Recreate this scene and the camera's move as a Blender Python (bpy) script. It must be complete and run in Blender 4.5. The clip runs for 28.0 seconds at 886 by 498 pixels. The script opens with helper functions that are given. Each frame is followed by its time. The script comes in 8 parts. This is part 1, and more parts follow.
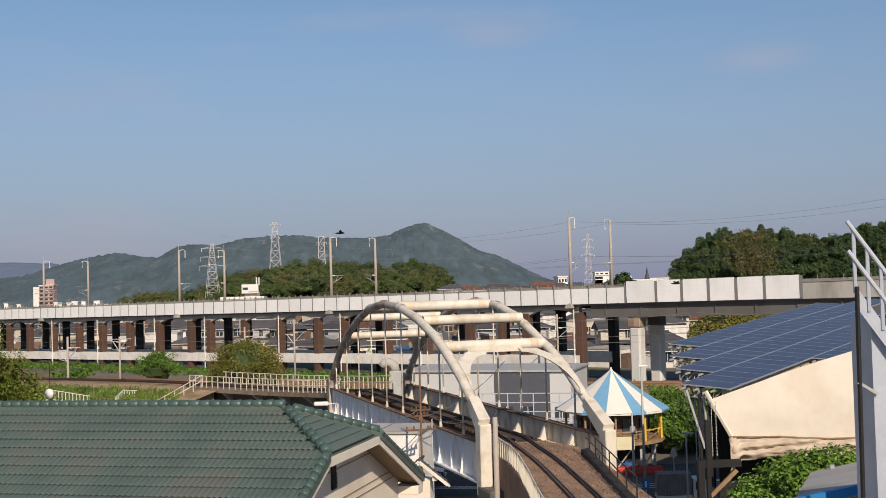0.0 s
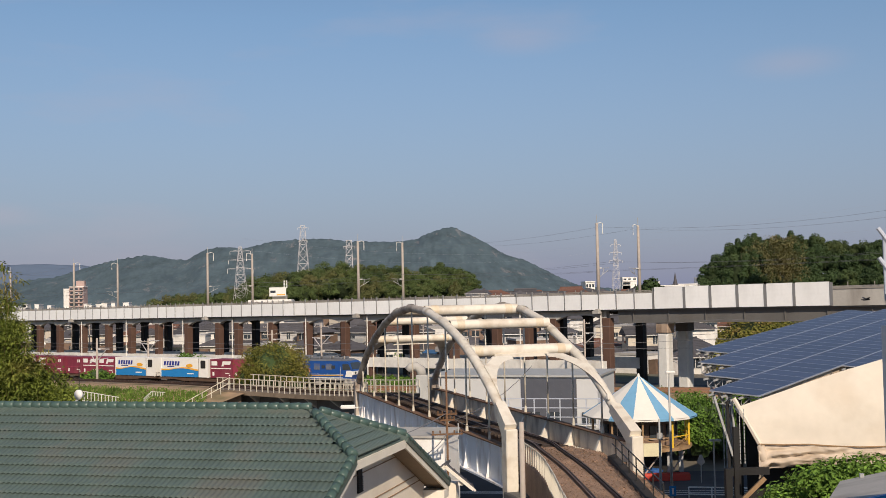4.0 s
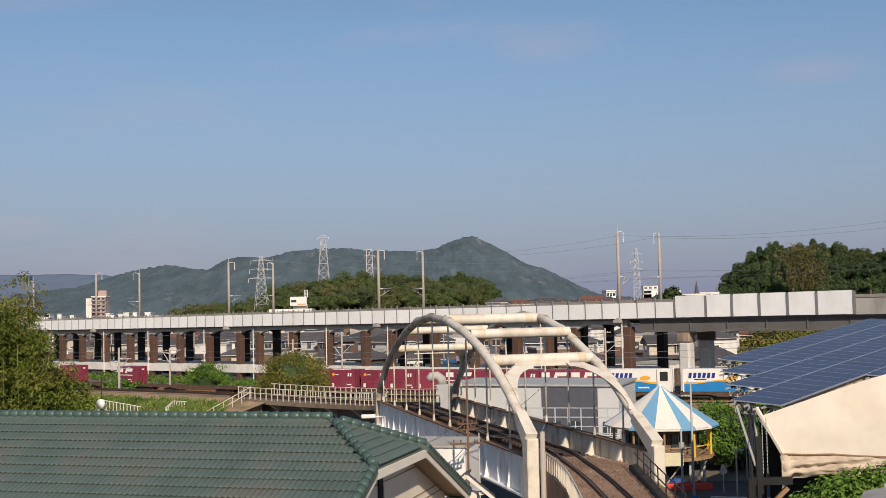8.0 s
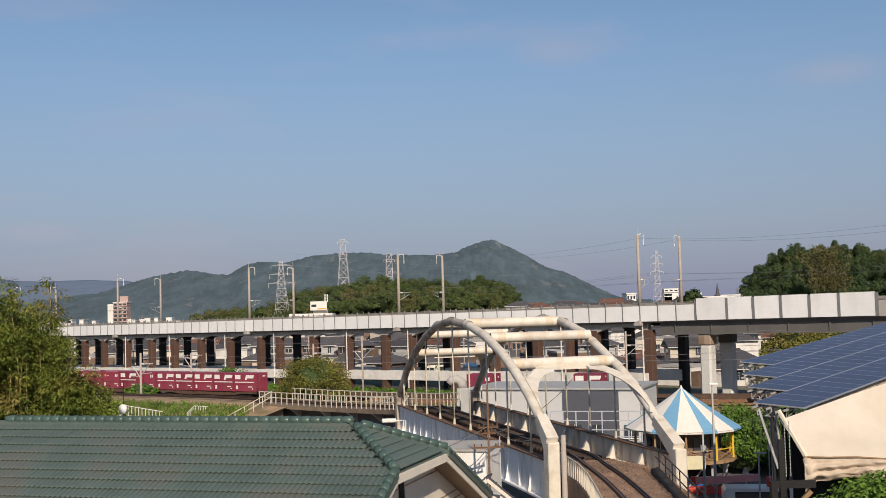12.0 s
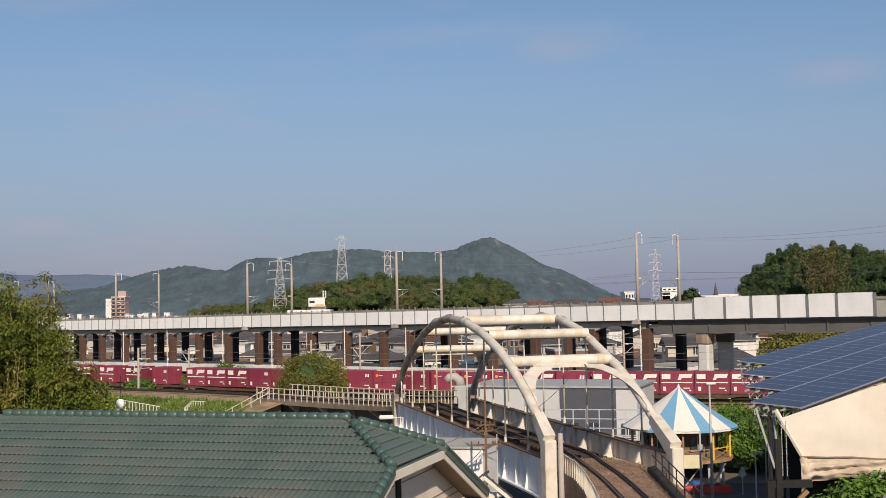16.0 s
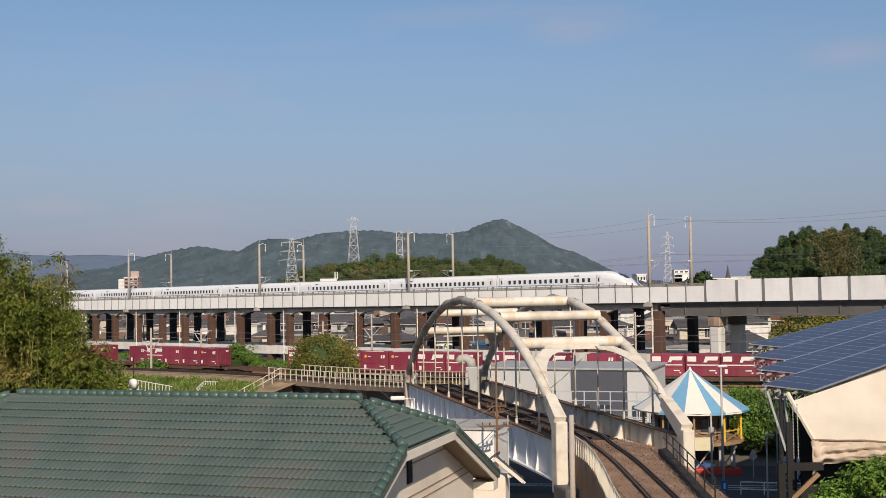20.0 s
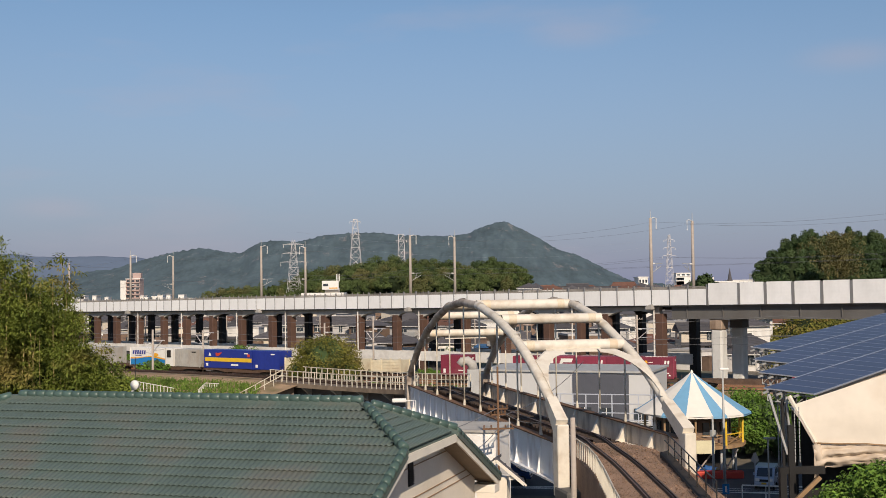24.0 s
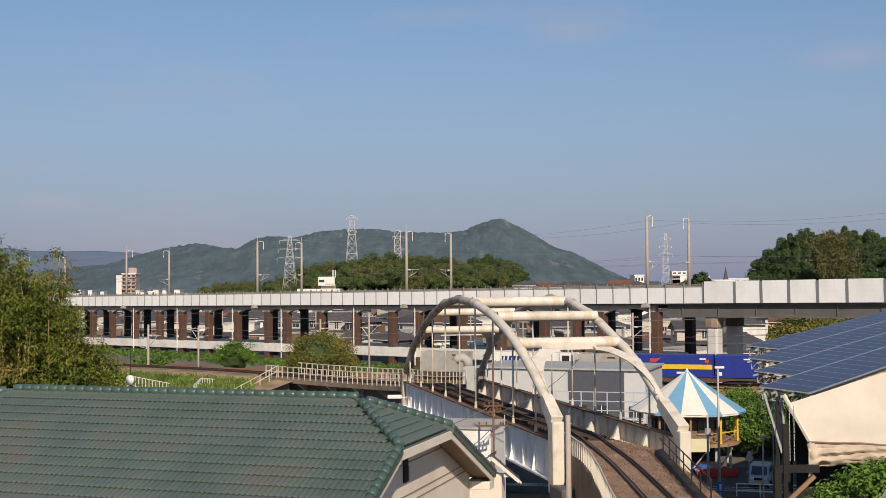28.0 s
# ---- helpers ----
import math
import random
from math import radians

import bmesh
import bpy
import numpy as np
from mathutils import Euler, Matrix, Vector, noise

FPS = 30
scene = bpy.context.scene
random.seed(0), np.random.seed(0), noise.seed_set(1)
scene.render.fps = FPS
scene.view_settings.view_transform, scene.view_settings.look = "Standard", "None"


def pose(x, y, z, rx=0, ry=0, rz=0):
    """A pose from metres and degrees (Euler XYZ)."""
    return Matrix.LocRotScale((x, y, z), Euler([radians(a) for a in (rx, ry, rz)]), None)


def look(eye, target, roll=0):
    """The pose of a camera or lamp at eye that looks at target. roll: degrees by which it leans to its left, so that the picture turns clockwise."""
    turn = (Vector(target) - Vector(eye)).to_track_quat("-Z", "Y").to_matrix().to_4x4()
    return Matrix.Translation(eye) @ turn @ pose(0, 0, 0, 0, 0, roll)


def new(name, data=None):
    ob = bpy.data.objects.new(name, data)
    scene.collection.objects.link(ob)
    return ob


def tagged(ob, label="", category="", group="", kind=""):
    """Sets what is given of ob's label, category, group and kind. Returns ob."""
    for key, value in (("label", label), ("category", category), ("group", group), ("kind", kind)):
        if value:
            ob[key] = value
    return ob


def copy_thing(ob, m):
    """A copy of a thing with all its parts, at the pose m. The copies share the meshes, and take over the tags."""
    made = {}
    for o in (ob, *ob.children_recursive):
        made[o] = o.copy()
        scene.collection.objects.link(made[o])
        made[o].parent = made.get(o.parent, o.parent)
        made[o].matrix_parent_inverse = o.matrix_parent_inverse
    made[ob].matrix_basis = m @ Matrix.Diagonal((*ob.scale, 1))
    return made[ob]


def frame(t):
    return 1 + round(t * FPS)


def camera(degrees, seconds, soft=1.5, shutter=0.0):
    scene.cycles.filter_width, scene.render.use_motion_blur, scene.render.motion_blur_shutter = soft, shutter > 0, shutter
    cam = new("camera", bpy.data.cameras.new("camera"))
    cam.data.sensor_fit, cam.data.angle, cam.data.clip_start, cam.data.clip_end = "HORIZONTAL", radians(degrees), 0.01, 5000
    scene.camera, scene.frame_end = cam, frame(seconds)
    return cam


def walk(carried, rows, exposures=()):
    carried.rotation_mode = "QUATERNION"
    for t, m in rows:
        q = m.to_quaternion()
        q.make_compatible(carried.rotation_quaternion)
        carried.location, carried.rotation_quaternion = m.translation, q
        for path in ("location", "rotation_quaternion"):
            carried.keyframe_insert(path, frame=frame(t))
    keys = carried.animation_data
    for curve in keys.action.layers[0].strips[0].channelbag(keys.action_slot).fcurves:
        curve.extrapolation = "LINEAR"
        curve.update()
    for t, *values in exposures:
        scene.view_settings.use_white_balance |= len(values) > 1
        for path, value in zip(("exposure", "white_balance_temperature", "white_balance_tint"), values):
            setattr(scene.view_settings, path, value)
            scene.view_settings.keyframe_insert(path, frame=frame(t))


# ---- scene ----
cam = camera(42.8, 28.0, soft=0.85)
EYE_Z = 14.0
PATH = [
    (0.0, 92.084, 1.557, -3.815), (0.5, 92.163, 1.59, -3.716), (1.0, 92.26, 1.607, -3.397), (1.5, 92.447, 1.421, -3.052),
    (2.0, 92.49, 1.193, -2.825), (2.5, 92.457, 1.098, -2.756), (3.0, 92.371, 1.072, -2.67), (3.5, 92.334, 1.109, -2.571),
    (5.5, 92.414, 1.262, -2.083), (6.0, 92.484, 1.33, -2.021), (6.5, 92.542, 1.375, -1.89), (7.0, 92.588, 1.446, -1.688),
    (7.5, 92.713, 1.415, -1.49), (8.0, 92.819, 1.237, -1.415), (8.5, 92.966, 1.111, -1.35), (9.0, 93.067, 1.047, -1.23),
    (9.5, 93.124, 1.202, -1.018), (10.0, 93.076, 1.267, -0.777), (10.5, 92.998, 1.378, -0.578), (11.0, 92.956, 1.4, -0.5),
    (11.5, 92.995, 1.484, -0.454), (12.0, 93.038, 1.542, -0.406), (12.5, 93.032, 1.586, -0.312), (14.5, 93.137, 1.451, -0.455),
    (15.0, 93.134, 1.373, -0.45), (15.5, 93.05, 1.197, -0.451), (16.0, 92.894, 1.102, -0.5), (16.5, 92.725, 0.997, -0.505),
    (17.0, 92.577, 0.968, -0.467), (17.5, 92.429, 1.009, -0.345), (18.0, 92.234, 1.065, -0.217), (18.5, 92.119, 0.962, -0.242),
    (19.0, 92.023, 0.97, -0.233), (19.5, 92.025, 0.844, -0.156), (20.0, 91.968, 0.878, 0.088), (20.5, 91.913, 0.798, 0.349),
    (21.0, 91.872, 0.8, 0.431), (21.5, 91.809, 0.846, 0.39), (23.5, 92.106, 0.764, 0.259), (24.0, 92.089, 0.737, 0.177),
    (24.5, 92.001, 0.789, 0.092), (25.0, 91.976, 0.75, 0.026), (25.5, 91.913, 0.67, 0.011), (26.0, 91.84, 0.616, -0.004),
    (26.5, 91.787, 0.575, 0.046), (27.0, 91.737, 0.494, 0.075), (27.5, 91.845, 0.478, 0.136), (28.0, 91.924, 0.378, -0.021)]
walk(cam, [(t, pose(0, 0, EYE_Z, rx, ry, rz)) for t, rx, ry, rz in PATH])

# ---- sky and sun ----
SUN_EL, SUN_AZ = radians(33), math.atan2(0.155, -0.988)   # azimuth from +y towards +x
world = bpy.data.worlds.new("sky")
scene.world = world
world.use_nodes = True
wn, wl = world.node_tree.nodes, world.node_tree.links
sky = wn.new("ShaderNodeTexSky")
sky.sky_type, sky.sun_disc = "NISHITA", False
sky.sun_elevation, sky.sun_rotation = SUN_EL, SUN_AZ
sky.altitude, sky.air_density, sky.dust_density, sky.ozone_density = 20, 1.0, 0.4, 3.0
wn["Background"].inputs["Strength"].default_value = 0.090
# thin lilac haze towards the horizon, and a few faint clouds
tcw, sep, low = wn.new("ShaderNodeTexCoord"), wn.new("ShaderNodeSeparateXYZ"), wn.new("ShaderNodeMapRange")
wl.new(tcw.outputs["Generated"], sep.inputs[0]), wl.new(sep.outputs["Z"], low.inputs["Value"])
low.inputs["From Min"].default_value, low.inputs["From Max"].default_value, low.inputs["To Min"].default_value, low.inputs["To Max"].default_value = 0.0, 0.24, 0.95, 0.0
haze = wn.new("ShaderNodeMix")
haze.data_type = "RGBA"
haze.inputs["B"].default_value = (2.48, 2.68, 4.12, 1)
wl.new(low.outputs[0], haze.inputs["Factor"]), wl.new(sky.outputs["Color"], haze.inputs["A"])
cmap, cno, cmr, cmix = wn.new("ShaderNodeMapping"), wn.new("ShaderNodeTexNoise"), wn.new("ShaderNodeMapRange"), wn.new("ShaderNodeMix")
cmap.inputs["Scale"].default_value, cmap.inputs["Location"].default_value = (2.2, 1.0, 9.0), (0.35, 0.0, 0.3)
cno.inputs["Scale"].default_value, cno.inputs["Detail"].default_value, cno.inputs["Roughness"].default_value = 1.6, 5, 0.55
cmr.inputs["From Min"].default_value, cmr.inputs["From Max"].default_value, cmr.inputs["To Max"].default_value = 0.56, 0.82, 0.35
cmix.data_type = "RGBA"
cmix.inputs["B"].default_value = (5.2, 4.7, 5.4, 1)
wl.new(tcw.outputs["Generated"], cmap.inputs["Vector"]), wl.new(cmap.outputs[0], cno.inputs["Vector"]), wl.new(cno.outputs["Fac"], cmr.inputs["Value"])
# two low clouds seen over the bridge, and one by the far hills
total = None
for cx, cy, cz, sx, sz in ((0.115, 0.969, 0.220, 17, 55), (0.335, 0.923, 0.188, 17, 55), (-0.327, 0.942, 0.073, 20, 70)):
    d1, d2, d3, d4 = wn.new("ShaderNodeVectorMath"), wn.new("ShaderNodeVectorMath"), wn.new("ShaderNodeVectorMath"), wn.new("ShaderNodeMapRange")
    d1.operation, d2.operation, d3.operation = "SUBTRACT", "MULTIPLY", "LENGTH"
    d1.inputs[1].default_value, d2.inputs[1].default_value = (cx, cy, cz), (sx, 6, sz)
    d4.interpolation_type = "SMOOTHSTEP"
    d4.inputs["From Min"].default_value, d4.inputs["From Max"].default_value, d4.inputs["To Min"].default_value, d4.inputs["To Max"].default_value = 0.0, 1.0, 0.27, 0.0
    wl.new(tcw.outputs["Generated"], d1.inputs[0]), wl.new(d1.outputs[0], d2.inputs[0]), wl.new(d2.outputs[0], d3.inputs[0]), wl.new(d3.outputs["Value"], d4.inputs["Value"])
    if total is None:
        total = d4.outputs[0]
    else:
        ad = wn.new("ShaderNodeMath")
        wl.new(total, ad.inputs[0]), wl.new(d4.outputs[0], ad.inputs[1])
        total = ad.outputs[0]
csum = wn.new("ShaderNodeMath")
wl.new(cmr.outputs[0], csum.inputs[0]), wl.new(total, csum.inputs[1])
wl.new(csum.outputs[0], cmix.inputs["Factor"]), wl.new(haze.outputs["Result"], cmix.inputs["A"])
wl.new(cmix.outputs["Result"], wn["Background"].inputs["Color"])
sun = new("sun", bpy.data.lights.new("sun", "SUN"))
sun.data.energy, sun.data.angle, sun.data.color = 4.45, radians(0.55), (1.0, 0.85, 0.675)
SUN_DIR = Vector((math.sin(SUN_AZ) * math.cos(SUN_EL), math.cos(SUN_AZ) * math.cos(SUN_EL), math.sin(SUN_EL)))
sun.matrix_world = look(SUN_DIR * 100, (0, 0, 0))
scene.view_settings.exposure = 0.0


# ---- materials ----
def mat(name, col, rough=0.7, metal=0.0, var=0.12, scale=1.5, fine=12.0, bump=0.15, stain=None, stain_scale=0.4, stain_amount=0.5, island=0.0, obj=0.0,
        streak=0.0, spec=0.4, still=False):
    """Noise-varied surface: large patches, fine grain, optional stains, vertical streaks and change per piece."""
    m = bpy.data.materials.new(name)
    m.use_nodes = True
    n, l = m.node_tree.nodes, m.node_tree.links
    b = n["Principled BSDF"]
    b.inputs["Roughness"].default_value, b.inputs["Metallic"].default_value = rough, metal
    b.inputs["Specular IOR Level"].default_value = spec
    tc = n.new("ShaderNodeTexCoord")
    geo_out = n.new("ShaderNodeNewGeometry").outputs["Position"] if still else tc.outputs["Object"]
    big, small = n.new("ShaderNodeTexNoise"), n.new("ShaderNodeTexNoise")
    big.inputs["Scale"].default_value, small.inputs["Scale"].default_value = scale, fine
    big.inputs["Detail"].default_value, small.inputs["Detail"].default_value = 4, 3
    l.new(geo_out, big.inputs["Vector"]), l.new(geo_out, small.inputs["Vector"])
    add = n.new("ShaderNodeMath")
    add.operation = "MULTIPLY_ADD"
    l.new(small.outputs["Fac"], add.inputs[0])
    add.inputs[1].default_value = 0.5
    l.new(big.outputs["Fac"], add.inputs[2])
    ramp = n.new("ShaderNodeMapRange")
    ramp.inputs["From Min"].default_value, ramp.inputs["From Max"].default_value = 0.45, 1.05
    ramp.inputs["To Min"].default_value, ramp.inputs["To Max"].default_value = 1 - var, 1 + var
    l.new(add.outputs[0], ramp.inputs["Value"])
    factor = ramp.outputs[0]
    for amount, node, socket in ((island, "ShaderNodeNewGeometry", "Random Per Island"), (obj, "ShaderNodeObjectInfo", "Random")):
        if amount:
            r = n.new(node)
            mr = n.new("ShaderNodeMapRange")
            mr.inputs["To Min"].default_value, mr.inputs["To Max"].default_value = 1 - amount, 1 + amount
            l.new(r.outputs[socket], mr.inputs["Value"])
            mu = n.new("ShaderNodeMath")
            mu.operation = "MULTIPLY"
            l.new(factor, mu.inputs[0]), l.new(mr.outputs[0], mu.inputs[1])
            factor = mu.outputs[0]
    mix = n.new("ShaderNodeMix")
    mix.data_type, mix.blend_type = "RGBA", "MULTIPLY"
    mix.inputs["Factor"].default_value = 1
    mix.inputs["A"].default_value = (*col, 1)
    l.new(factor, mix.inputs["B"])
    out = mix.outputs["Result"]
    if stain:
        st = n.new("ShaderNodeTexNoise")
        st.inputs["Scale"].default_value, st.inputs["Detail"].default_value = stain_scale, 6
        if streak:
            mp = n.new("ShaderNodeMapping")
            mp.inputs["Scale"].default_value = (1, 1, 1 / streak)
            l.new(geo_out, mp.inputs["Vector"]), l.new(mp.outputs[0], st.inputs["Vector"])
        else:
            l.new(geo_out, st.inputs["Vector"])
        sr = n.new("ShaderNodeMapRange")
        sr.inputs["From Min"].default_value, sr.inputs["From Max"].default_value = 0.5, 0.72
        sr.inputs["To Max"].default_value = stain_amount
        l.new(st.outputs["Fac"], sr.inputs["Value"])
        m2 = n.new("ShaderNodeMix")
        m2.data_type = "RGBA"
        l.new(sr.outputs[0], m2.inputs["Factor"])
        l.new(out, m2.inputs["A"])
        m2.inputs["B"].default_value = (*stain, 1)
        out = m2.outputs["Result"]
    l.new(out, b.inputs["Base Color"])
    if bump:
        bp = n.new("ShaderNodeBump")
        bp.inputs["Strength"].default_value, bp.inputs["Distance"].default_value = bump, 0.02
        l.new(small.outputs["Fac"], bp.inputs["Height"])
        l.new(bp.outputs[0], b.inputs["Normal"])
    return m


def foliage(name, dark, light, warm=None, scale=0.35, island=0.4):
    """Leaves: colour by clump noise and by island, slightly translucent."""
    m = mat(name, light, 0.75, var=0.3, scale=scale, fine=4, bump=0, stain=dark, stain_scale=scale * 0.8, stain_amount=0.8, island=island, spec=0.15)
    if warm:
        n, l = m.node_tree.nodes, m.node_tree.links
        b = n["Principled BSDF"]
        src = b.inputs["Base Color"].links[0].from_socket
        no = n.new("ShaderNodeTexNoise")
        no.inputs["Scale"].default_value = scale * 0.5
        mr = n.new("ShaderNodeMapRange")
        mr.inputs["From Min"].default_value, mr.inputs["From Max"].default_value = 0.52, 0.66
        mx = n.new("ShaderNodeMix")
        mx.data_type = "RGBA"
        mx.inputs["B"].default_value = (*warm, 1)
        tc = n.new("ShaderNodeTexCoord")
        l.new(tc.outputs["Object"], no.inputs["Vector"])
        l.new(no.outputs["Fac"], mr.inputs["Value"]), l.new(mr.outputs[0], mx.inputs["Factor"])
        l.new(src, mx.inputs["A"]), l.new(mx.outputs["Result"], b.inputs["Base Color"])
    return m


def hillside(name):
    """Wooded mountain side with distance haze put into its colours: tree-sized mottling, broad patches, bare rock on
    the steep top.
    """
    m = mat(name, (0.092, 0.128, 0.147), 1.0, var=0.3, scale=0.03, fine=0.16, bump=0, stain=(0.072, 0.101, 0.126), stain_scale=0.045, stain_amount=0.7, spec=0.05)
    n, l = m.node_tree.nodes, m.node_tree.links
    b = n["Principled BSDF"]
    squash = n.new("ShaderNodeMapping")
    squash.inputs["Scale"].default_value = (1.0, 0.25, 1.0)
    for q in [q for q in n if q.bl_idname == "ShaderNodeTexNoise"]:
        l.new(n["Texture Coordinate"].outputs["Object"], squash.inputs["Vector"]), l.new(squash.outputs[0], q.inputs["Vector"])
    src = b.inputs["Base Color"].links[0].from_socket
    tc, no, mr, mx = n.new("ShaderNodeTexCoord"), n.new("ShaderNodeTexNoise"), n.new("ShaderNodeMapRange"), n.new("ShaderNodeMix")
    no.inputs["Scale"].default_value, no.inputs["Detail"].default_value, no.inputs["Roughness"].default_value = 0.03, 8, 0.75
    mr.inputs["From Min"].default_value, mr.inputs["From Max"].default_value, mr.inputs["To Max"].default_value = 0.58, 0.67, 0.75
    mx.data_type = "RGBA"
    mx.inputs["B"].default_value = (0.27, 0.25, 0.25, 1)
    mp = n.new("ShaderNodeMapping")
    mp.inputs["Scale"].default_value = (1.0, 0.22, 1.0)
    l.new(tc.outputs["Object"], mp.inputs["Vector"]), l.new(mp.outputs[0], no.inputs["Vector"]), l.new(no.outputs["Fac"], mr.inputs["Value"]), l.new(mr.outputs[0], mx.inputs["Factor"])
    l.new(src, mx.inputs["A"]), l.new(mx.outputs["Result"], b.inputs["Base Color"])
    v, bp = n.new("ShaderNodeTexVoronoi"), n.new("ShaderNodeBump")
    v.inputs["Scale"].default_value = 0.075
    bp.inputs["Strength"].default_value, bp.inputs["Distance"].default_value = 0.12, 3.0
    bp.invert = True
    l.new(mp.outputs[0], v.inputs["Vector"]), l.new(v.outputs["Distance"], bp.inputs["Height"]), l.new(bp.outputs[0], b.inputs["Normal"])
    return m


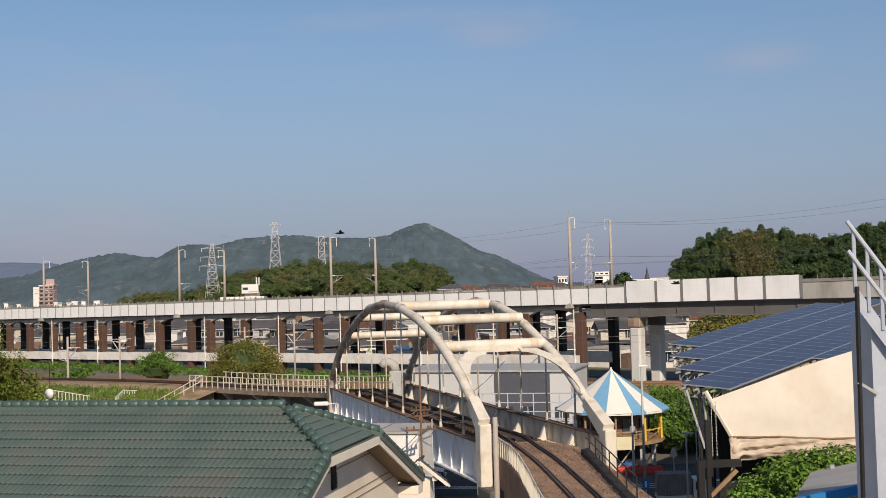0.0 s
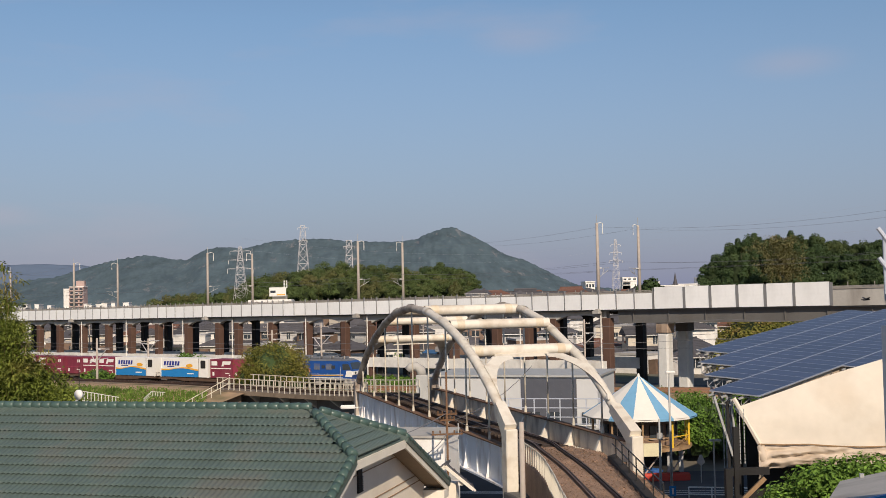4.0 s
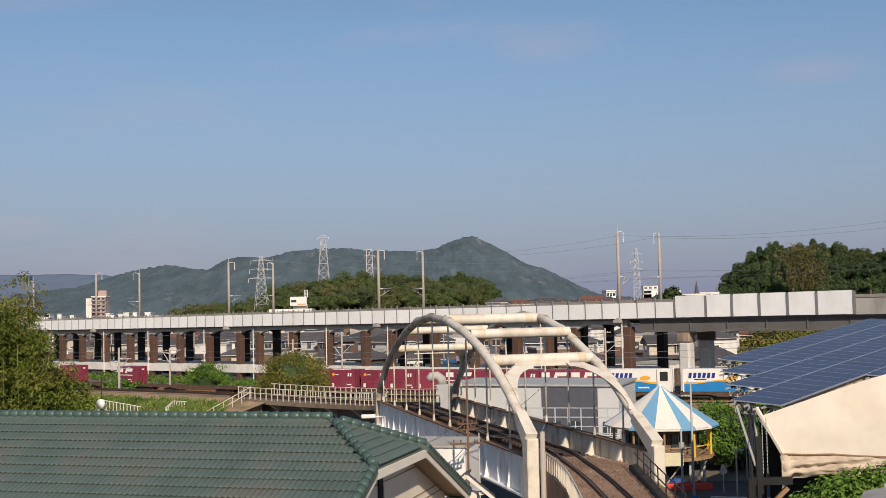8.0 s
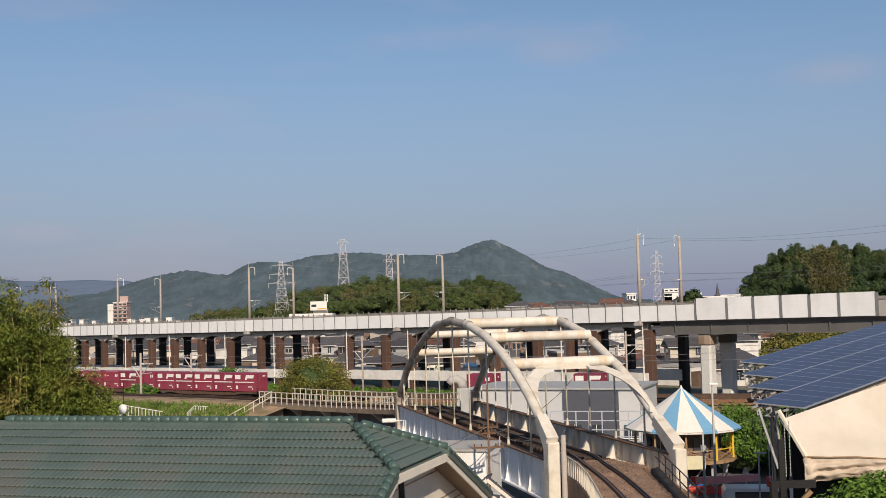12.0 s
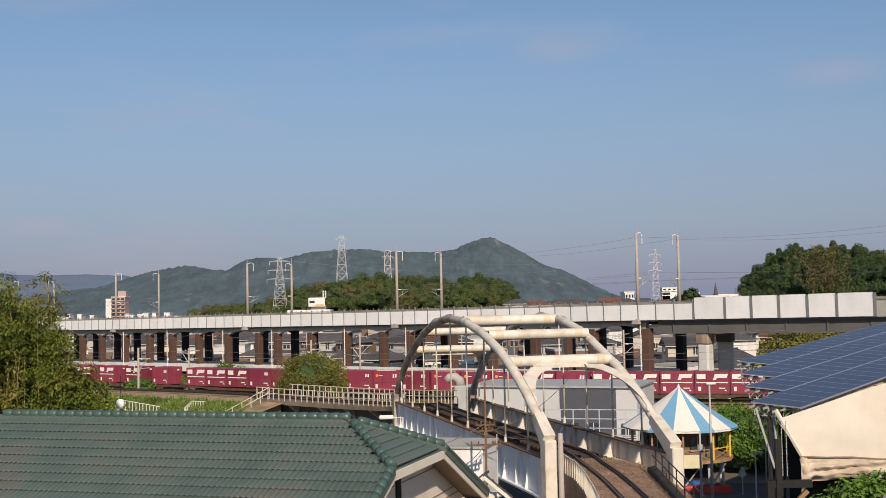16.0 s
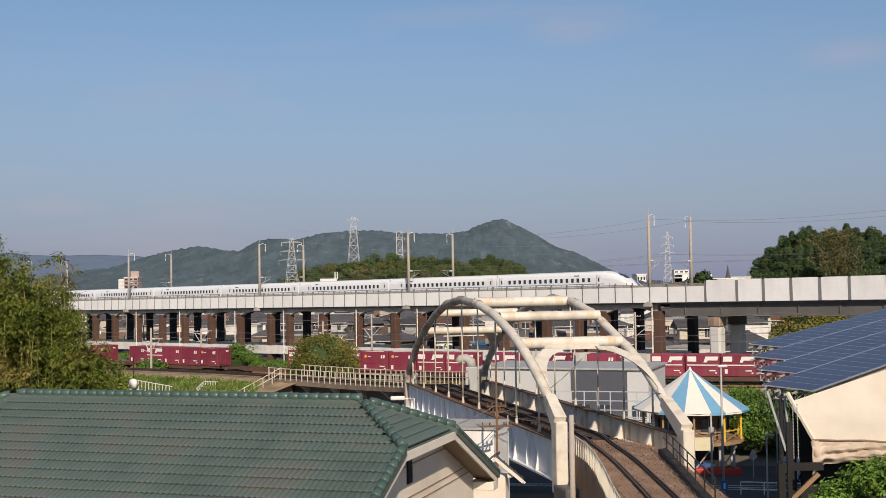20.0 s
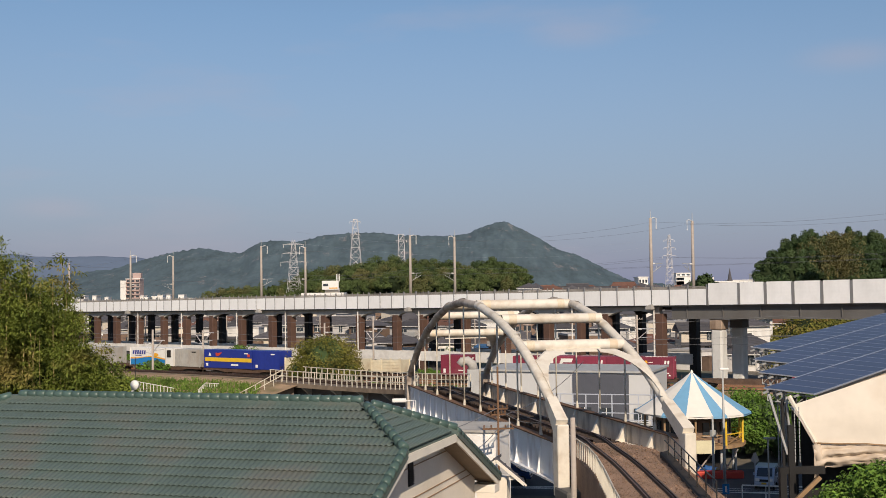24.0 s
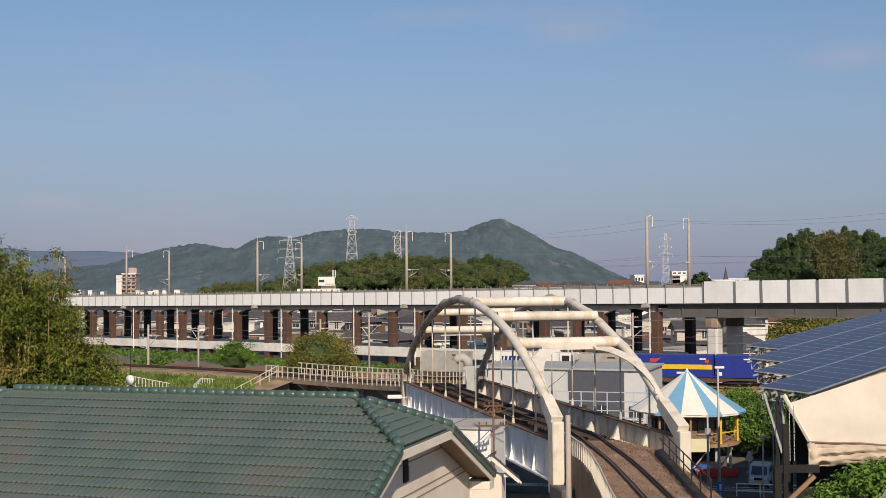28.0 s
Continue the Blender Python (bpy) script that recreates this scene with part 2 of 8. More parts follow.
RUST = (0.16, 0.085, 0.045)
M = {
    "ground": mat("ground", (0.17, 0.15, 0.12), 0.95, var=0.3, scale=0.08, fine=1.5, stain=(0.08, 0.12, 0.03), stain_scale=0.03, stain_amount=0.9),
    "asphalt": mat("asphalt", (0.078, 0.076, 0.076), 0.9, var=0.25, scale=0.4, fine=14),
    "soil": mat("soil", (0.36, 0.25, 0.155), 0.95, var=0.25, scale=0.5, fine=6, bump=0.5, stain=(0.11, 0.11, 0.045), stain_scale=0.35, stain_amount=0.7),
    "ballast": mat("ballast", (0.27, 0.175, 0.12), 0.95, var=0.3, scale=0.7, fine=9, bump=0.8, stain=(0.12, 0.08, 0.05), stain_scale=0.3, island=0.35),
    "concrete": mat("concrete", (0.42, 0.40, 0.37), 0.85, var=0.14, scale=0.5, fine=6, stain=(0.15, 0.13, 0.11), stain_scale=0.5, stain_amount=0.5, streak=5),
    # darker copy of concrete, the shade under decks put into its colour
    "concrete_shade": mat("concrete_shade", (0.125, 0.12, 0.115), 0.85, var=0.16, scale=0.4, fine=6, stain=(0.10, 0.09, 0.08), stain_scale=0.35, stain_amount=0.6, streak=4),
    "panel": mat("panel", (0.84, 0.84, 0.835), 0.6, var=0.06, scale=0.5, fine=3, stain=(0.55, 0.54, 0.52), stain_scale=0.5, stain_amount=0.25, streak=8, obj=0.05),
    "panel_joint": mat("panel_joint", (0.20, 0.20, 0.205), 0.6),
    "pier_white": mat("pier_white", (0.62, 0.61, 0.58), 0.8, var=0.08, stain=(0.36, 0.32, 0.27), stain_scale=0.6, stain_amount=0.5, streak=6),
    "pier_cap": mat("pier_cap", (0.36, 0.27, 0.20), 0.85, var=0.2, stain=(0.14, 0.09, 0.06), stain_scale=0.9, stain_amount=0.8, streak=4),
    "pier_brown": mat("pier_brown", (0.10, 0.055, 0.04), 0.8, var=0.22, scale=0.6, fine=5, stain=(0.09, 0.05, 0.036), stain_scale=0.5, streak=4),
    "railing_white": mat("railing_white", (0.78, 0.76, 0.70), 0.5, var=0.08),
    "beam_pale": mat("beam_pale", (0.74, 0.71, 0.66), 0.85, var=0.1, stain=(0.36, 0.31, 0.26), stain_scale=0.3, stain_amount=0.5),
    "deck_side": mat("deck_side", (0.20, 0.155, 0.115), 0.9, var=0.25, scale=0.8, stain=(0.08, 0.06, 0.045), stain_scale=0.9, stain_amount=0.7, streak=3),
    "rail_band": mat("rail_band", (0.27, 0.25, 0.225), 0.85, var=0.2, scale=0.8),
    "steel": mat("steel", (0.42, 0.42, 0.41), 0.6, metal=0.15, var=0.12),
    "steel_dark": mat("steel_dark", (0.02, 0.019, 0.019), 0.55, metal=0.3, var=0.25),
    "mast": mat("mast", (0.40, 0.345, 0.30), 0.75, var=0.12, fine=8),
    "pylon": mat("pylon", (0.56, 0.54, 0.54), 0.6, var=0.1),
    "wire": mat("wire", (0.14, 0.14, 0.15), 0.6, var=0.05, bump=0),
    "wire_far": mat("wire_far", (0.36, 0.38, 0.44), 0.6, var=0.05, bump=0),
    "cream_steel": mat("cream_steel", (0.70, 0.645, 0.555), 0.5, var=0.1, scale=0.8, fine=5, stain=(0.40, 0.30, 0.20), stain_scale=1.1, stain_amount=0.55),
    # far rib half: rust streaks, plus its shade put into a darker base
    "cream_rust_shade": mat("cream_rust_shade", (0.46, 0.40, 0.335), 0.6, var=0.2, scale=0.9, fine=6, stain=(0.13, 0.085, 0.06), stain_scale=0.8, stain_amount=0.85),
    "cream_patch": mat("cream_patch", (0.67, 0.57, 0.43), 0.55, var=0.15, scale=2.0, fine=8, stain=(0.46, 0.33, 0.2), stain_scale=2.0, stain_amount=0.5),
    "wall_black": mat("wall_black", (0.03, 0.026, 0.024), 0.9, var=0.3, scale=0.8, stain=(0.06, 0.045, 0.03), stain_scale=0.7, stain_amount=0.5),
    "girder": mat("girder", (0.88, 0.87, 0.86), 0.5, var=0.06, scale=0.6, stain=(0.34, 0.22, 0.14), stain_scale=1.3, stain_amount=0.5, streak=3),
    "girder_inner": mat("girder_inner", (0.82, 0.69, 0.54), 0.6, var=0.12, scale=0.6, stain=(0.26, 0.165, 0.10), stain_scale=1.2, stain_amount=0.75, streak=3),
    "rust": mat("rust", RUST, 0.85, var=0.3, fine=16),
    "rail": mat("rail", (0.052, 0.033, 0.026), 0.6, metal=0.3, var=0.25, fine=16),
    "rail_rust": mat("rail_rust", (0.24, 0.125, 0.07), 0.8, var=0.25, fine=9),
    "rail_top": mat("rail_top", (0.15, 0.10, 0.075), 0.55, metal=0.3, var=0.2),
    # wood brown, darkened with the shade under the eaves
    "soffit": mat("soffit", (0.27, 0.20, 0.145), 0.85, var=0.12),
    "sleeper": mat("sleeper", (0.052, 0.036, 0.028), 0.9, var=0.25, fine=8, obj=0.15, island=0.2),
    "fence_white": mat("fence_white", (0.62, 0.57, 0.47), 0.55, var=0.15, fine=8, stain=(0.30, 0.19, 0.11), stain_scale=1.2, stain_amount=0.7),
    "tile": mat("tile", (0.094, 0.128, 0.114), 0.45, var=0.22, scale=0.5, fine=7, stain=(0.122, 0.116, 0.100), stain_scale=0.5, stain_amount=0.8, spec=0.4, still=True),
    "tile_ridge": mat("tile_ridge", (0.066, 0.108, 0.094), 0.36, var=0.2, scale=0.8, island=0.2, obj=0.12),
    "plaster": mat("plaster", (0.80, 0.715, 0.60), 0.9, var=0.06, scale=0.7, fine=12, stain=(0.52, 0.44, 0.33), stain_scale=0.4, stain_amount=0.4),
    "trim": mat("trim", (0.76, 0.70, 0.60), 0.7, var=0.06),
    "dark": mat("dark", (0.018, 0.016, 0.015), 0.7, var=0.2),
    "glass_dark": mat("glass_dark", (0.04, 0.05, 0.06), 0.12, var=0.1, bump=0, spec=0.7),
    "tarp": mat("tarp", (0.69, 0.615, 0.515), 0.6, var=0.07, scale=0.5, fine=3, bump=0.3, stain=(0.50, 0.375, 0.25), stain_scale=0.45, stain_amount=0.4),
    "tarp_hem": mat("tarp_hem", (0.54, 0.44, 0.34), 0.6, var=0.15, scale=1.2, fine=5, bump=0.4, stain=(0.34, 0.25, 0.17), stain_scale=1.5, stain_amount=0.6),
    "solar": mat("solar", (0.042, 0.050, 0.098), 0.3, var=0.15, scale=0.5, bump=0, obj=0.12, spec=0.15),
    "solar_frame": mat("solar_frame", (0.46, 0.48, 0.54), 0.4, metal=0.5, var=0.05),
    "tent_white": mat("tent_white", (0.78, 0.74, 0.67), 0.7, var=0.04, fine=4),
    "tent_blue": mat("tent_blue", (0.17, 0.37, 0.56), 0.7, var=0.06, fine=4),
    "yellow": mat("yellow", (0.68, 0.44, 0.03), 0.5, var=0.1),
    "pale_yellow": mat("pale_yellow", (0.66, 0.60, 0.40), 0.7, var=0.08),
    "wood": mat("wood", (0.30, 0.19, 0.10), 0.8, var=0.25, fine=9),
    "shed_grey": mat("shed_grey", (0.55, 0.55, 0.55), 0.6, var=0.05, scale=0.3, fine=2),
    "shed_dark": mat("shed_dark", (0.085, 0.09, 0.11), 0.5, var=0.08),
    "maroon": mat("maroon", (0.235, 0.035, 0.065), 0.5, var=0.16, scale=0.6, fine=5, stain=(0.20, 0.075, 0.075), stain_scale=0.5, stain_amount=0.5, obj=0.24),
    "white_paint": mat("white_paint", (0.76, 0.74, 0.70), 0.5, var=0.06),
    "runtec_blue": mat("container_blue", (0.02, 0.20, 0.50), 0.4, var=0.06),
    "orange": mat("orange", (0.75, 0.37, 0.03), 0.5, var=0.05),
    "ultramarine": mat("ultramarine", (0.018, 0.035, 0.24), 0.4, var=0.1),
    "container_grey": mat("container_grey", (0.38, 0.37, 0.345), 0.6, var=0.14, stain=(0.24, 0.17, 0.11), stain_scale=0.6, stain_amount=0.4, streak=3),
    "crate_cream": mat("crate_cream", (0.64, 0.57, 0.42), 0.7, var=0.12, stain=(0.38, 0.26, 0.15), stain_scale=0.8, stain_amount=0.45),
    "loco_blue": mat("loco_blue", (0.014, 0.07, 0.27), 0.35, var=0.1),
    "loco_roof": mat("loco_roof", (0.14, 0.15, 0.17), 0.7, var=0.2),
    "loco_grey": mat("loco_grey", (0.35, 0.33, 0.31), 0.7, var=0.2),
    "bogie": mat("bogie", (0.028, 0.024, 0.021), 0.85, var=0.3, fine=8),
    "wagon": mat("wagon", (0.09, 0.055, 0.038), 0.85, var=0.3, fine=6),
    "bullet_white": mat("bullet_white", (0.80, 0.81, 0.83), 0.25, var=0.02, bump=0, spec=0.6),
    "bullet_blue": mat("bullet_blue", (0.02, 0.07, 0.24), 0.35, var=0.03, bump=0),
    "bullet_grey": mat("bullet_grey", (0.30, 0.31, 0.33), 0.6),
    "roof_dark": mat("roof_dark", (0.082, 0.078, 0.086), 0.75, var=0.2, scale=0.6, obj=0.3),
    "roof_brown": mat("roof_brown", (0.15, 0.075, 0.055), 0.8, var=0.2, scale=0.6, obj=0.3),
    "wall_white": mat("wall_white", (0.76, 0.735, 0.70), 0.85, var=0.08, stain=(0.46, 0.42, 0.37), stain_scale=0.5, stain_amount=0.4, streak=4, obj=0.14),
    "wall_beige": mat("wall_beige", (0.62, 0.55, 0.45), 0.85, var=0.08, obj=0.15),
    "wall_grey": mat("wall_grey", (0.40, 0.385, 0.375), 0.85, var=0.1, obj=0.25),
    "wall_brown": mat("wall_brown", (0.20, 0.135, 0.10), 0.85, var=0.15, obj=0.25),
    "wall_yellow": mat("wall_yellow", (0.66, 0.56, 0.28), 0.85, var=0.08),
    "roof_blue": mat("roof_blue", (0.05, 0.14, 0.30), 0.6, var=0.12, obj=0.1),
    "wall_pink": mat("wall_pink", (0.43, 0.315, 0.285), 0.85, var=0.06),
    "bark": mat("bark", (0.13, 0.10, 0.07), 0.9, var=0.25, fine=10),
    "bamboo": mat("bamboo", (0.38, 0.29, 0.12), 0.6, var=0.2),
    "leaf_tree": foliage("leaf_tree", (0.040, 0.068, 0.012), (0.150, 0.185, 0.032), (0.23, 0.19, 0.055), 0.45, 0.3),
    "leaf_bush": foliage("leaf_bush", (0.04, 0.055, 0.012), (0.165, 0.16, 0.034), (0.22, 0.165, 0.055), 0.5),
    "leaf_green": foliage("leaf_green", (0.035, 0.075, 0.015), (0.10, 0.18, 0.03), None, 0.6),
    "leaf_vine": foliage("leaf_vine", (0.04, 0.085, 0.014), (0.125, 0.215, 0.035), None, 0.8),
    "grass": foliage("grass", (0.055, 0.105, 0.02), (0.125, 0.195, 0.036), (0.20, 0.185, 0.075), 0.3),
    "leaf_hill": foliage("leaf_hill", (0.030, 0.056, 0.026), (0.086, 0.118, 0.038), (0.135, 0.130, 0.050), 0.11, 0.16),
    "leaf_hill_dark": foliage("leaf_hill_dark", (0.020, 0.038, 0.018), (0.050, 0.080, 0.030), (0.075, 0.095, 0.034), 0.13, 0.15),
    "leaf_bamboo": foliage("leaf_bamboo", (0.06, 0.072, 0.028), (0.17, 0.15, 0.062), (0.23, 0.17, 0.075), 0.2, 0.15),
    # near-black green, the shade between leaves and under hill trees as colour
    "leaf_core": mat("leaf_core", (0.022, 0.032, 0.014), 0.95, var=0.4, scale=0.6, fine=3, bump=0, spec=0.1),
    # both ranges carry their distance haze in the base colour
    "mountain": hillside("mountain"),
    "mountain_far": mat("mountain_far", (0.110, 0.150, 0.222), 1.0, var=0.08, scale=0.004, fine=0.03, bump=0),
    "car_blue": mat("car_blue", (0.03, 0.06, 0.16), 0.25, var=0.05, bump=0),
    "car_silver": mat("car_silver", (0.42, 0.47, 0.55), 0.3, metal=0.4, var=0.05, bump=0),
    "car_white": mat("car_white", (0.75, 0.75, 0.74), 0.3, var=0.03, bump=0),
    "rubber": mat("rubber", (0.02, 0.02, 0.02), 0.8),
    "red": mat("red", (0.50, 0.05, 0.03), 0.6, var=0.15),
    "red_faded": mat("red_faded", (0.62, 0.26, 0.24), 0.6, var=0.15),
    "tarp_blue": mat("tarp_blue", (0.02, 0.085, 0.27), 0.5, var=0.12),
    "bird_black": mat("bird_black", (0.015, 0.015, 0.018), 0.7),
    "tarp_grey": mat("tarp_grey", (0.20, 0.19, 0.18), 0.8, var=0.2, scale=1.5),
    "railing_paint": mat("railing_paint", (0.50, 0.53, 0.60), 0.45, metal=0.2, var=0.08),
}


# ---- mesh building ----
class Mesh:
    """Collects vertices and faces of one mesh; box, tube and prism shapes are added to it."""

    def __init__(self):
        self.v, self.f = [], []

    def add(self, verts, faces):
        k = len(self.v)
        self.v += [tuple(p) for p in verts]
        self.f += [tuple(i + k for i in f) for f in faces]
        return self

    def box(self, x0, x1, y0, y1, z0, z1, m=None, bevel=0.0):
        if bevel:
            b = min(bevel, (x1 - x0) * 0.45, (y1 - y0) * 0.45, (z1 - z0) * 0.45)
            ring = lambda z, e: [(x0 + e, y0 + b + e * 0, z), (x0 + b, y0 + e, z), (x1 - b, y0 + e, z), (x1 - e, y0 + b, z),
                                 (x1 - e, y1 - b, z), (x1 - b, y1 - e, z), (x0 + b, y1 - e, z), (x0 + e, y1 - b, z)]
            vs = ring(z0, b * 0.5) + ring(z0 + b, 0) + ring(z1 - b, 0) + ring(z1, b * 0.5)
            fs = [tuple(reversed(range(8))), tuple(range(24, 32))]
            for r in range(3):
                fs += [(r * 8 + i, r * 8 + (i + 1) % 8, r * 8 + 8 + (i + 1) % 8, r * 8 + 8 + i) for i in range(8)]
        else:
            vs = [(x, y, z) for z in (z0, z1) for x, y in ((x0, y0), (x1, y0), (x1, y1), (x0, y1))]
            fs = [(3, 2, 1, 0), (4, 5, 6, 7), (0, 1, 5, 4), (1, 2, 6, 5), (2, 3, 7, 6), (3, 0, 4, 7)]
        if m is not None:
            vs = [m @ Vector(p) for p in vs]
        return self.add(vs, fs)

    def quad(self, a, b, c, d):
        return self.add([a, b, c, d], [(0, 1, 2, 3)])

    def tube(self, pts, r, n=6, caps=True, flat=1.0):
        """A tube along points; r a number or one per point."""
        pts = [Vector(p) for p in pts]
        rs = r if isinstance(r, (list, tuple)) else [r] * len(pts)
        vs, fs = [], []
        for i, p in enumerate(pts):
            d = (pts[min(i + 1, len(pts) - 1)] - pts[max(i - 1, 0)]).normalized()
            side = d.cross(Vector((0, 0, 1)))
            side = side.normalized() if side.length > 0.05 else Vector((1, 0, 0))
            up = side.cross(d)
            for k in range(n):
                a = 2 * math.pi * (k + 0.5) / n
                vs.append(p + side * (rs[i] * math.cos(a)) + up * (rs[i] * flat * math.sin(a)))
        for i in range(len(pts) - 1):
            fs += [(i * n + k, i * n + (k + 1) % n, (i + 1) * n + (k + 1) % n, (i + 1) * n + k) for k in range(n)]
        if caps:
            fs += [tuple(reversed(range(n))), tuple(range((len(pts) - 1) * n, len(pts) * n))]
        return self.add(vs, fs)

    def beam(self, a, b, w, h):
        """A rectangular bar from a to b, w wide and h high."""
        a, b = Vector(a), Vector(b)
        d = (b - a).normalized()
        side = d.cross(Vector((0, 0, 1)))
        side = side.normalized() if side.length > 0.02 else Vector((1, 0, 0))
        up = side.cross(d)
        vs = [p + side * (w / 2 * i) + up * (h / 2 * j) for p in (a, b) for i, j in ((-1, -1), (1, -1), (1, 1), (-1, 1))]
        return self.add(vs, [(3, 2, 1, 0), (4, 5, 6, 7), (0, 1, 5, 4), (1, 2, 6, 5), (2, 3, 7, 6), (3, 0, 4, 7)])

    def prism(self, outline, y0, y1, m=None):
        """An outline in x and z, pushed from y0 to y1."""
        n = len(outline)
        vs = [(x, y, z) for y in (y0, y1) for x, z in outline]
        if m is not None:
            vs = [m @ Vector(p) for p in vs]
        return self.add(vs, [tuple(range(n)), tuple(reversed(range(n, 2 * n)))] + [(i + n, (i + 1) % n + n, (i + 1) % n, i) for i in range(n)])

    def sweep(self, line, section, closed=False):
        """Sections [(side, up), ...] carried along a line in plan; side to the right of the way."""
        pts = [Vector(p) for p in line]
        n = len(section)
        vs, fs = [], []
        for i, p in enumerate(pts):
            d = pts[min(i + 1, len(pts) - 1)] - pts[max(i - 1, 0)]
            side = Vector((d.y, -d.x, 0)).normalized()
            vs += [p + side * a + Vector((0, 0, b)) for a, b in section]
        for i in range(len(pts) - 1):
            fs += [(i * n + k, (i + 1) * n + k, (i + 1) * n + (k + 1) % n, i * n + (k + 1) % n) for k in range(n if closed else n - 1)]
        if closed:
            fs += [tuple(range(n)), tuple(reversed(range((len(pts) - 1) * n, len(pts) * n)))]
        return self.add(vs, fs)

    def data(self, name, material, smooth=False):
        me = bpy.data.meshes.new(name)
        me.from_pydata(self.v, [], self.f)
        if smooth:
            me.shade_smooth()
        me.materials.append(M[material])
        return me


def part(name, mesh, material, parent=None, label="", smooth=False):
    """One mesh object under a thing or a part. mesh: a Mesh, or mesh data that is shared."""
    ob = new(name, mesh.data(name, material, smooth) if isinstance(mesh, Mesh) else mesh)
    if parent is not None:
        ob.parent = parent
    if label:
        ob["label"] = label
    return ob


def thing(name, label, category, m=None, group="", kind=""):
    ob = new(name)
    ob.empty_display_size = 0.3
    if m is not None:
        ob.matrix_world = m
    return tagged(ob, label, category, group, kind)


def setting(name, mesh, material, label, category="", smooth=False, kind="structure"):
    return tagged(part(name, mesh, material, None, "", smooth), label, category or name.split("_")[0], "", kind)


def frame2(x, y, z, heading):
    """A frame with x along the way that heads that many degrees from +y towards -x (to the left of the view), y to its left, z up."""
    a = radians(heading)
    d = Vector((-math.sin(a), math.cos(a), 0))
    s = Vector((-d.y, d.x, 0))
    return Matrix(((d.x, s.x, 0, x), (d.y, s.y, 0, y), (0, 0, 1, z), (0, 0, 0, 1)))


def leaves(mesh, rng, centre, radii, count, size, shell=0.55, droop=0.3, ruffle=0.7):
    """Small leaf blades in an ellipsoid, denser to its outside; two triangles each, bent."""
    cx, cy, cz = centre
    for _ in range(count):
        while True:
            a, b, c = rng.uniform(-1, 1), rng.uniform(-1, 1), rng.uniform(-1, 1)
            q = a * a + b * b + c * c
            if 0.02 < q <= 1:
                break
        k = (shell + (1 - shell) * rng.random()) / math.sqrt(q)
        p = Vector((cx + a * k * radii[0], cy + b * k * radii[1], cz + c * k * radii[2]))
        nrm = Vector((a + rng.uniform(-ruffle, ruffle), b + rng.uniform(-ruffle, ruffle), c + droop + rng.uniform(-ruffle, ruffle))).normalized()
        t1 = nrm.cross(Vector((rng.uniform(-1, 1), rng.uniform(-1, 1), rng.uniform(-1, 1)))).normalized()
        t2 = nrm.cross(t1)
        s = size * rng.uniform(0.6, 1.4)
        mesh.add([p - t1 * s, p - t2 * s * 0.55, p + t1 * s, p + t2 * s * 0.55 + nrm * s * 0.25], [(0, 1, 2), (0, 2, 3)])


def clumps(mesh, rng, centre, radii, n, leaf_count, leaf_size, spread=1.0, ruffle=0.7):
    """A crown of n uneven clumps over an ellipsoid."""
    for i in range(n):
        a, b = rng.uniform(0, 2 * math.pi), rng.uniform(-0.55, 1)
        ce = math.sqrt(max(0, 1 - b * b))
        k = rng.uniform(0.45, 0.92) * spread
        c = (centre[0] + math.cos(a) * ce * radii[0] * k, centre[1] + math.sin(a) * ce * radii[1] * k, centre[2] + b * radii[2] * k)
        r = rng.uniform(0.24, 0.42)
        leaves(mesh, rng, c, (radii[0] * r, radii[1] * r, radii[2] * r * 0.85), leaf_count, leaf_size, ruffle=ruffle)


def plume(mesh, rng, p, d, length, r, count, size):
    """A drooping spray of narrow blades along a bowed twig."""
    for _ in range(count):
        t = rng.random()
        q = p + d * (length * t) - Vector((0, 0, 0.4 * length * t * t))
        o = Vector((rng.uniform(-1, 1), rng.uniform(-1, 1), rng.uniform(-1, 1)))
        q = q + o * (r * (1 - 0.5 * t))
        way = (o * 0.7 + d * 0.5 + Vector((0, 0, -0.55))).normalized()
        side = way.cross(Vector((rng.uniform(-.4, .4), rng.uniform(-.4, .4), 1))).normalized()
        k = size * rng.uniform(0.6, 1.3)
        mesh.add([q, q + way * (k * 0.45) + side * (k * 0.17), q + way * k, q + way * (k * 0.45) - side * (k * 0.17)], [(0, 1, 2, 3)])


def blob(mesh, rng, centre, radii, rough=0.18, seg=10, rings=6):
    """An uneven ball; dark inside a crown, where it stands for the shade."""
    vs, fs = [], []
    for j in range(rings + 1):
        th = math.pi * j / rings
        for i in range(seg):
            ph = 2 * math.pi * i / seg
            k = 1 + rng.uniform(-rough, rough)
            vs.append((centre[0] + radii[0] * k * math.sin(th) * math.cos(ph), centre[1] + radii[1] * k * math.sin(th) * math.sin(ph), centre[2] + radii[2] * k * math.cos(th)))
    for j in range(rings):
        fs += [(j * seg + i, (j + 1) * seg + i, (j + 1) * seg + (i + 1) % seg, j * seg + (i + 1) % seg) for i in range(seg)]
    mesh.add(vs, fs)


# ---- plan: lines of the place ----
VA, VU, VN = Vector((9.17, 186.08, 0)), Vector((-0.734, 0.679, 0)), Vector((-0.679, -0.734, 0))   # high-speed line: near track, its way, towards the town side


def via(s, off, z):
    """A place on the viaduct: s along it, off towards the near side from the near track, z above its panel foot."""
    return VA + VU * s + VN * off + Vector((0, 0, 11.15 - 0.009 * s + z))


FR, FTH0, FTH1, FLEN, FZ = Vector((28.6, 132.0, 0)), radians(73), radians(54), 70.0, 2.35   # goods line: a point, headings, length of its bend, rail height


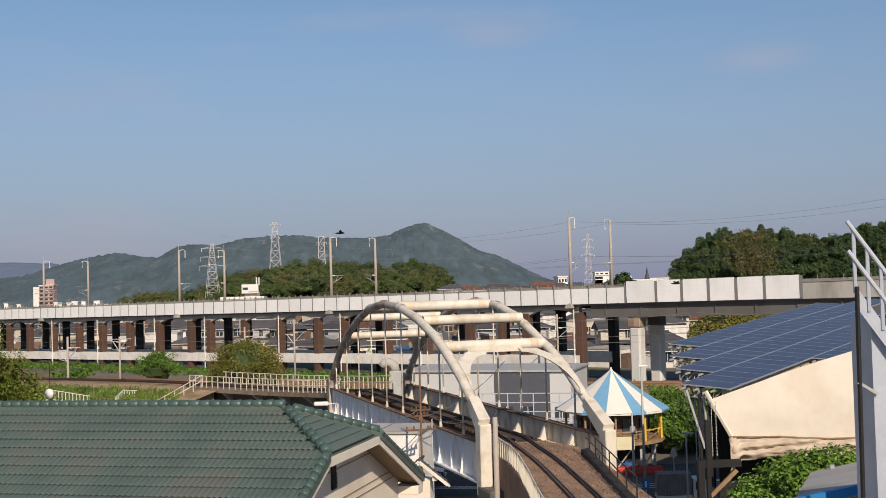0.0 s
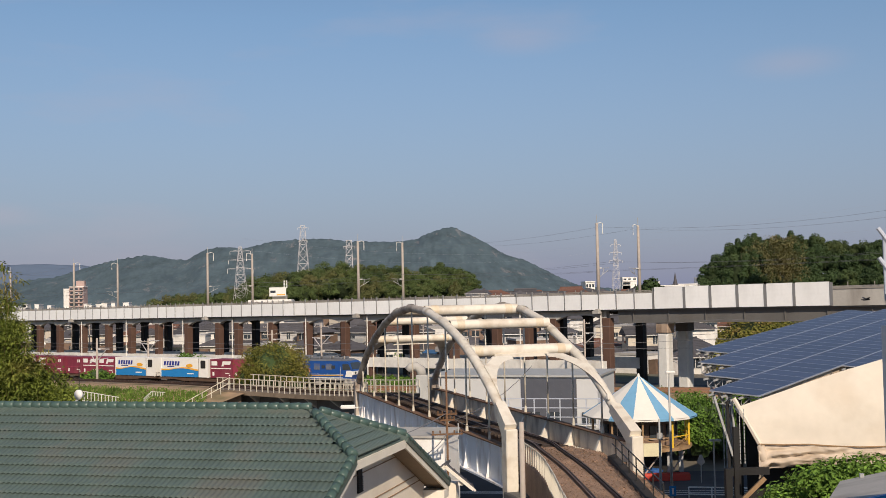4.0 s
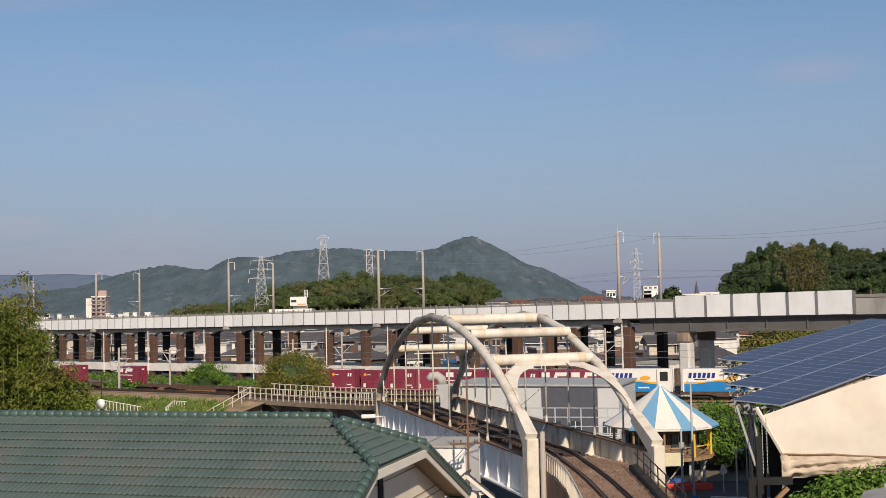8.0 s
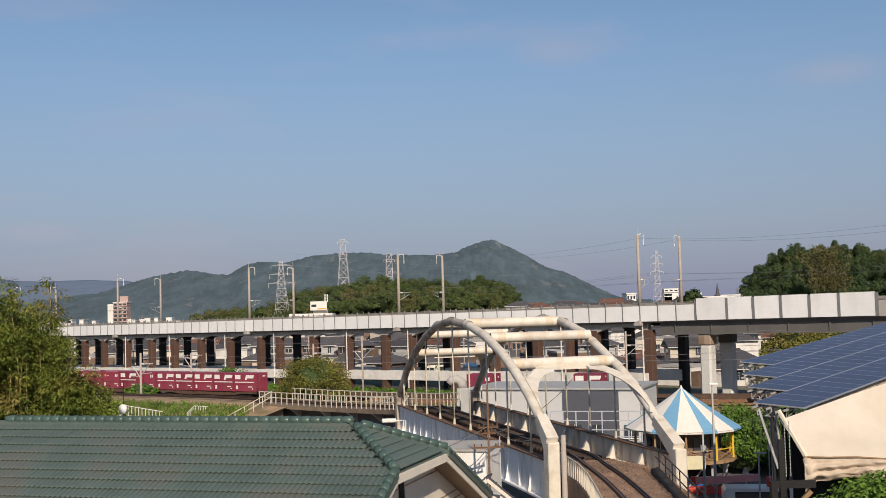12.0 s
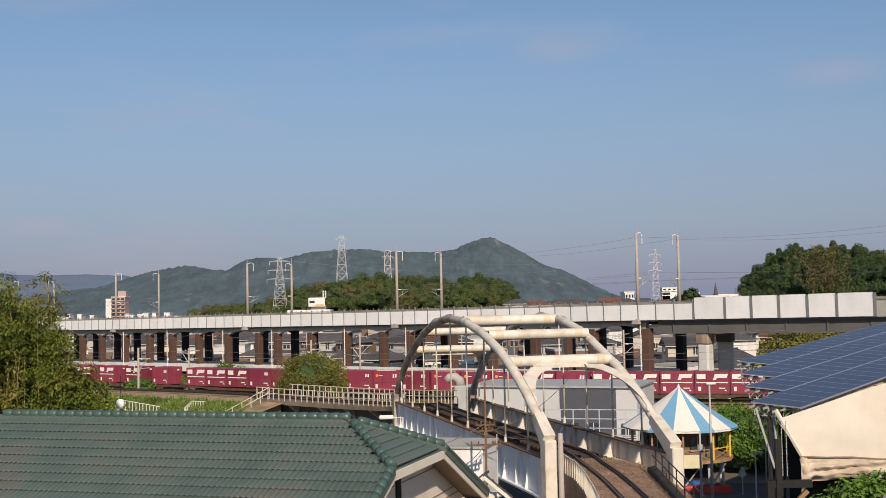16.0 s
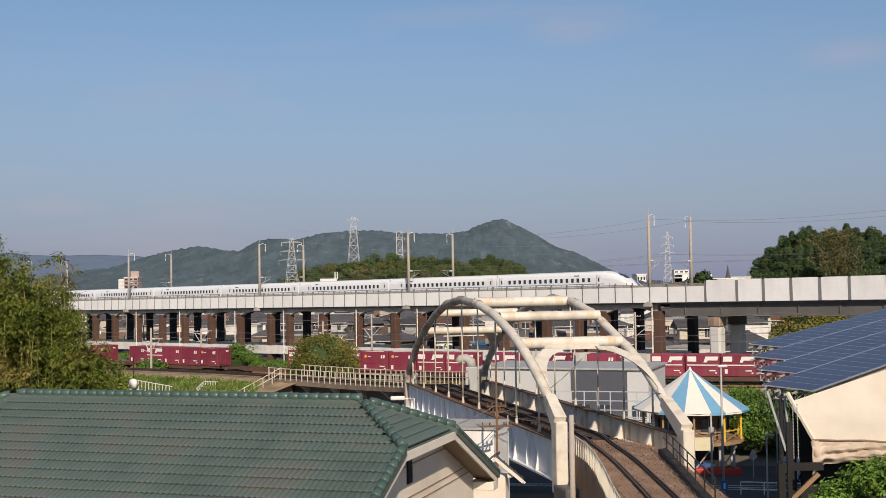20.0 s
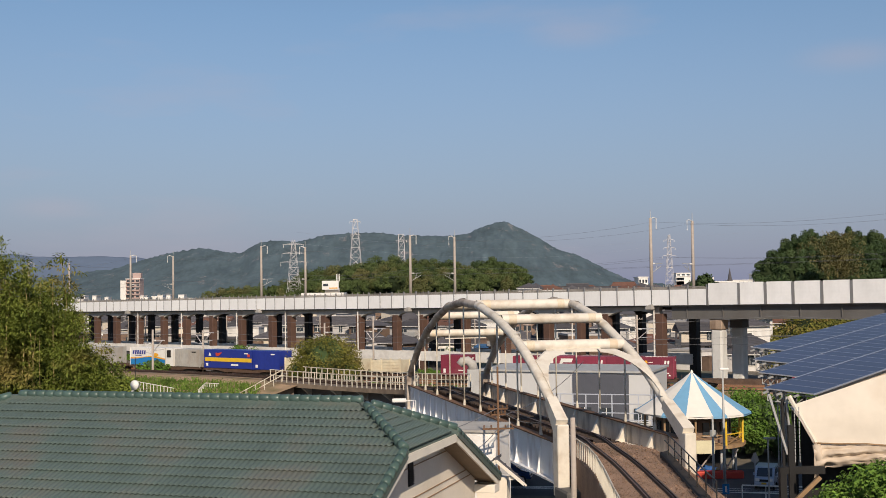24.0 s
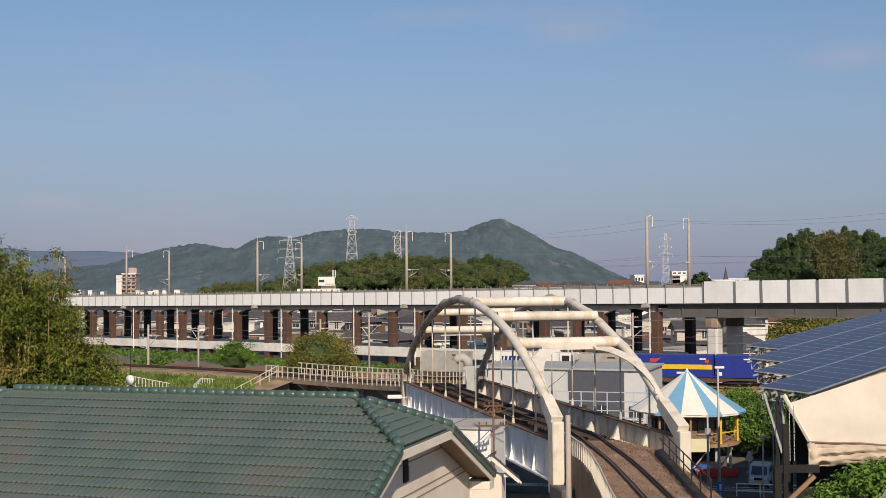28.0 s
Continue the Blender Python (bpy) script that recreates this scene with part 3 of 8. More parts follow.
def goods(s):
    """Place and heading (radians) on the goods line at s metres along, negative to the west."""
    if s >= 0:
        return FR + Vector((math.sin(FTH0), -math.cos(FTH0), 0)) * s, FTH0
    k = (FTH1 - FTH0) / FLEN
    cut = min(-s, FLEN)
    q = (np.arange(40) + 0.5) / 40 * cut
    th = FTH0 + k * q
    p = FR - Vector((float(np.sin(th).mean()), -float(np.cos(th).mean()), 0)) * cut
    if -s > FLEN:
        p = p - Vector((math.sin(FTH1), -math.cos(FTH1), 0)) * (-s - FLEN)
    return p, FTH0 + k * cut


def goods_line(s0, s1, step, z):
    n = max(2, int((s1 - s0) / step))
    return [goods(s0 + (s1 - s0) * i / n)[0] + Vector((0, 0, z)) for i in range(n + 1)]


BA, BU, BV, BL = Vector((4.97, 60, 0)), Vector((-0.23258, 0.97258, 0)), Vector((0.97258, 0.23258, 0)), 36.0   # arch bridge: near end of its west girder


def bri(s, c, z):
    return BA + BU * s + BV * c + Vector((0, 0, z))


def spline(pts, n=6):
    """Smooth line through plan points."""
    ps = [Vector(p) for p in pts]
    out = []
    for i in range(len(ps) - 1):
        p0, p1, p2, p3 = ps[max(i - 1, 0)], ps[i], ps[i + 1], ps[min(i + 2, len(ps) - 1)]
        for k in range(n):
            t = k / n
            out.append(0.5 * ((2 * p1) + (p2 - p0) * t + (2 * p0 - 5 * p1 + 4 * p2 - p3) * t * t + (3 * p1 - p0 - 3 * p2 + p3) * t ** 3))
    return out + [ps[-1]]


LZ = 5.95
NEAR_LINE = spline([(7.2, 28, LZ), (7.85, 35, LZ), (8.15, 42, LZ), (8.22, 48, LZ), (8.2, 53, LZ), (7.98, 58, LZ), bri(2, 3.25, LZ), bri(10, 3.25, LZ)])
BRIDGE_LINE = [bri(s, 3.25, LZ) for s in (0, 12, 24, 36)]
FAR_LINE = spline([bri(30, 3.25, LZ), bri(36, 3.25, 5.85), (-2.6, 101.1, 5.45), (-8.2, 108.2, 5.2), (-14.2, 113.4, 5.25), (-21, 118.7, 5.42), (-30, 125.5, 5.4), (-44, 136, 5.25),
                   (-70, 155, 5.0), (-120, 192, 4.6)])[6:]


def along(line, step):
    """Points and ways at even steps of a line."""
    out, need = [], 0.0
    for a, b in zip(line, line[1:]):
        d = (b - a).length
        while need <= d:
            out.append((a + (b - a) * (need / d), (b - a).normalized()))
            need += step
        need -= d
    return out


def offset(line, c, z=0.0):
    """The line moved c to the right of its way and z up."""
    out = []
    for i, p in enumerate(line):
        d = line[min(i + 1, len(line) - 1)] - line[max(i - 1, 0)]
        out.append(p + Vector((d.y, -d.x, 0)).normalized() * c + Vector((0, 0, z)))
    return out


# ---- ground ----
def ground():
    g = Mesh()
    n = 40
    xs = [math.copysign(abs(i / n) ** 2.2 * 3000, i) for i in range(-n, n + 1)]
    ys = [-300 + 60 * i for i in range(12)] + [420 + 4200 * (i / 30) ** 1.6 for i in range(31)]
    for y in ys:
        for x in xs:
            far = max(0, min(1, (y - 230) / 200))
            g.v.append((x, y, far * 1.5 * noise.noise(Vector((x * 0.01, y * 0.01, 3)))))
    w = len(xs)
    g.f = [(j * w + i, j * w + i + 1, (j + 1) * w + i + 1, (j + 1) * w + i) for j in range(len(ys) - 1) for i in range(w - 1)]
    setting("ground", g, "ground", "brown and green level ground of the town", smooth=True)


ground()


def embankments():
    # west bank of the single line, grassed; its near slope, its crown and the dip to the goods line
    line = [p for p in FAR_LINE if p.y > 112]
    sec = [(-20, -4.9), (-13, -3.6), (-6.5, -1.2), (-3.4, -0.55), (-2.4, -0.35), (2.4, -0.35), (4.5, -1.3), (9, -3.0), (14, -4.9)]
    setting("embankment", Mesh().sweep(line, sec), "soil", "low earth bank under the single-track line", "bank", True)
    sec2 = [(-13, -2.6), (-7.5, -1.5), (-3.0, -0.5), (-2.3, -0.32), (6.5, -0.32), (7.6, -0.6), (13, -1.7), (20, -2.6)]
    setting("goods_embankment", Mesh().sweep([Vector((p.x, p.y, FZ)) for p in goods_line(-540, 390, 6, 0)], [(-a, b) for a, b in reversed(sec2)]), "soil",
            "low earth bank under the goods line", "bank", True)
    # curved approach bank on the near side, held by walls
    bed = Mesh().sweep([p for p in NEAR_LINE if p.y < 60.4], [(-1.75, -6.0), (-1.7, -0.4), (-1.35, -0.14), (1.3, -0.14), (1.6, -0.22), (2.2, -0.32), (3.0, -0.5), (3.05, -6.0)])
    setting("approach_bank", bed, "ballast", "brown ballast bed of the curved track", "ballast")


embankments()


def rails(name, line, label, guard=False, steel="rail"):
    """Two rails, sleepers and ballast crumbs along a line at rail height."""
    t = thing(name, label, "railway track", kind="structure")
    for c in (-0.565, 0.565):
        part("rail", Mesh().sweep(offset(line, c), [(-0.065, -0.17), (-0.065, -0.14), (-0.035, -0.12), (-0.035, -0.01), (0.035, -0.01), (0.035, -0.12), (0.065, -0.14), (0.065, -0.17)]), steel, t)
        part("rail_head", Mesh().sweep(offset(line, c), [(-0.033, -0.01), (-0.033, 0.003), (0.033, 0.003), (0.033, -0.01)]), "rail_top", t)
    if guard:
        for c in (-0.45, 0.45):
            part("guard_rail", Mesh().sweep(offset(line, c), [(-0.03, -0.15), (-0.03, -0.02), (0.03, -0.02), (0.03, -0.15)]), "rail", t)
    return t


def sleepers(parent, line, step, width=2.1):
    me = Mesh().box(-0.11, 0.11, -width / 2, width / 2, -0.30, -0.15, bevel=0.02).data("sleeper", "sleeper")
    for p, d in along(line, step):
        ob = part("sleeper", me, None, parent)
        ob.matrix_world = Matrix(((d.x, -d.y, 0, p.x), (d.y, d.x, 0, p.y), (0, 0, 1, p.z), (0, 0, 0, 1)))


near_track = rails("near_track", NEAR_LINE[:-1], "rusty single railway track curving on brown ballast", True)
bridge_track = rails("bridge_track", BRIDGE_LINE, "rusty single railway track on the arch bridge", True)
far_track = rails("far_track", FAR_LINE, "rusty single railway track curving along the bank")
goods_track = rails("goods_track", goods_line(-540, 390, 5, FZ), "rusty goods railway track", steel="rail_rust")
second_track = rails("second_track", offset(goods_line(-540, 390, 5, FZ), -4.0), "rusty second goods railway track", steel="rail_rust")


# ---- viaduct ----
COLUMNS = (151, 141, 132, 122.5, 114, 104.3, 94.6, 86, 76.5, 66.6, 56.8, 51, 41.1, 31.5, 22, 15.8, 5.8, -2.8, -11.5, -17.5, -22.4, -31.8)
MASTS = (-79, -31, 17.7, 59.2, 106.9, 155)


def viaduct():
    v = thing("viaduct", "long pale concrete railway viaduct on brown columns", "viaduct", kind="structure")
    ends = [-130, -64, -36.5] + [c for c in reversed(COLUMNS[3:-1])] + [122, 180, 320]

    def strip(name, s0, s1, o0, o1, z0, z1, material, label=""):
        m = Mesh()
        q = [via(s, o, z) for s in (s0, s1) for o, z in ((o0, z0), (o1, z0), (o1, z1), (o0, z1))]
        m.add(q, [(3, 2, 1, 0), (4, 5, 6, 7), (0, 1, 5, 4), (1, 2, 6, 5), (2, 3, 7, 6), (3, 0, 4, 7)])
        return part(name, m, material, v, label)

    strip("deck", -1500, 800, -7.6, 3.75, -0.25, 0.75, "concrete_shade", "shaded concrete deck slab")
    strip("parapet", -36.5, 800, 3.62, 3.80, 0.75, 2.45, "rail_band", "weathered concrete parapet")
    strip("parapet", -1500, -64, 3.62, 3.95, -0.05, 2.05, "concrete", "stained concrete parapet")
    strip("far_parapet", -1500, 800, -7.7, -7.5, 0.75, 2.5, "rail_band")
    strip("coping", -130, -64, 3.5, 4.05, 2.05, 2.2, "rail_band")
    strip("top_rail", -39.6, 320, 3.60, 3.82, 2.50, 2.62, "rail_band")
    # white boards along the near face, with dark posts between
    board = Mesh().box(0.05, 2.92, -0.06, 0.06, 0, 2.2).data("panel", "panel")
    wide = Mesh().box(0.2, 3.68, -0.07, 0.07, 0, 2.98).data("panel", "panel")
    end_wide = Mesh().box(0.2, 4.62, -0.07, 0.07, 0, 2.98).data("panel", "panel")
    post = Mesh().box(-0.07, 0.07, -0.1, 0.16, -0.05, 2.85).data("post", "panel_joint")
    wpost = Mesh().box(-0.19, 0.19, -0.05, 0.11, -0.02, 2.9).data("wide_post", "panel_joint")
    a = math.atan2(VU.y, VU.x)
    place = lambda s, o, z: Matrix.Translation(via(s, o, z)) @ Matrix.Rotation(a, 4, "Z") @ Matrix.Rotation(0.009, 4, "Y")
    for i in range(76):
        s = -40.07 + 2.946 * i
        part("panel", board, None, v).matrix_world = place(s, 4.0, 0)
        part("post", post, None, v).matrix_world = place(s, 3.95, 0)
    edges = (-65.3, -60.5, -56.6, -52.7, -48.8, -44.95, -40.1)
    for s0, s1 in zip(edges, edges[1:]):
        part("panel", wide if s1 - s0 < 4.5 else end_wide, None, v).matrix_world = place(s0, 4.02, 0.02)
        part("wide_post", wpost, None, v).matrix_world = place(s0, 4.02, 0.02)
    # railing posts over the parapet
    small = Mesh().box(-0.04, 0.04, -0.04, 0.04, 2.0, 2.9).data("rail_post", "rail_band")
    for i in range(80):
        part("rail_post", small, None, v).matrix_world = place(-130 + 66 * (i % 20) / 20 if i < 20 else -36 + (i - 20) * 2.97, 3.7, 0)
    # arched beams from column to column
    cols = [c for c in COLUMNS]
    for off in (2.6, -6.6):
        for c1, c0 in zip(cols, cols[1:]):
            m, n = Mesh(), 14
            out = [(c0 + 0.0, -0.25), (c1, -0.25)]
            gap = c1 - c0
            low = [(c1 - gap * k / n, -0.8 - 1.0 * max(0, (abs(k / n - 0.5) * 2 - 0.3) / 0.7) ** 1.7) for k in range(n + 1)]
            pts = out + low
            vs = [via(s, off + o, z) for o in (-0.45, 0.45) for s, z in pts]
            k = len(pts)
            m.add(vs, [tuple(range(k)), tuple(reversed(range(k, 2 * k)))] + [(i, i + k, (i + 1) % k + k, (i + 1) % k) for i in range(k)])
            # far beams near-black: the shade under the deck is in their colour
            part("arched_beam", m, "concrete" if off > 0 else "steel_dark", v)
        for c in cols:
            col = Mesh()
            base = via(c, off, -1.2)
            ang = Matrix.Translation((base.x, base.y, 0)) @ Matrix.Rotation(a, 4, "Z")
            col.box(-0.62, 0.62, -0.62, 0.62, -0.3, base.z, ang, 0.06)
            # far columns likewise painted near-black for the deck's shade
            part("column", col, "pier_brown" if off > 0 else "steel_dark", v, "brown concrete column" if off > 0 else "far column, darkened for the deck's shade")
        for c1, c0 in zip(cols, cols[1:]):
            if c1 - c0 > 6.5 or off > 0:
                m = Mesh()
                q = [via(s, off + o, z) for s in (c0, c1) for o, z in ((-0.7, -9.0), (0.72, -9.0), (0.72, -7.4), (-0.7, -7.4))]
                m.add(q, [(3, 2, 1, 0), (4, 5, 6, 7), (0, 1, 5, 4), (1, 2, 6, 5), (2, 3, 7, 6), (3, 0, 4, 7)])
                part("tie_beam", m, "beam_pale", v, "pale concrete tie beam")
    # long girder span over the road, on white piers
    strip("girder", -1500, -34, 2.4, 3.3, -1.75, -0.25, "concrete_shade", "dark long girder")
    strip("girder", -1500, -34, -6.9, -6.0, -1.75, -0.25, "concrete_shade")
    strip("flange", -130, -34, 2.2, 3.5, -1.95, -1.75, "concrete_shade")
    rib = Mesh().box(-0.06, 0.06, -0.1, 0.1, -1.75, -0.25).data("stiffener", "concrete_shade")
    for i in range(14):
        part("stiffener", rib, None, v).matrix_world = place(-36.5 - 5.6 * i, 3.35, 0)
    for s, off, w, mt in ((-40.9, 2.4, 0.85, "pier_white"), (-39.9, -5.2, 0.9, "pier_white"), *((q, o, 1.5, "pier_white") for q in (-112, -160, -220, -300, -400, -500, -600, -700, -800, -900, -1000, -1100, -1200, -1300, -1400, 180, 240, 300, 360, 420, 480, 540, 600, 660, 720, 780) for o in (2.4, -5.2))):
        b = via(s, off, -3.4)
        ang = Matrix.Translation((b.x, b.y, 0)) @ Matrix.Rotation(a, 4, "Z")
        part("pier", Mesh().box(-w, w, -w, w, -0.3, b.z, ang, 0.25), mt, v, "white concrete pier")
        # near caps are stained brown; far caps have the deck's shade in their colour
        part("pier_cap", Mesh().box(-w - .1, w + .1, -w - .1, w + .1, b.z, b.z + 1.5, ang, 0.1), "pier_cap" if off > 0 else "concrete_shade", v, "stained brown pier cap")
    # brackets under the masts and drain pipes
    for s in MASTS:
        part("bracket", Mesh().prism([(-0.45, -0.55), (0.6, -0.55), (0.6, -0.2), (-0.1, 0.15), (-0.45, 0.15)], -0.5, 0.35, place(s, 4.2, 0)), "concrete", v, "mast bracket")
    for s in (103, 86, 66.5, 51, 30.4, 15, -2.8, -17.5, -32):
        p0, p1 = via(s + 0.9, 3.4, -0.3), via(s + 0.9, 3.4, -11)
        part("drain_pipe", Mesh().tube([p0, p1], 0.11, 6), "beam_pale", v)
    return v


viaduct()
# dark strip added where the deck's shadow lies on the ground
setting("viaduct_yard", Mesh().add([via(a, o, 0.05 - via(a, o, 0).z) for a, o in ((-140, -9), (-140, 4.5), (200, 4.5), (200, -9))], [(0, 1, 2, 3)]), "asphalt", "ground strip under the viaduct, dark for the deck's shade", "pavement")


def mast(s, off, sign, h=12.6):
    """A concrete mast with its cantilever, seen over the parapet."""
    b = via(s, off, 0.6)
    t = thing("catenary_mast", "tall weathered concrete mast on the viaduct edge", "mast", Matrix.Translation(b), "viaduct masts")
    inward = -VN * sign
    part("pole", Mesh().tube([(0, 0, 0), (0, 0, h - 0.6)], [0.27, 0.20], 10), "mast", t, smooth=True)
    part("top_arm", Mesh().tube([(0, 0, h - 0.7), tuple(inward * 0.9 + Vector((0, 0, h - 0.5))), tuple(inward * 1.5 + Vector((0, 0, h - 0.6))), tuple(inward * 1.5 + Vector((0, 0, h - 2.1)))], 0.07, 5),
         "white_paint", t, "white curved top arm")
    part("cantilever", Mesh().tube([(0, 0, 4.0), tuple(inward * 2.6 + Vector((0, 0, 5.1)))], 0.05, 5).tube([(0, 0, 5.4), tuple(inward * 3.0 + Vector((0, 0, 5.5)))], 0.05, 5)
         .tube([tuple(inward * 1.2 + Vector((0, 0, 4.5))), tuple(inward * 1.6 + Vector((0, 0, 5.4)))], 0.04, 5), "steel", t)
    part("insulator", Mesh().tube([tuple(inward * 0.3 + Vector((0, 0, 5.42))), tuple(inward * 0.9 + Vector((0, 0, 5.44)))], 0.11, 8), "white_paint", t, "white insulator")
    part("tip", Mesh().tube([(0, 0, h - 0.6), (0, 0, h + 0.6)], 0.05, 5), "steel", t)


for s in MASTS:
    mast(s + 0.3, 3.2, 1)
    mast(s, -7.9, -1)


def wires(name, label, runs, r=0.03, material="wire"):
    m = Mesh()
    for run in runs:
        a, b, sag = Vector(run[0]), Vector(run[1]), run[2]
        m.tube([a + (b - a) * (k / 8) - Vector((0, 0, sag * 4 * (k / 8) * (1 - k / 8))) for k in range(9)], r, 3, False)
    return setting(name, m, material, label, "wire", kind="stuff")


wires("viaduct_wires", "thin overhead wires along the viaduct",
      [(via(a, off, z), via(b, off, z), sag) for a, b in zip(MASTS, MASTS[1:]) for off, z, sag in ((0.2, 5.7, .1), (0.2, 7.0, .8), (-4.0, 5.7, .1), (-4.0, 7.0, .8), (3.2, 12.0, 1.2), (-6.6, 12.0, 1.2))], 0.013)


# ---- arch bridge ----
CROWN = [(16.8, 13.17), (20.8, 12.84), (24.4, 12.02), (28.0, 10.85), (31.3, 9.36), (34.5, 7.15)]
RIBS = {0: [(-1.55, 8.15), (0.4, 9.32), (2.46, 10.32), (4.9, 11.3), (8.36, 12.26), (12.4, 12.95)] + CROWN,
        6.5: [(-1.5, 7.75), (0.26, 8.82), (1.5, 9.48), (3.6, 10.4), (7.34, 11.7), (9.2, 12.28), (12.6, 12.95)] + CROWN}


def rib_z(c, s):
    return float(np.interp(s, [q for q, _ in RIBS[c]], [z for _, z in RIBS[c]]))


def rib_s(c, z, near):
    half = [q for q in RIBS[c] if (q[0] < 17) == near]
    half = half if near else half[::-1]
    return float(np.interp(z, [q[1] for q in half], [q[0] for q in half]))


def arch_bridge():
    b = thing("arch_bridge", "cream steel arch bridge with rust stains", "bridge", kind="structure")
    along_b = Matrix.Rotation(math.atan2(BU.y, BU.x), 4, "Z")
    for c in (0, 6.5):
        # round arch rib in straight lengths, with welded collars
        line = RIBS[c]
        for (s0, z0), (s1, z1) in zip(line, line[1:]):
            part("rib_segment", Mesh().tube([bri(s0, c, z0), bri(s1, c, z1)], 0.265, 14, False), "cream_steel" if s0 < 12 else "cream_rust_shade", b, smooth=True)
        for (sp, zp), (s, z), (sn, zn) in zip(line, line[1:], line[2:]):
            w0 = (bri(sn, c, zn) - bri(sp, c, zp)).normalized()
            part("splice_plate", Mesh().tube([bri(s, c, z) - w0 * 0.34, bri(s, c, z) + w0 * 0.34], 0.28, 14, False), "cream_steel" if s < 16 else "cream_rust_shade", b, smooth=True)
        # boxed lower leg and foot at the near end, plain foot at the far end
        fs, fz = (-2.95, 7.1) if c == 0 else (-3.75, 6.5)
        top = Vector(bri(*[line[0][0], c, line[0][1]]))
        leg = Mesh()
        d = (bri(fs, c, fz) - top).normalized()
        up = BV.cross(d).normalized()
        leg.add([top - d * 0.15 + BV * (i * 0.27) + up * (j * 0.27) for i, j in ((-1, -1), (1, -1), (1, 1), (-1, 1))] + [bri(fs, c, fz) + BV * (i * 0.31) + up * (j * 0.42) for i, j in ((-1, -1), (1, -1), (1, 1), (-1, 1))],
                [(3, 2, 1, 0), (4, 5, 6, 7), (0, 1, 5, 4), (1, 2, 6, 5), (2, 3, 7, 6), (3, 0, 4, 7)])
        part("lower_leg", leg, "cream_steel", b, "boxed cream lower leg")
        part("arch_foot", Mesh().box(-0.4, 0.4, -0.31, 0.31, 3.6, fz + 0.1, Matrix.Translation(bri(fs, c, 0)) @ along_b, 0.05), "cream_steel", b, "cream arch foot")
        part("arch_foot", Mesh().box(-0.38, 0.38, -0.31, 0.31, 3.9, 7.0, Matrix.Translation(bri(34.9, c, 0)) @ along_b, 0.05), "cream_rust_shade", b, "cream arch foot")
        # plate girder
        face = -1 if c == 0 else 1
        part("web", Mesh().beam(bri(-3.0, c, 5.2), bri(BL + 0.2, c, 5.2), 0.06, 1.9), "girder" if c == 0 else "girder_inner", b, "pale rust-streaked girder web")
        part("top_flange", Mesh().beam(bri(-3.0, c, 6.24), bri(BL + 0.2, c, 6.22), 0.5, 0.07), "rust", b, "rusty top flange")
        part("bottom_flange", Mesh().beam(bri(-3.0, c, 4.22), bri(BL + 0.2, c, 4.22), 0.6, 0.1), "girder", b)
        turn = Matrix.Rotation(math.atan2(BV.y, BV.x), 4, "Z")
        back = Matrix.Rotation(math.pi, 4, "Z")
        for k in range(9):
            s = 0.3 + 4.07 * k
            at = Matrix.Translation(bri(s, c, 0)) @ turn
            part("outer_stiffener", Mesh().prism([(0.03, 4.28), (0.27, 4.28), (0.2, 4.6), (0.08, 5.5), (0.03, 6.18)], -0.03, 0.03, at @ back if c == 0 else at), "girder", b)
            part("gusset", Mesh().prism([(0.03, 4.75), (0.85, 4.75), (0.8, 5.1), (0.5, 5.3), (0.12, 6.12), (0.03, 6.16)], -0.12, 0.12, at if c == 0 else at @ back), "cream_steel", b, "cream triangular gusset")
        for k in range(10):
            at = Matrix.Translation(bri(-1.75 + 4.07 * k, c, 0)) @ turn
            part("outer_stiffener", Mesh().box(0.03, 0.12, -0.02, 0.02, 4.28, 6.18, at @ back if c == 0 else at), "girder", b)
        # hangers
        for k in range(9):
            s = 0.3 + 4.07 * k
            z1 = rib_z(c, s)
            h = part("hanger", Mesh().tube([bri(s, c, 6.3), bri(s, c, z1 - 0.1)], 0.055, 8), "fence_white", b, "thin pale hanger rod", True)
            part("socket", Mesh().tube([bri(s, c, 6.28), bri(s, c, 6.45), bri(s, c, 6.75)], [0.10, 0.09, 0.05], 8), "fence_white", h)
    # bracing across the top
    for s, z, w in ((19.6, 12.95, 0.62), (13.5, 13.0, 0.68), (7.8, 12.2, 0.6), (24.8, 12.1, 0.56), (28.7, 10.65, 0.58), (4.4, 10.75, 0.66)):
        br = part("brace", Mesh().tube([bri(s, 0.1, z), bri(s, 6.4, z)], w / 2, 14, False), "cream_steel", b, "cream cross brace", True)
        for c in (0.75, 5.75):
            part("brace_sleeve", Mesh().tube([bri(s, c - 0.24, z), bri(s, c + 0.24, z)], w / 2 + 0.012, 14, False), "cream_patch", br, "yellowed sleeve patch", True)
    # curved portal knees
    for mid_s in (4.4, 28.7):
        for c, way in ((0, 1), (6.5, -1)):
            n, rows = 8, []
            for k in range(n + 1):
                a = k / n * math.pi / 2
                rows.append((0.15 + 1.9 * (1 - math.sin(a)) , 10.15 - 1.9 * (1 - math.cos(a))))
            inner = [(0.3, 8.0)] + [(q, z) for q, z in reversed(rows)]
            outer = [(0.15, 8.0)] + [(0.15, min(z + 0.25, 10.3)) if i < len(rows) / 2 else (q, 10.3) for i, (q, z) in enumerate(reversed(rows))]
            knee, n2 = Mesh(), len(inner)
            for e in (-0.13, 0.13):
                for ring in (inner, outer):
                    knee.v += [tuple(bri(rib_s(c, min(z, 10.7), mid_s < 17) + e, c + way * q, z + 0.25)) for q, z in ring]
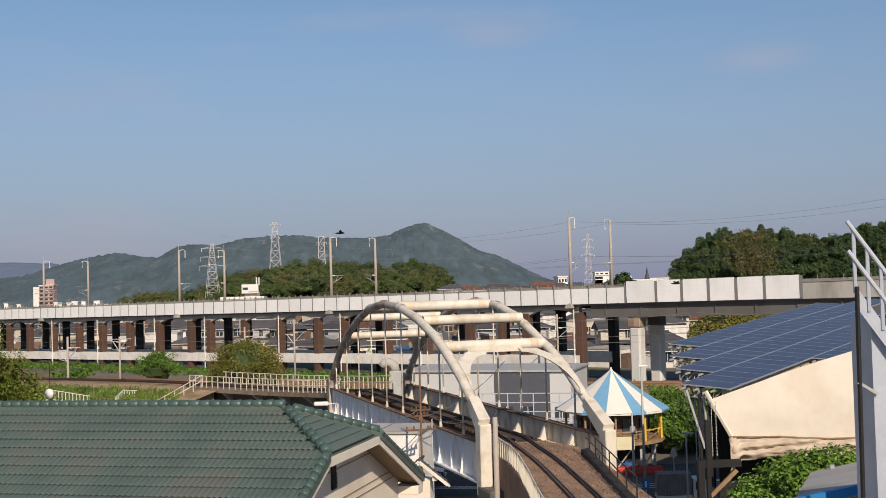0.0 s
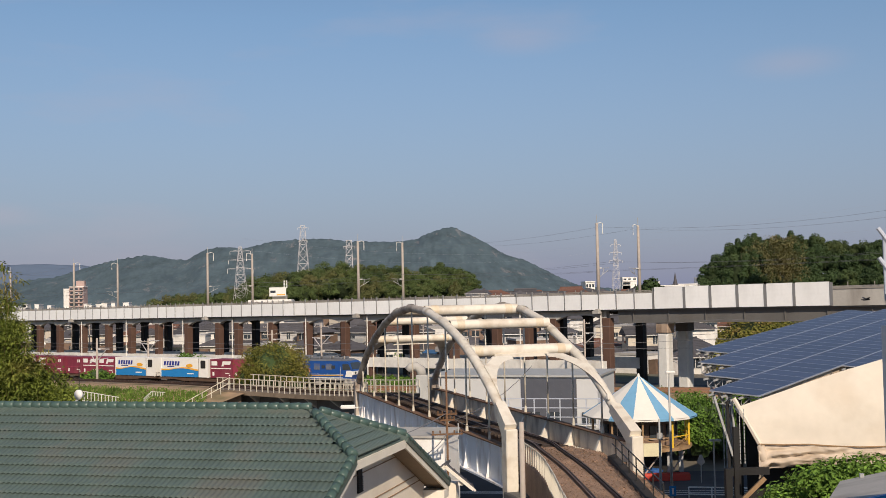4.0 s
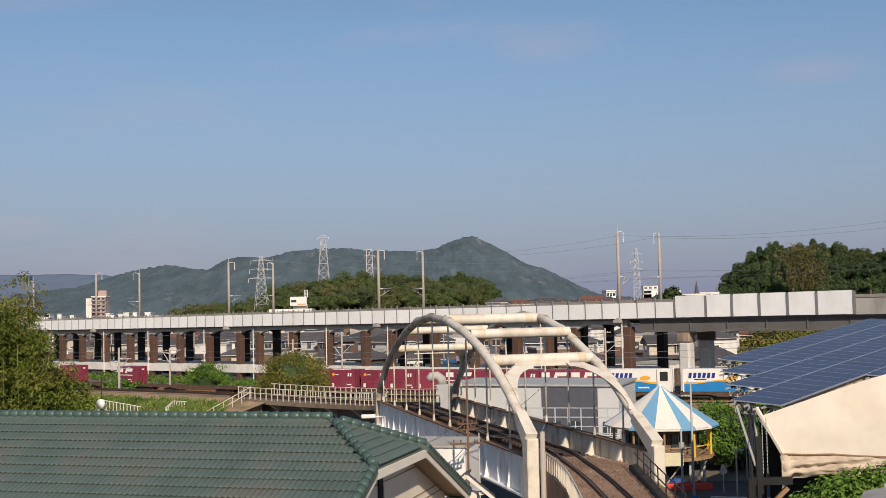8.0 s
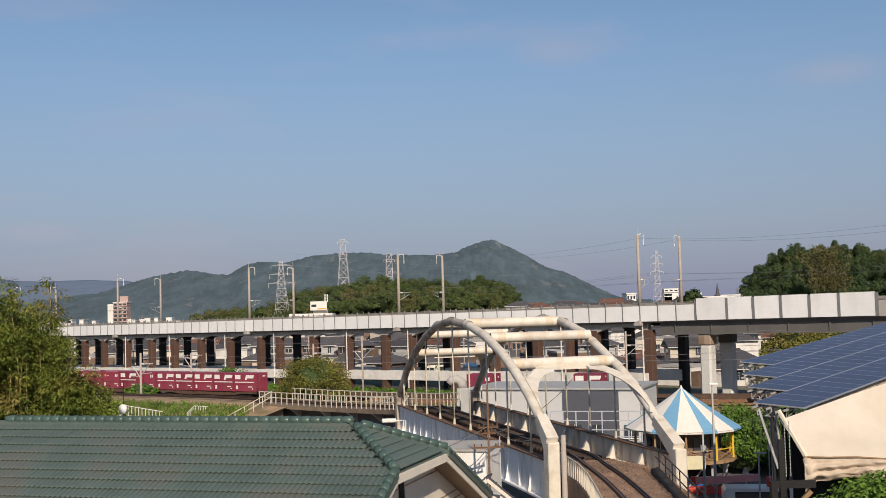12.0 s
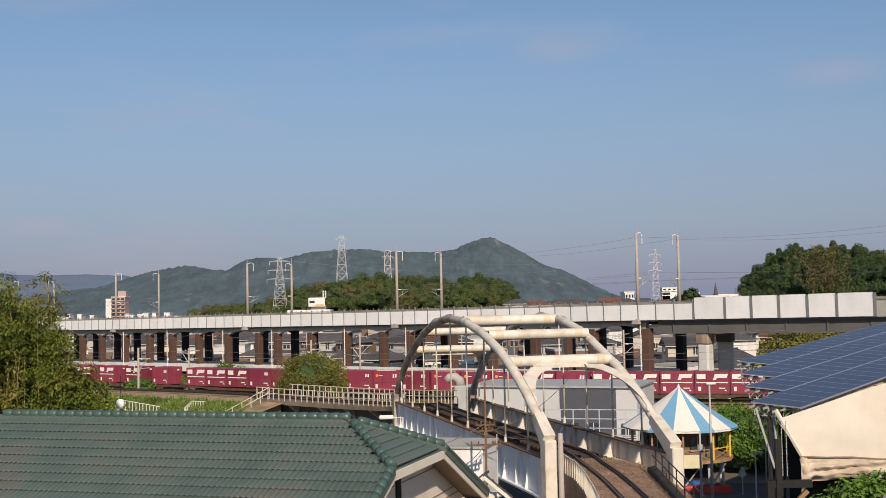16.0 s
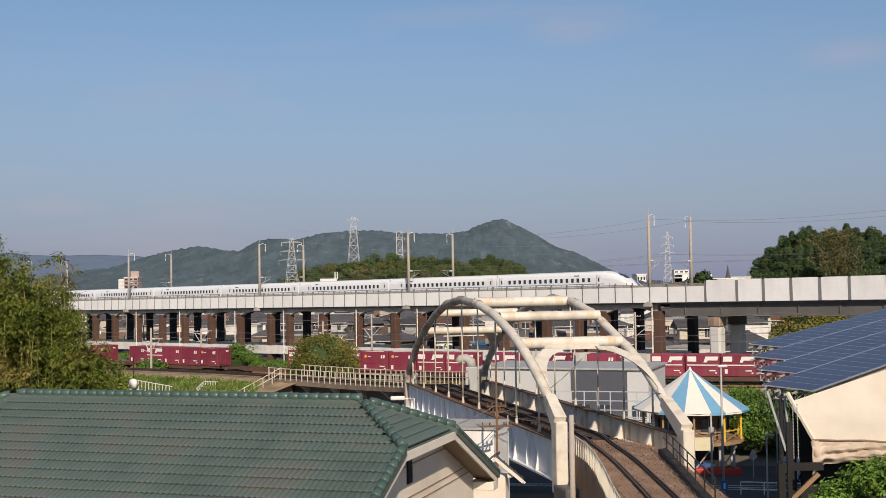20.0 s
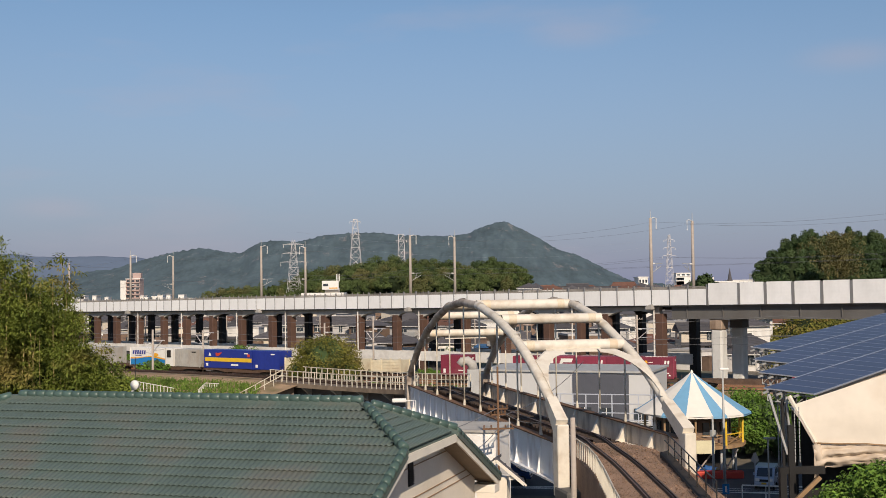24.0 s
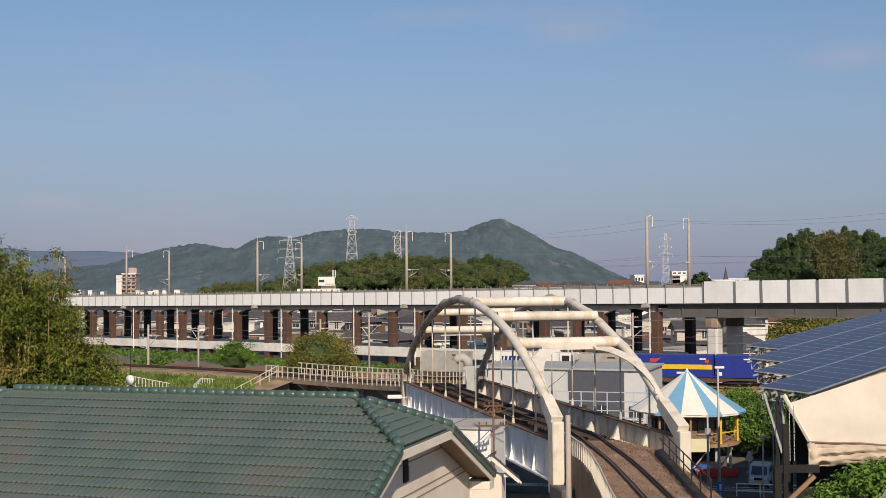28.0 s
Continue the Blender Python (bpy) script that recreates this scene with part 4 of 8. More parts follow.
            for i in range(n2 - 1):
                knee.f += [(i, i + 1, n2 + i + 1, n2 + i), (2 * n2 + i, 3 * n2 + i, 3 * n2 + i + 1, 2 * n2 + i + 1), (i, 2 * n2 + i, 2 * n2 + i + 1, i + 1), (n2 + i, n2 + i + 1, 3 * n2 + i + 1, 3 * n2 + i)]
            part("portal_knee", knee, "cream_steel", b, "curved cream portal knee")
    part("portal_beam", Mesh().beam(bri(4.1, 1.6, 10.48), bri(4.1, 4.9, 10.48), 0.3, 0.2), "cream_steel", b)
    part("portal_beam", Mesh().beam(bri(28.9, 1.6, 10.3), bri(28.9, 4.9, 10.3), 0.3, 0.2), "cream_steel", b)
    # open floor: cross beams, stringers, plank walks, a plate under all
    for k in range(18):
        q = -2 + 2.2 * k
        part("cross_beam", Mesh().beam(bri(q, 0.1, 4.7), bri(q, 6.4, 4.7), 0.3, 0.5), "rust", b)
    for c in (2.68, 3.82):
        part("stringer", Mesh().beam(bri(-3, c, 5.3), bri(BL, c, 5.3), 0.25, 0.7), "rust", b)
    for c, z in ((1.15, 5.5), (1.45, 5.5), (5.05, 4.99), (5.35, 4.99)):
        part("walkway_plank", Mesh().beam(bri(-2, c, z), bri(BL, c, z), 0.26, 0.06), "sleeper", b, "weathered walkway plank")
    part("deck_plate", Mesh().beam(bri(-3, 3.25, 4.45), bri(BL, 3.25, 4.45), 6.3, 0.08), "sleeper", b, "dark brown deck plate")
    for k in range(9):
        part("plank_bearer", Mesh().box(-0.1, 0.1, -1.6, -1.0, 4.95, 5.47, Matrix.Translation(bri(0.2 + 4.4 * k, 0, 0)) @ along_b), "rust", b)
    part("cable_duct", Mesh().tube([bri(-2, 0.85, 5.55), bri(BL, 0.85, 5.55)], 0.07, 6), "rust", b, "rusty cable pipe")
    part("ballast_shoulder", Mesh().prism([(-3.2, 4.2), (4.5, 4.2), (3.0, 4.7), (-1.5, 4.95), (-3.2, 5.2)], -2.3, -0.12, Matrix.Translation(bri(0, 6.5, 0)) @ along_b @ Matrix.Scale(-1, 4, (0, 1, 0))), "ballast", b, "brown ballast against the girder")
    for q, w in ((-1.6, 1.9), (1.0, 1.9), (3.6, 1.9)):
        part("end_ledge", Mesh().box(q - w / 2, q + w / 2, -0.55, 0.0, 4.4, 5.15, Matrix.Translation(bri(0, 6.42, 0)) @ along_b @ Matrix.Scale(-1, 4, (0, 1, 0)), 0.05), "cream_steel", b, "pale ledge at the girder's foot")
    # abutments
    for s in (-3.8, BL + 0.8):
        part("abutment", Mesh().box(-1.0, 1.0, -3.0, 3.6, -0.3, 4.1, Matrix.Translation(bri(s, 3.25, 0)) @ Matrix.Rotation(math.atan2(BU.y, BU.x), 4, "Z"), 0.1), "concrete_shade", b, "dark concrete abutment")


arch_bridge()


def line_fence(name, label, line, step, h, material, r=0.035, mids=(0.5,), thick=0.05):
    f = thing(name, label, "fence", Matrix.Translation(line[0]))
    o = line[0]
    for z in (*mids, 1.0):
        part("rail", Mesh().tube([p - o + Vector((0, 0, h * z)) for p in line], r, 5), material, f)
    post = Mesh().box(-thick / 2, thick / 2, -thick / 2, thick / 2, 0, h).data("post", material)
    for p, d in along(line, step):
        q = part("post", post, None, f)
        q.matrix_parent_inverse = Matrix.Identity(4)
        q.location, q.rotation_euler = p - o, (0, 0, math.atan2(d.y, d.x))
    return f


# fence and wall of the near curve
line_fence("white_fence", "white tubular fence beside the curved track", [Vector((x, y, 5.45)) for x, y in ((6.05, 40), (6.2, 43), (6.45, 47), (6.62, 51), (6.6, 54), (6.35, 57.2), (6.1, 59))], 0.55, 1.05, "fence_white", 0.035, (0.08,), 0.06)
WALL_LINE = spline([(9.3, 33, 5.7), (9.7, 40, 5.7), (9.93, 44.4, 5.7), (10.17, 48.1, 5.7), (10.44, 52.3, 5.7), (10.68, 56.2, 5.7)])
setting("kerb_wall", Mesh().sweep(WALL_LINE, [(-0.25, -5.8), (-0.25, 0.15), (0.14, 0.25), (0.14, -5.8)], True), "wall_black", "low black retaining wall beside the track", "wall")
line_fence("black_railing", "thin dark railing on the retaining wall", offset(WALL_LINE[8:], 0.0, 0.2), 2.2, 1.0, "steel_dark", 0.03, (0.55,), 0.05)
# raised deck west of the bridge, with railings
DECK = [p for p in FAR_LINE if p.y < 115.5]
setting("deck_slab", Mesh().sweep(DECK, [(-2.35, -0.55), (-2.35, -0.15), (2.35, -0.15), (2.35, -0.55)], True), "deck_side", "brown stained concrete deck carrying the curved track", "deck")
setting("deck_beam", Mesh().sweep(DECK, [(-1.1, -1.7), (-1.1, -0.55), (1.1, -0.55), (1.1, -1.7)], True), "concrete_shade", "dark beam under the curved deck", "deck")
line_fence("deck_railing", "cream steel railing along the curved deck", offset(DECK, -2.3, -0.15), 0.78, 1.15, "fence_white", 0.04, (0.55,), 0.07)
line_fence("deck_railing", "cream steel railing along the far side of the deck", offset(DECK, 2.3, -0.15), 0.78, 1.15, "fence_white", 0.04, (0.55,), 0.07)


def deck_brackets():
    t = thing("deck_supports", "triangular concrete brackets and posts under the curved deck", "supports", kind="structure")
    for p, d in along(DECK, 4.2):
        side = Vector((-d.y, d.x, 0))
        q = [p + side * a + Vector((0, 0, z)) + d * e for e in (-0.15, 0.15) for a, z in ((1.0, -0.56), (2.3, -0.56), (1.0, -1.5))]
        part("bracket", Mesh().add(q, [(0, 1, 2), (5, 4, 3), (0, 3, 4, 1), (1, 4, 5, 2), (2, 5, 3, 0)]), "concrete", t)
        part("post", Mesh().box(p.x - 0.3, p.x + 0.3, p.y - 0.3, p.y + 0.3, -0.2, p.z - 1.6), "concrete_shade", t)


deck_brackets()


# ---- trains ----
GOODS_THINGS, BULLET_THINGS, FLYING = [], [], []


def slab(x0, x1, y, z0, z1, th=0.012):
    """A thin plate on a side wall at y."""
    return Mesh().box(x0, x1, y - th, y + th, z0, z1)


def poly_plate(outline, y, th=0.012):
    return Mesh().prism(outline, y - th, y + th)


def wheelset(parent, x, r=0.43, gauge=1.067):
    m = Mesh()
    for s in (-1, 1):
        m.tube([(x, s * gauge / 2 - 0.06, r), (x, s * gauge / 2 + 0.06, r)], r, 14)
    m.tube([(x, -gauge / 2, r), (x, gauge / 2, r)], 0.07, 6)
    return part("wheelset", m, "bogie", parent, smooth=False)


def bogie(parent, x, base=1.9, r=0.43):
    b = part("bogie", Mesh().box(x - base * 0.75, x + base * 0.75, -0.92, -0.80, 0.33, 0.62, bevel=0.04).box(x - base * 0.75, x + base * 0.75, 0.80, 0.92, 0.33, 0.62, bevel=0.04)
             .box(x - 0.25, x + 0.25, -0.8, 0.8, 0.35, 0.7), "bogie", parent)
    for d in (-base / 2, base / 2):
        wheelset(b, x + d, r)


WAGONS = {}


def wagon(q0, q1):
    """A flat container wagon; the same length is built once."""
    n = round(q1 - q0, 1)
    if n not in WAGONS:
        t = thing("container_wagon", "low dark flat container wagon", "wagon", Matrix.Identity(4), "container wagons")
        h = n / 2
        part("side_sill", Mesh().prism([(-h, 0.98), (-h, 0.72), (-h + 3, 0.72), (-h + 4.4, 0.5), (h - 4.4, 0.5), (h - 3, 0.72), (h, 0.72), (h, 0.98)], -1.2, -1.08), "wagon", t)
        part("side_sill", Mesh().prism([(-h, 0.98), (-h, 0.72), (-h + 3, 0.72), (-h + 4.4, 0.5), (h - 4.4, 0.5), (h - 3, 0.72), (h, 0.72), (h, 0.98)], 1.08, 1.2), "wagon", t)
        fl = Mesh()
        for k in range(int(n / 2.0) + 1):
            fl.box(-h + k * 2.0, min(h, -h + k * 2.0 + 0.25), -1.08, 1.08, 0.78, 0.96)
        part("floor_frame", fl.box(-h, h, -0.25, 0.25, 0.62, 0.92), "wagon", t)
        for sx in (-1, 1):
            bogie(t, sx * (h - 2.6))
            part("end_rail", Mesh().tube([(sx * h, -1.1, 0.98), (sx * h, -1.1, 1.5), (sx * h, -0.5, 1.5)], 0.03, 5), "wagon", t)
            part("coupler", Mesh().box(sx * h - 0.3, sx * h + 0.35, -0.15, 0.15, 0.72, 0.95), "bogie", t)
        t["ride"] = 0.0
        WAGONS[n] = t
        ob = t
    else:
        ob = copy_thing(WAGONS[n], Matrix.Identity(4))
    GOODS_THINGS.append((ob, q0, q1))


BOXES = {}


def corner_frame(t, h, w, z1, material):
    for sx in (-1, 1):
        for sy in (-1, 1):
            part("corner_post", Mesh().box(sx * h - 0.07, sx * h + 0.07, sy * w - 0.07, sy * w + 0.07, 0, z1), material, t)


def ribbed(t, h, w, z1, ribs, material, depth=0.03):
    """A box body, with shallow upright ribs on its sides and ends as a part of their own."""
    body = part("body", Mesh().box(-h, h, -w, w, 0.04, z1, bevel=0.03), material, t)
    if ribs:
        m = Mesh()
        for k in range(ribs):
            x = -h + (k + 0.5) * 2 * h / ribs
            for sy in (-1, 1):
                m.box(x - 0.05, x + 0.05, sy * w - depth, sy * w + depth, 0.12, z1 - 0.1)
        for k in range(5):
            y = -w + (k + 0.5) * 2 * w / 5
            for sx in (-1, 1):
                m.box(sx * h - depth, sx * h + depth, y - 0.05, y + 0.05, 0.12, z1 - 0.12)
        tagged(part("ribs", m, material, body), kind="stuff")
    return body


def company_mark(t, x, y, z, s):
    """Two plain slanted white bars standing for the company's mark."""
    for q in (-0.85, 0.1):
        part("mark", poly_plate([(x + s * q, z), (x + s * (q + 0.6), z), (x + s * (q + 0.75), z + s * 1.15), (x + s * (q + 0.15), z + s * 1.15)], y), "white_paint", t)


def maroon_box(variant, n):
    """A twelve-foot maroon container. variant 0: plain mark, 1: white band and board, 2: bright with round badge."""
    key = ("m", variant, round(n, 1))
    if key in BOXES:
        return copy_thing(BOXES[key], Matrix.Identity(4))
    lab = ("maroon steel container with a white company mark", "faded maroon container with a white board and stripe", "bright crimson container with a small round badge")[variant]
    t = thing("freight_container", lab, "container", Matrix.Identity(4), "freight containers")
    h, w, z1 = n / 2 - 0.04, 1.22, 2.55
    ribbed(t, h, w, z1, 0, "maroon")
    ribs = Mesh()
    for sy in (-1, 1):
        ribs.box(-h, h, sy * w - 0.03, sy * w + 0.03, 1.02, 1.10)
        for x in (-h * 0.33, h * 0.33):
            ribs.box(x - 0.03, x + 0.03, sy * w - 0.025, sy * w + 0.025, 0.1, z1 - 0.1)
    part("side_ribs", ribs, "maroon", t)
    for sx in (-1, 1):
        for sy in (-1, 1):
            part("corner_post", Mesh().box(sx * h - 0.05, sx * h + 0.05, sy * w - 0.06, sy * w + 0.06, 0, z1 + 0.01), "maroon", t)
    for y in (-0.75, -0.25, 0.25, 0.75):
        part("end_rib", Mesh().box(h - 0.03, h + 0.035, y - 0.04, y + 0.04, 0.15, z1 - 0.15), "maroon", t)
    part("end_board", Mesh().box(h + 0.0, h + 0.03, 0.25, 0.85, 2.0, 2.2), "white_paint", t, "small white board")
    y = -w - 0.035
    if variant == 1:
        part("board", slab(-h + 0.15, -h + 1.15, y, 1.72, 2.3), "white_paint", t, "white board")
        part("emblem", poly_plate([(h - 1.85, 1.62), (h - 1.5, 1.62), (h - 1.35, 1.85), (h - 0.3, 1.85), (h - 0.15, 2.3), (h - 1.6, 2.3), (h - 1.7, 2.0)], y), "white_paint", t, "white emblem bars")
        part("stripe", slab(-h + 0.1, h - 0.2, y, 1.26, 1.38), "white_paint", t, "white stripe")
    else:
        company_mark(t, h - 0.75, y, 1.72, 0.36)
        if variant == 2:
            part("badge", Mesh().tube([(-h + 0.55, y - 0.01, 1.95), (-h + 0.55, y + 0.01, 1.95)], 0.2, 12), "orange", t, "round orange badge")
            part("lettering", slab(-h + 0.85, -h + 1.35, y, 1.9, 1.98), "white_paint", t)
            part("top_board", slab(-h + 0.5, h - 0.6, -w + 0.05, 2.56, 2.62), "white_paint", t)
    part("data_panel", slab(-h + 0.3, -h + 0.62, y, 0.35, 0.85), "white_paint", t)
    part("lettering", slab(h - 1.2, h - 0.5, y, 0.62, 0.74), "white_paint", t)
    part("placard", slab(h - 0.55, h - 0.35, y, 0.35, 0.5), "white_paint", t)
    t["ride"] = 1.0
    BOXES[key] = t
    return t


def reefer_box(n, name_text):
    """White container with a blue foot, a yellow wave and lettering."""
    key = ("r", name_text, round(n, 1))
    if key in BOXES:
        return copy_thing(BOXES[key], Matrix.Identity(4))
    t = thing("freight_container", "long white container with blue foot and yellow wave", "container", Matrix.Identity(4), "freight containers")
    h, w, z1 = n / 2, 1.22, 2.62
    ribbed(t, h, w, z1, 0, "white_paint")
    y = -w - 0.03
    side = h - 1.7
    wave = [(-h + (side + h) * k / 20, 1.08 + 0.16 * math.sin(k / 20 * 2 * math.pi * 1.05 - 2.1)) for k in range(21)]
    part("blue_foot", poly_plate([(-h, 0.06), (side, 0.06)] + list(reversed(wave)), y), "runtec_blue", t, "blue lower side")
    part("yellow_wave", poly_plate([(x, z) for x, z in wave] + [(x, z + 0.16 + 0.05 * math.sin(x)) for x, z in reversed(wave)], y - 0.004), "orange", t, "yellow wave band")
    part("sun_badge", poly_plate([(1.0 + 0.62 * math.cos(a * math.pi / 8), 1.62 + 0.24 * math.sin(a * math.pi / 8)) for a in range(16)], y - 0.008), "orange", t, "orange oval badge")
    part("foot_lettering", slab(side - 2.2, side - 0.9, y - 0.01, 0.45, 0.6), "white_paint", t)
    # lettering stands as plain slanted bars
    for k in range(6):
        x = -h + 0.55 + k * 0.52
        part("logo_bar", poly_plate([(x, 1.62), (x + 0.34, 1.62), (x + 0.44, 2.2), (x + 0.1, 2.2)], y - 0.008), "ultramarine", t)
    part("small_logo", slab(-h + 1.2, -h + 2.6, y - 0.008, 1.4, 1.5), "ultramarine", t)
    part("cooling_unit", Mesh().box(h - 1.35, h - 0.45, y - 0.05, y + 0.02, 1.3, 2.35, bevel=0.05), "dark", t, "dark cooling unit grille")
    part("unit_edge", slab(side - 0.05, side + 0.05, y - 0.01, 0.06, z1), "container_grey", t)
    corner_frame(t, h, w, z1, "white_paint")
    t["ride"] = 1.0
    BOXES[key] = t
    return t


def blue_box(n, stripe):
    t = thing("freight_container", "long ultramarine container with a yellow band" if stripe else "plain ultramarine blue steel container", "container", Matrix.Identity(4), "freight containers")
    h, w, z1 = n / 2, 1.22, 2.62
    ribbed(t, h, w, z1, 0 if stripe else 10, "ultramarine", 0.02)
    corner_frame(t, h, w, z1, "ultramarine")
    y = -w - 0.035
    if stripe:
        part("yellow_band", slab(-h + 0.02, h - 0.02, y, 0.98, 1.52), "yellow", t, "yellow band")
        part("red_emblem", poly_plate([(-h + 2.3, 1.75), (-h + 2.9, 1.75), (-h + 3.6, 2.3), (-h + 2.8, 2.15), (-h + 2.2, 2.2)], y), "red", t, "red winged emblem")
        part("white_emblem", poly_plate([(-h + 0.8, 1.75), (-h + 1.3, 1.75), (-h + 1.2, 2.05), (-h + 1.0, 2.2)], y), "white_paint", t)
        part("red_emblem", slab(h - 0.9, h - 0.45, y, 1.7, 2.1), "red", t)
        part("lettering", slab(0.6, 2.0, y, 0.45, 0.68), "white_paint", t)
    part("lettering", slab(h - 1.5, h - 0.8, y, 2.1, 2.25), "white_paint", t)
    part("data_panel", slab(-h + 0.3, -h + 0.7, y, 0.3, 0.7), "white_paint", t)
    t["ride"] = 1.0
    return t


def grey_box(n):
    t = thing("freight_container", "weathered grey ribbed steel container", "container", Matrix.Identity(4), "freight containers")
    h, w, z1 = n / 2, 1.22, 2.55
    ribbed(t, h, w, z1, 13, "container_grey", 0.035)
    corner_frame(t, h, w, z1, "container_grey")
    part("lettering", slab(h - 1.6, h - 0.7, -w - 0.045, 2.1, 2.25), "dark", t)
    t["ride"] = 1.0
    return t


def cream_crate(n):
    t = thing("open_crate", "low cream slatted open-top container", "container", Matrix.Identity(4), "cream crates")
    h, w, z1 = n / 2, 1.2, 1.75
    part("body", Mesh().box(-h, h, -w, w, 0.25, z1), "crate_cream", t)
    for k in range(4):
        for sy in (-1, 1):
            part("slat", Mesh().box(-h + 0.05, h - 0.05, sy * w - 0.05, sy * w + 0.05, 0.35 + k * 0.38, 0.62 + k * 0.38), "crate_cream", t)
    for x in (-h, -h / 3, h / 3, h):
        for sy in (-1, 1):
            part("stanchion", Mesh().box(x - 0.07, x + 0.07, sy * w - 0.09, sy * w + 0.09, 0.1, z1 + 0.1), "crate_cream", t)
    for x in (-h + 0.4, -h / 2, 0, h / 2, h - 0.4):
        part("foot", Mesh().box(x - 0.15, x + 0.15, -1.0, 1.0, 0, 0.25), "dark", t)
    t["ride"] = 1.0
    return t


def goods_train():
    for q0, q1 in ((-132.2, -114.6), (-152.3, -132.9), (-172.5, -152.9), (-192, -173.1), (-208, -192.6), (-224.9, -208.6), (-242.9, -225.5), (-261.2, -243.5), (-281.7, -262), (-302.2, -282.4),
                   (-322.5, -302.8), (-342.9, -323.1), (-363.8, -344.4), (-384.8, -364.4), (-404.8, -385.4), (-425.2, -405.4), (-445.2, -425.8), (-459, -445.8), (-474.3, -459.5), (-490.7, -474.8), (-506.5, -491.3)):
        wagon(q0, q1)

    def put(ob, q0, q1):
        GOODS_THINGS.append((ob, q0, q1))


    def fill(q0, q1, count, kinds):
        n = (q1 - q0) / count
        for k in range(count):
            a = q1 - (k + 1) * n
            put(maroon_box(kinds[k % len(kinds)], n - 0.08), a + 0.04, a + n - 0.04)

    fill(-122.5, -114.7, 2, (0, 1))
    put(reefer_box(8.9, "a"), -131.8, -122.9)
    put(reefer_box(8.1, "a"), -141.2, -133.1)
    fill(-152.2, -141.4, 3, (1, 1, 0))
    fill(-172.4, -153, 5, (0, 1, 0, 0, 2))
    fill(-181, -173.2, 2, (2, 2))
    fill(-216.4, -212.8, 1, (1,))
    fill(-229.9, -226.3, 1, (0,))
    fill(-281.9, -262.1, 5, (1, 1, 1, 1, 1))
    fill(-302.35, -282.2, 5, (0, 1, 2, 2, 2))
    fill(-322.7, -302.6, 5, (2, 2, 0, 2, 1))
    fill(-343.0, -322.9, 5, (0, 0, 1, 1, 1))
    fill(-350.4, -346.7, 1, (0,))
    fill(-356.4, -352.7, 1, (1,))
    fill(-362.6, -358.9, 1, (1,))
    fill(-384.7, -364.5, 5, (1, 1, 2, 2, 1))
    fill(-392.6, -385.5, 2, (1, 1))
    fill(-425.0, -405.6, 5, (2, 0, 0, 1, 0))
    fill(-434.6, -430.9, 1, (0,))
    put(cream_crate(4.3), -444.6, -440.3)
    put(cream_crate(6.0), -452.2, -446.2)
    put(cream_crate(6.0), -458.6, -452.6)
    put(blue_box(4.6, False), -464.2, -459.6)
    put(blue_box(9.4, True), -473.9, -464.5)
    put(grey_box(5.1), -480.1, -475.0)
    put(reefer_box(9.7, "b"), -490.4, -480.7)
    put(grey_box(6.0), -500.6, -494.6)


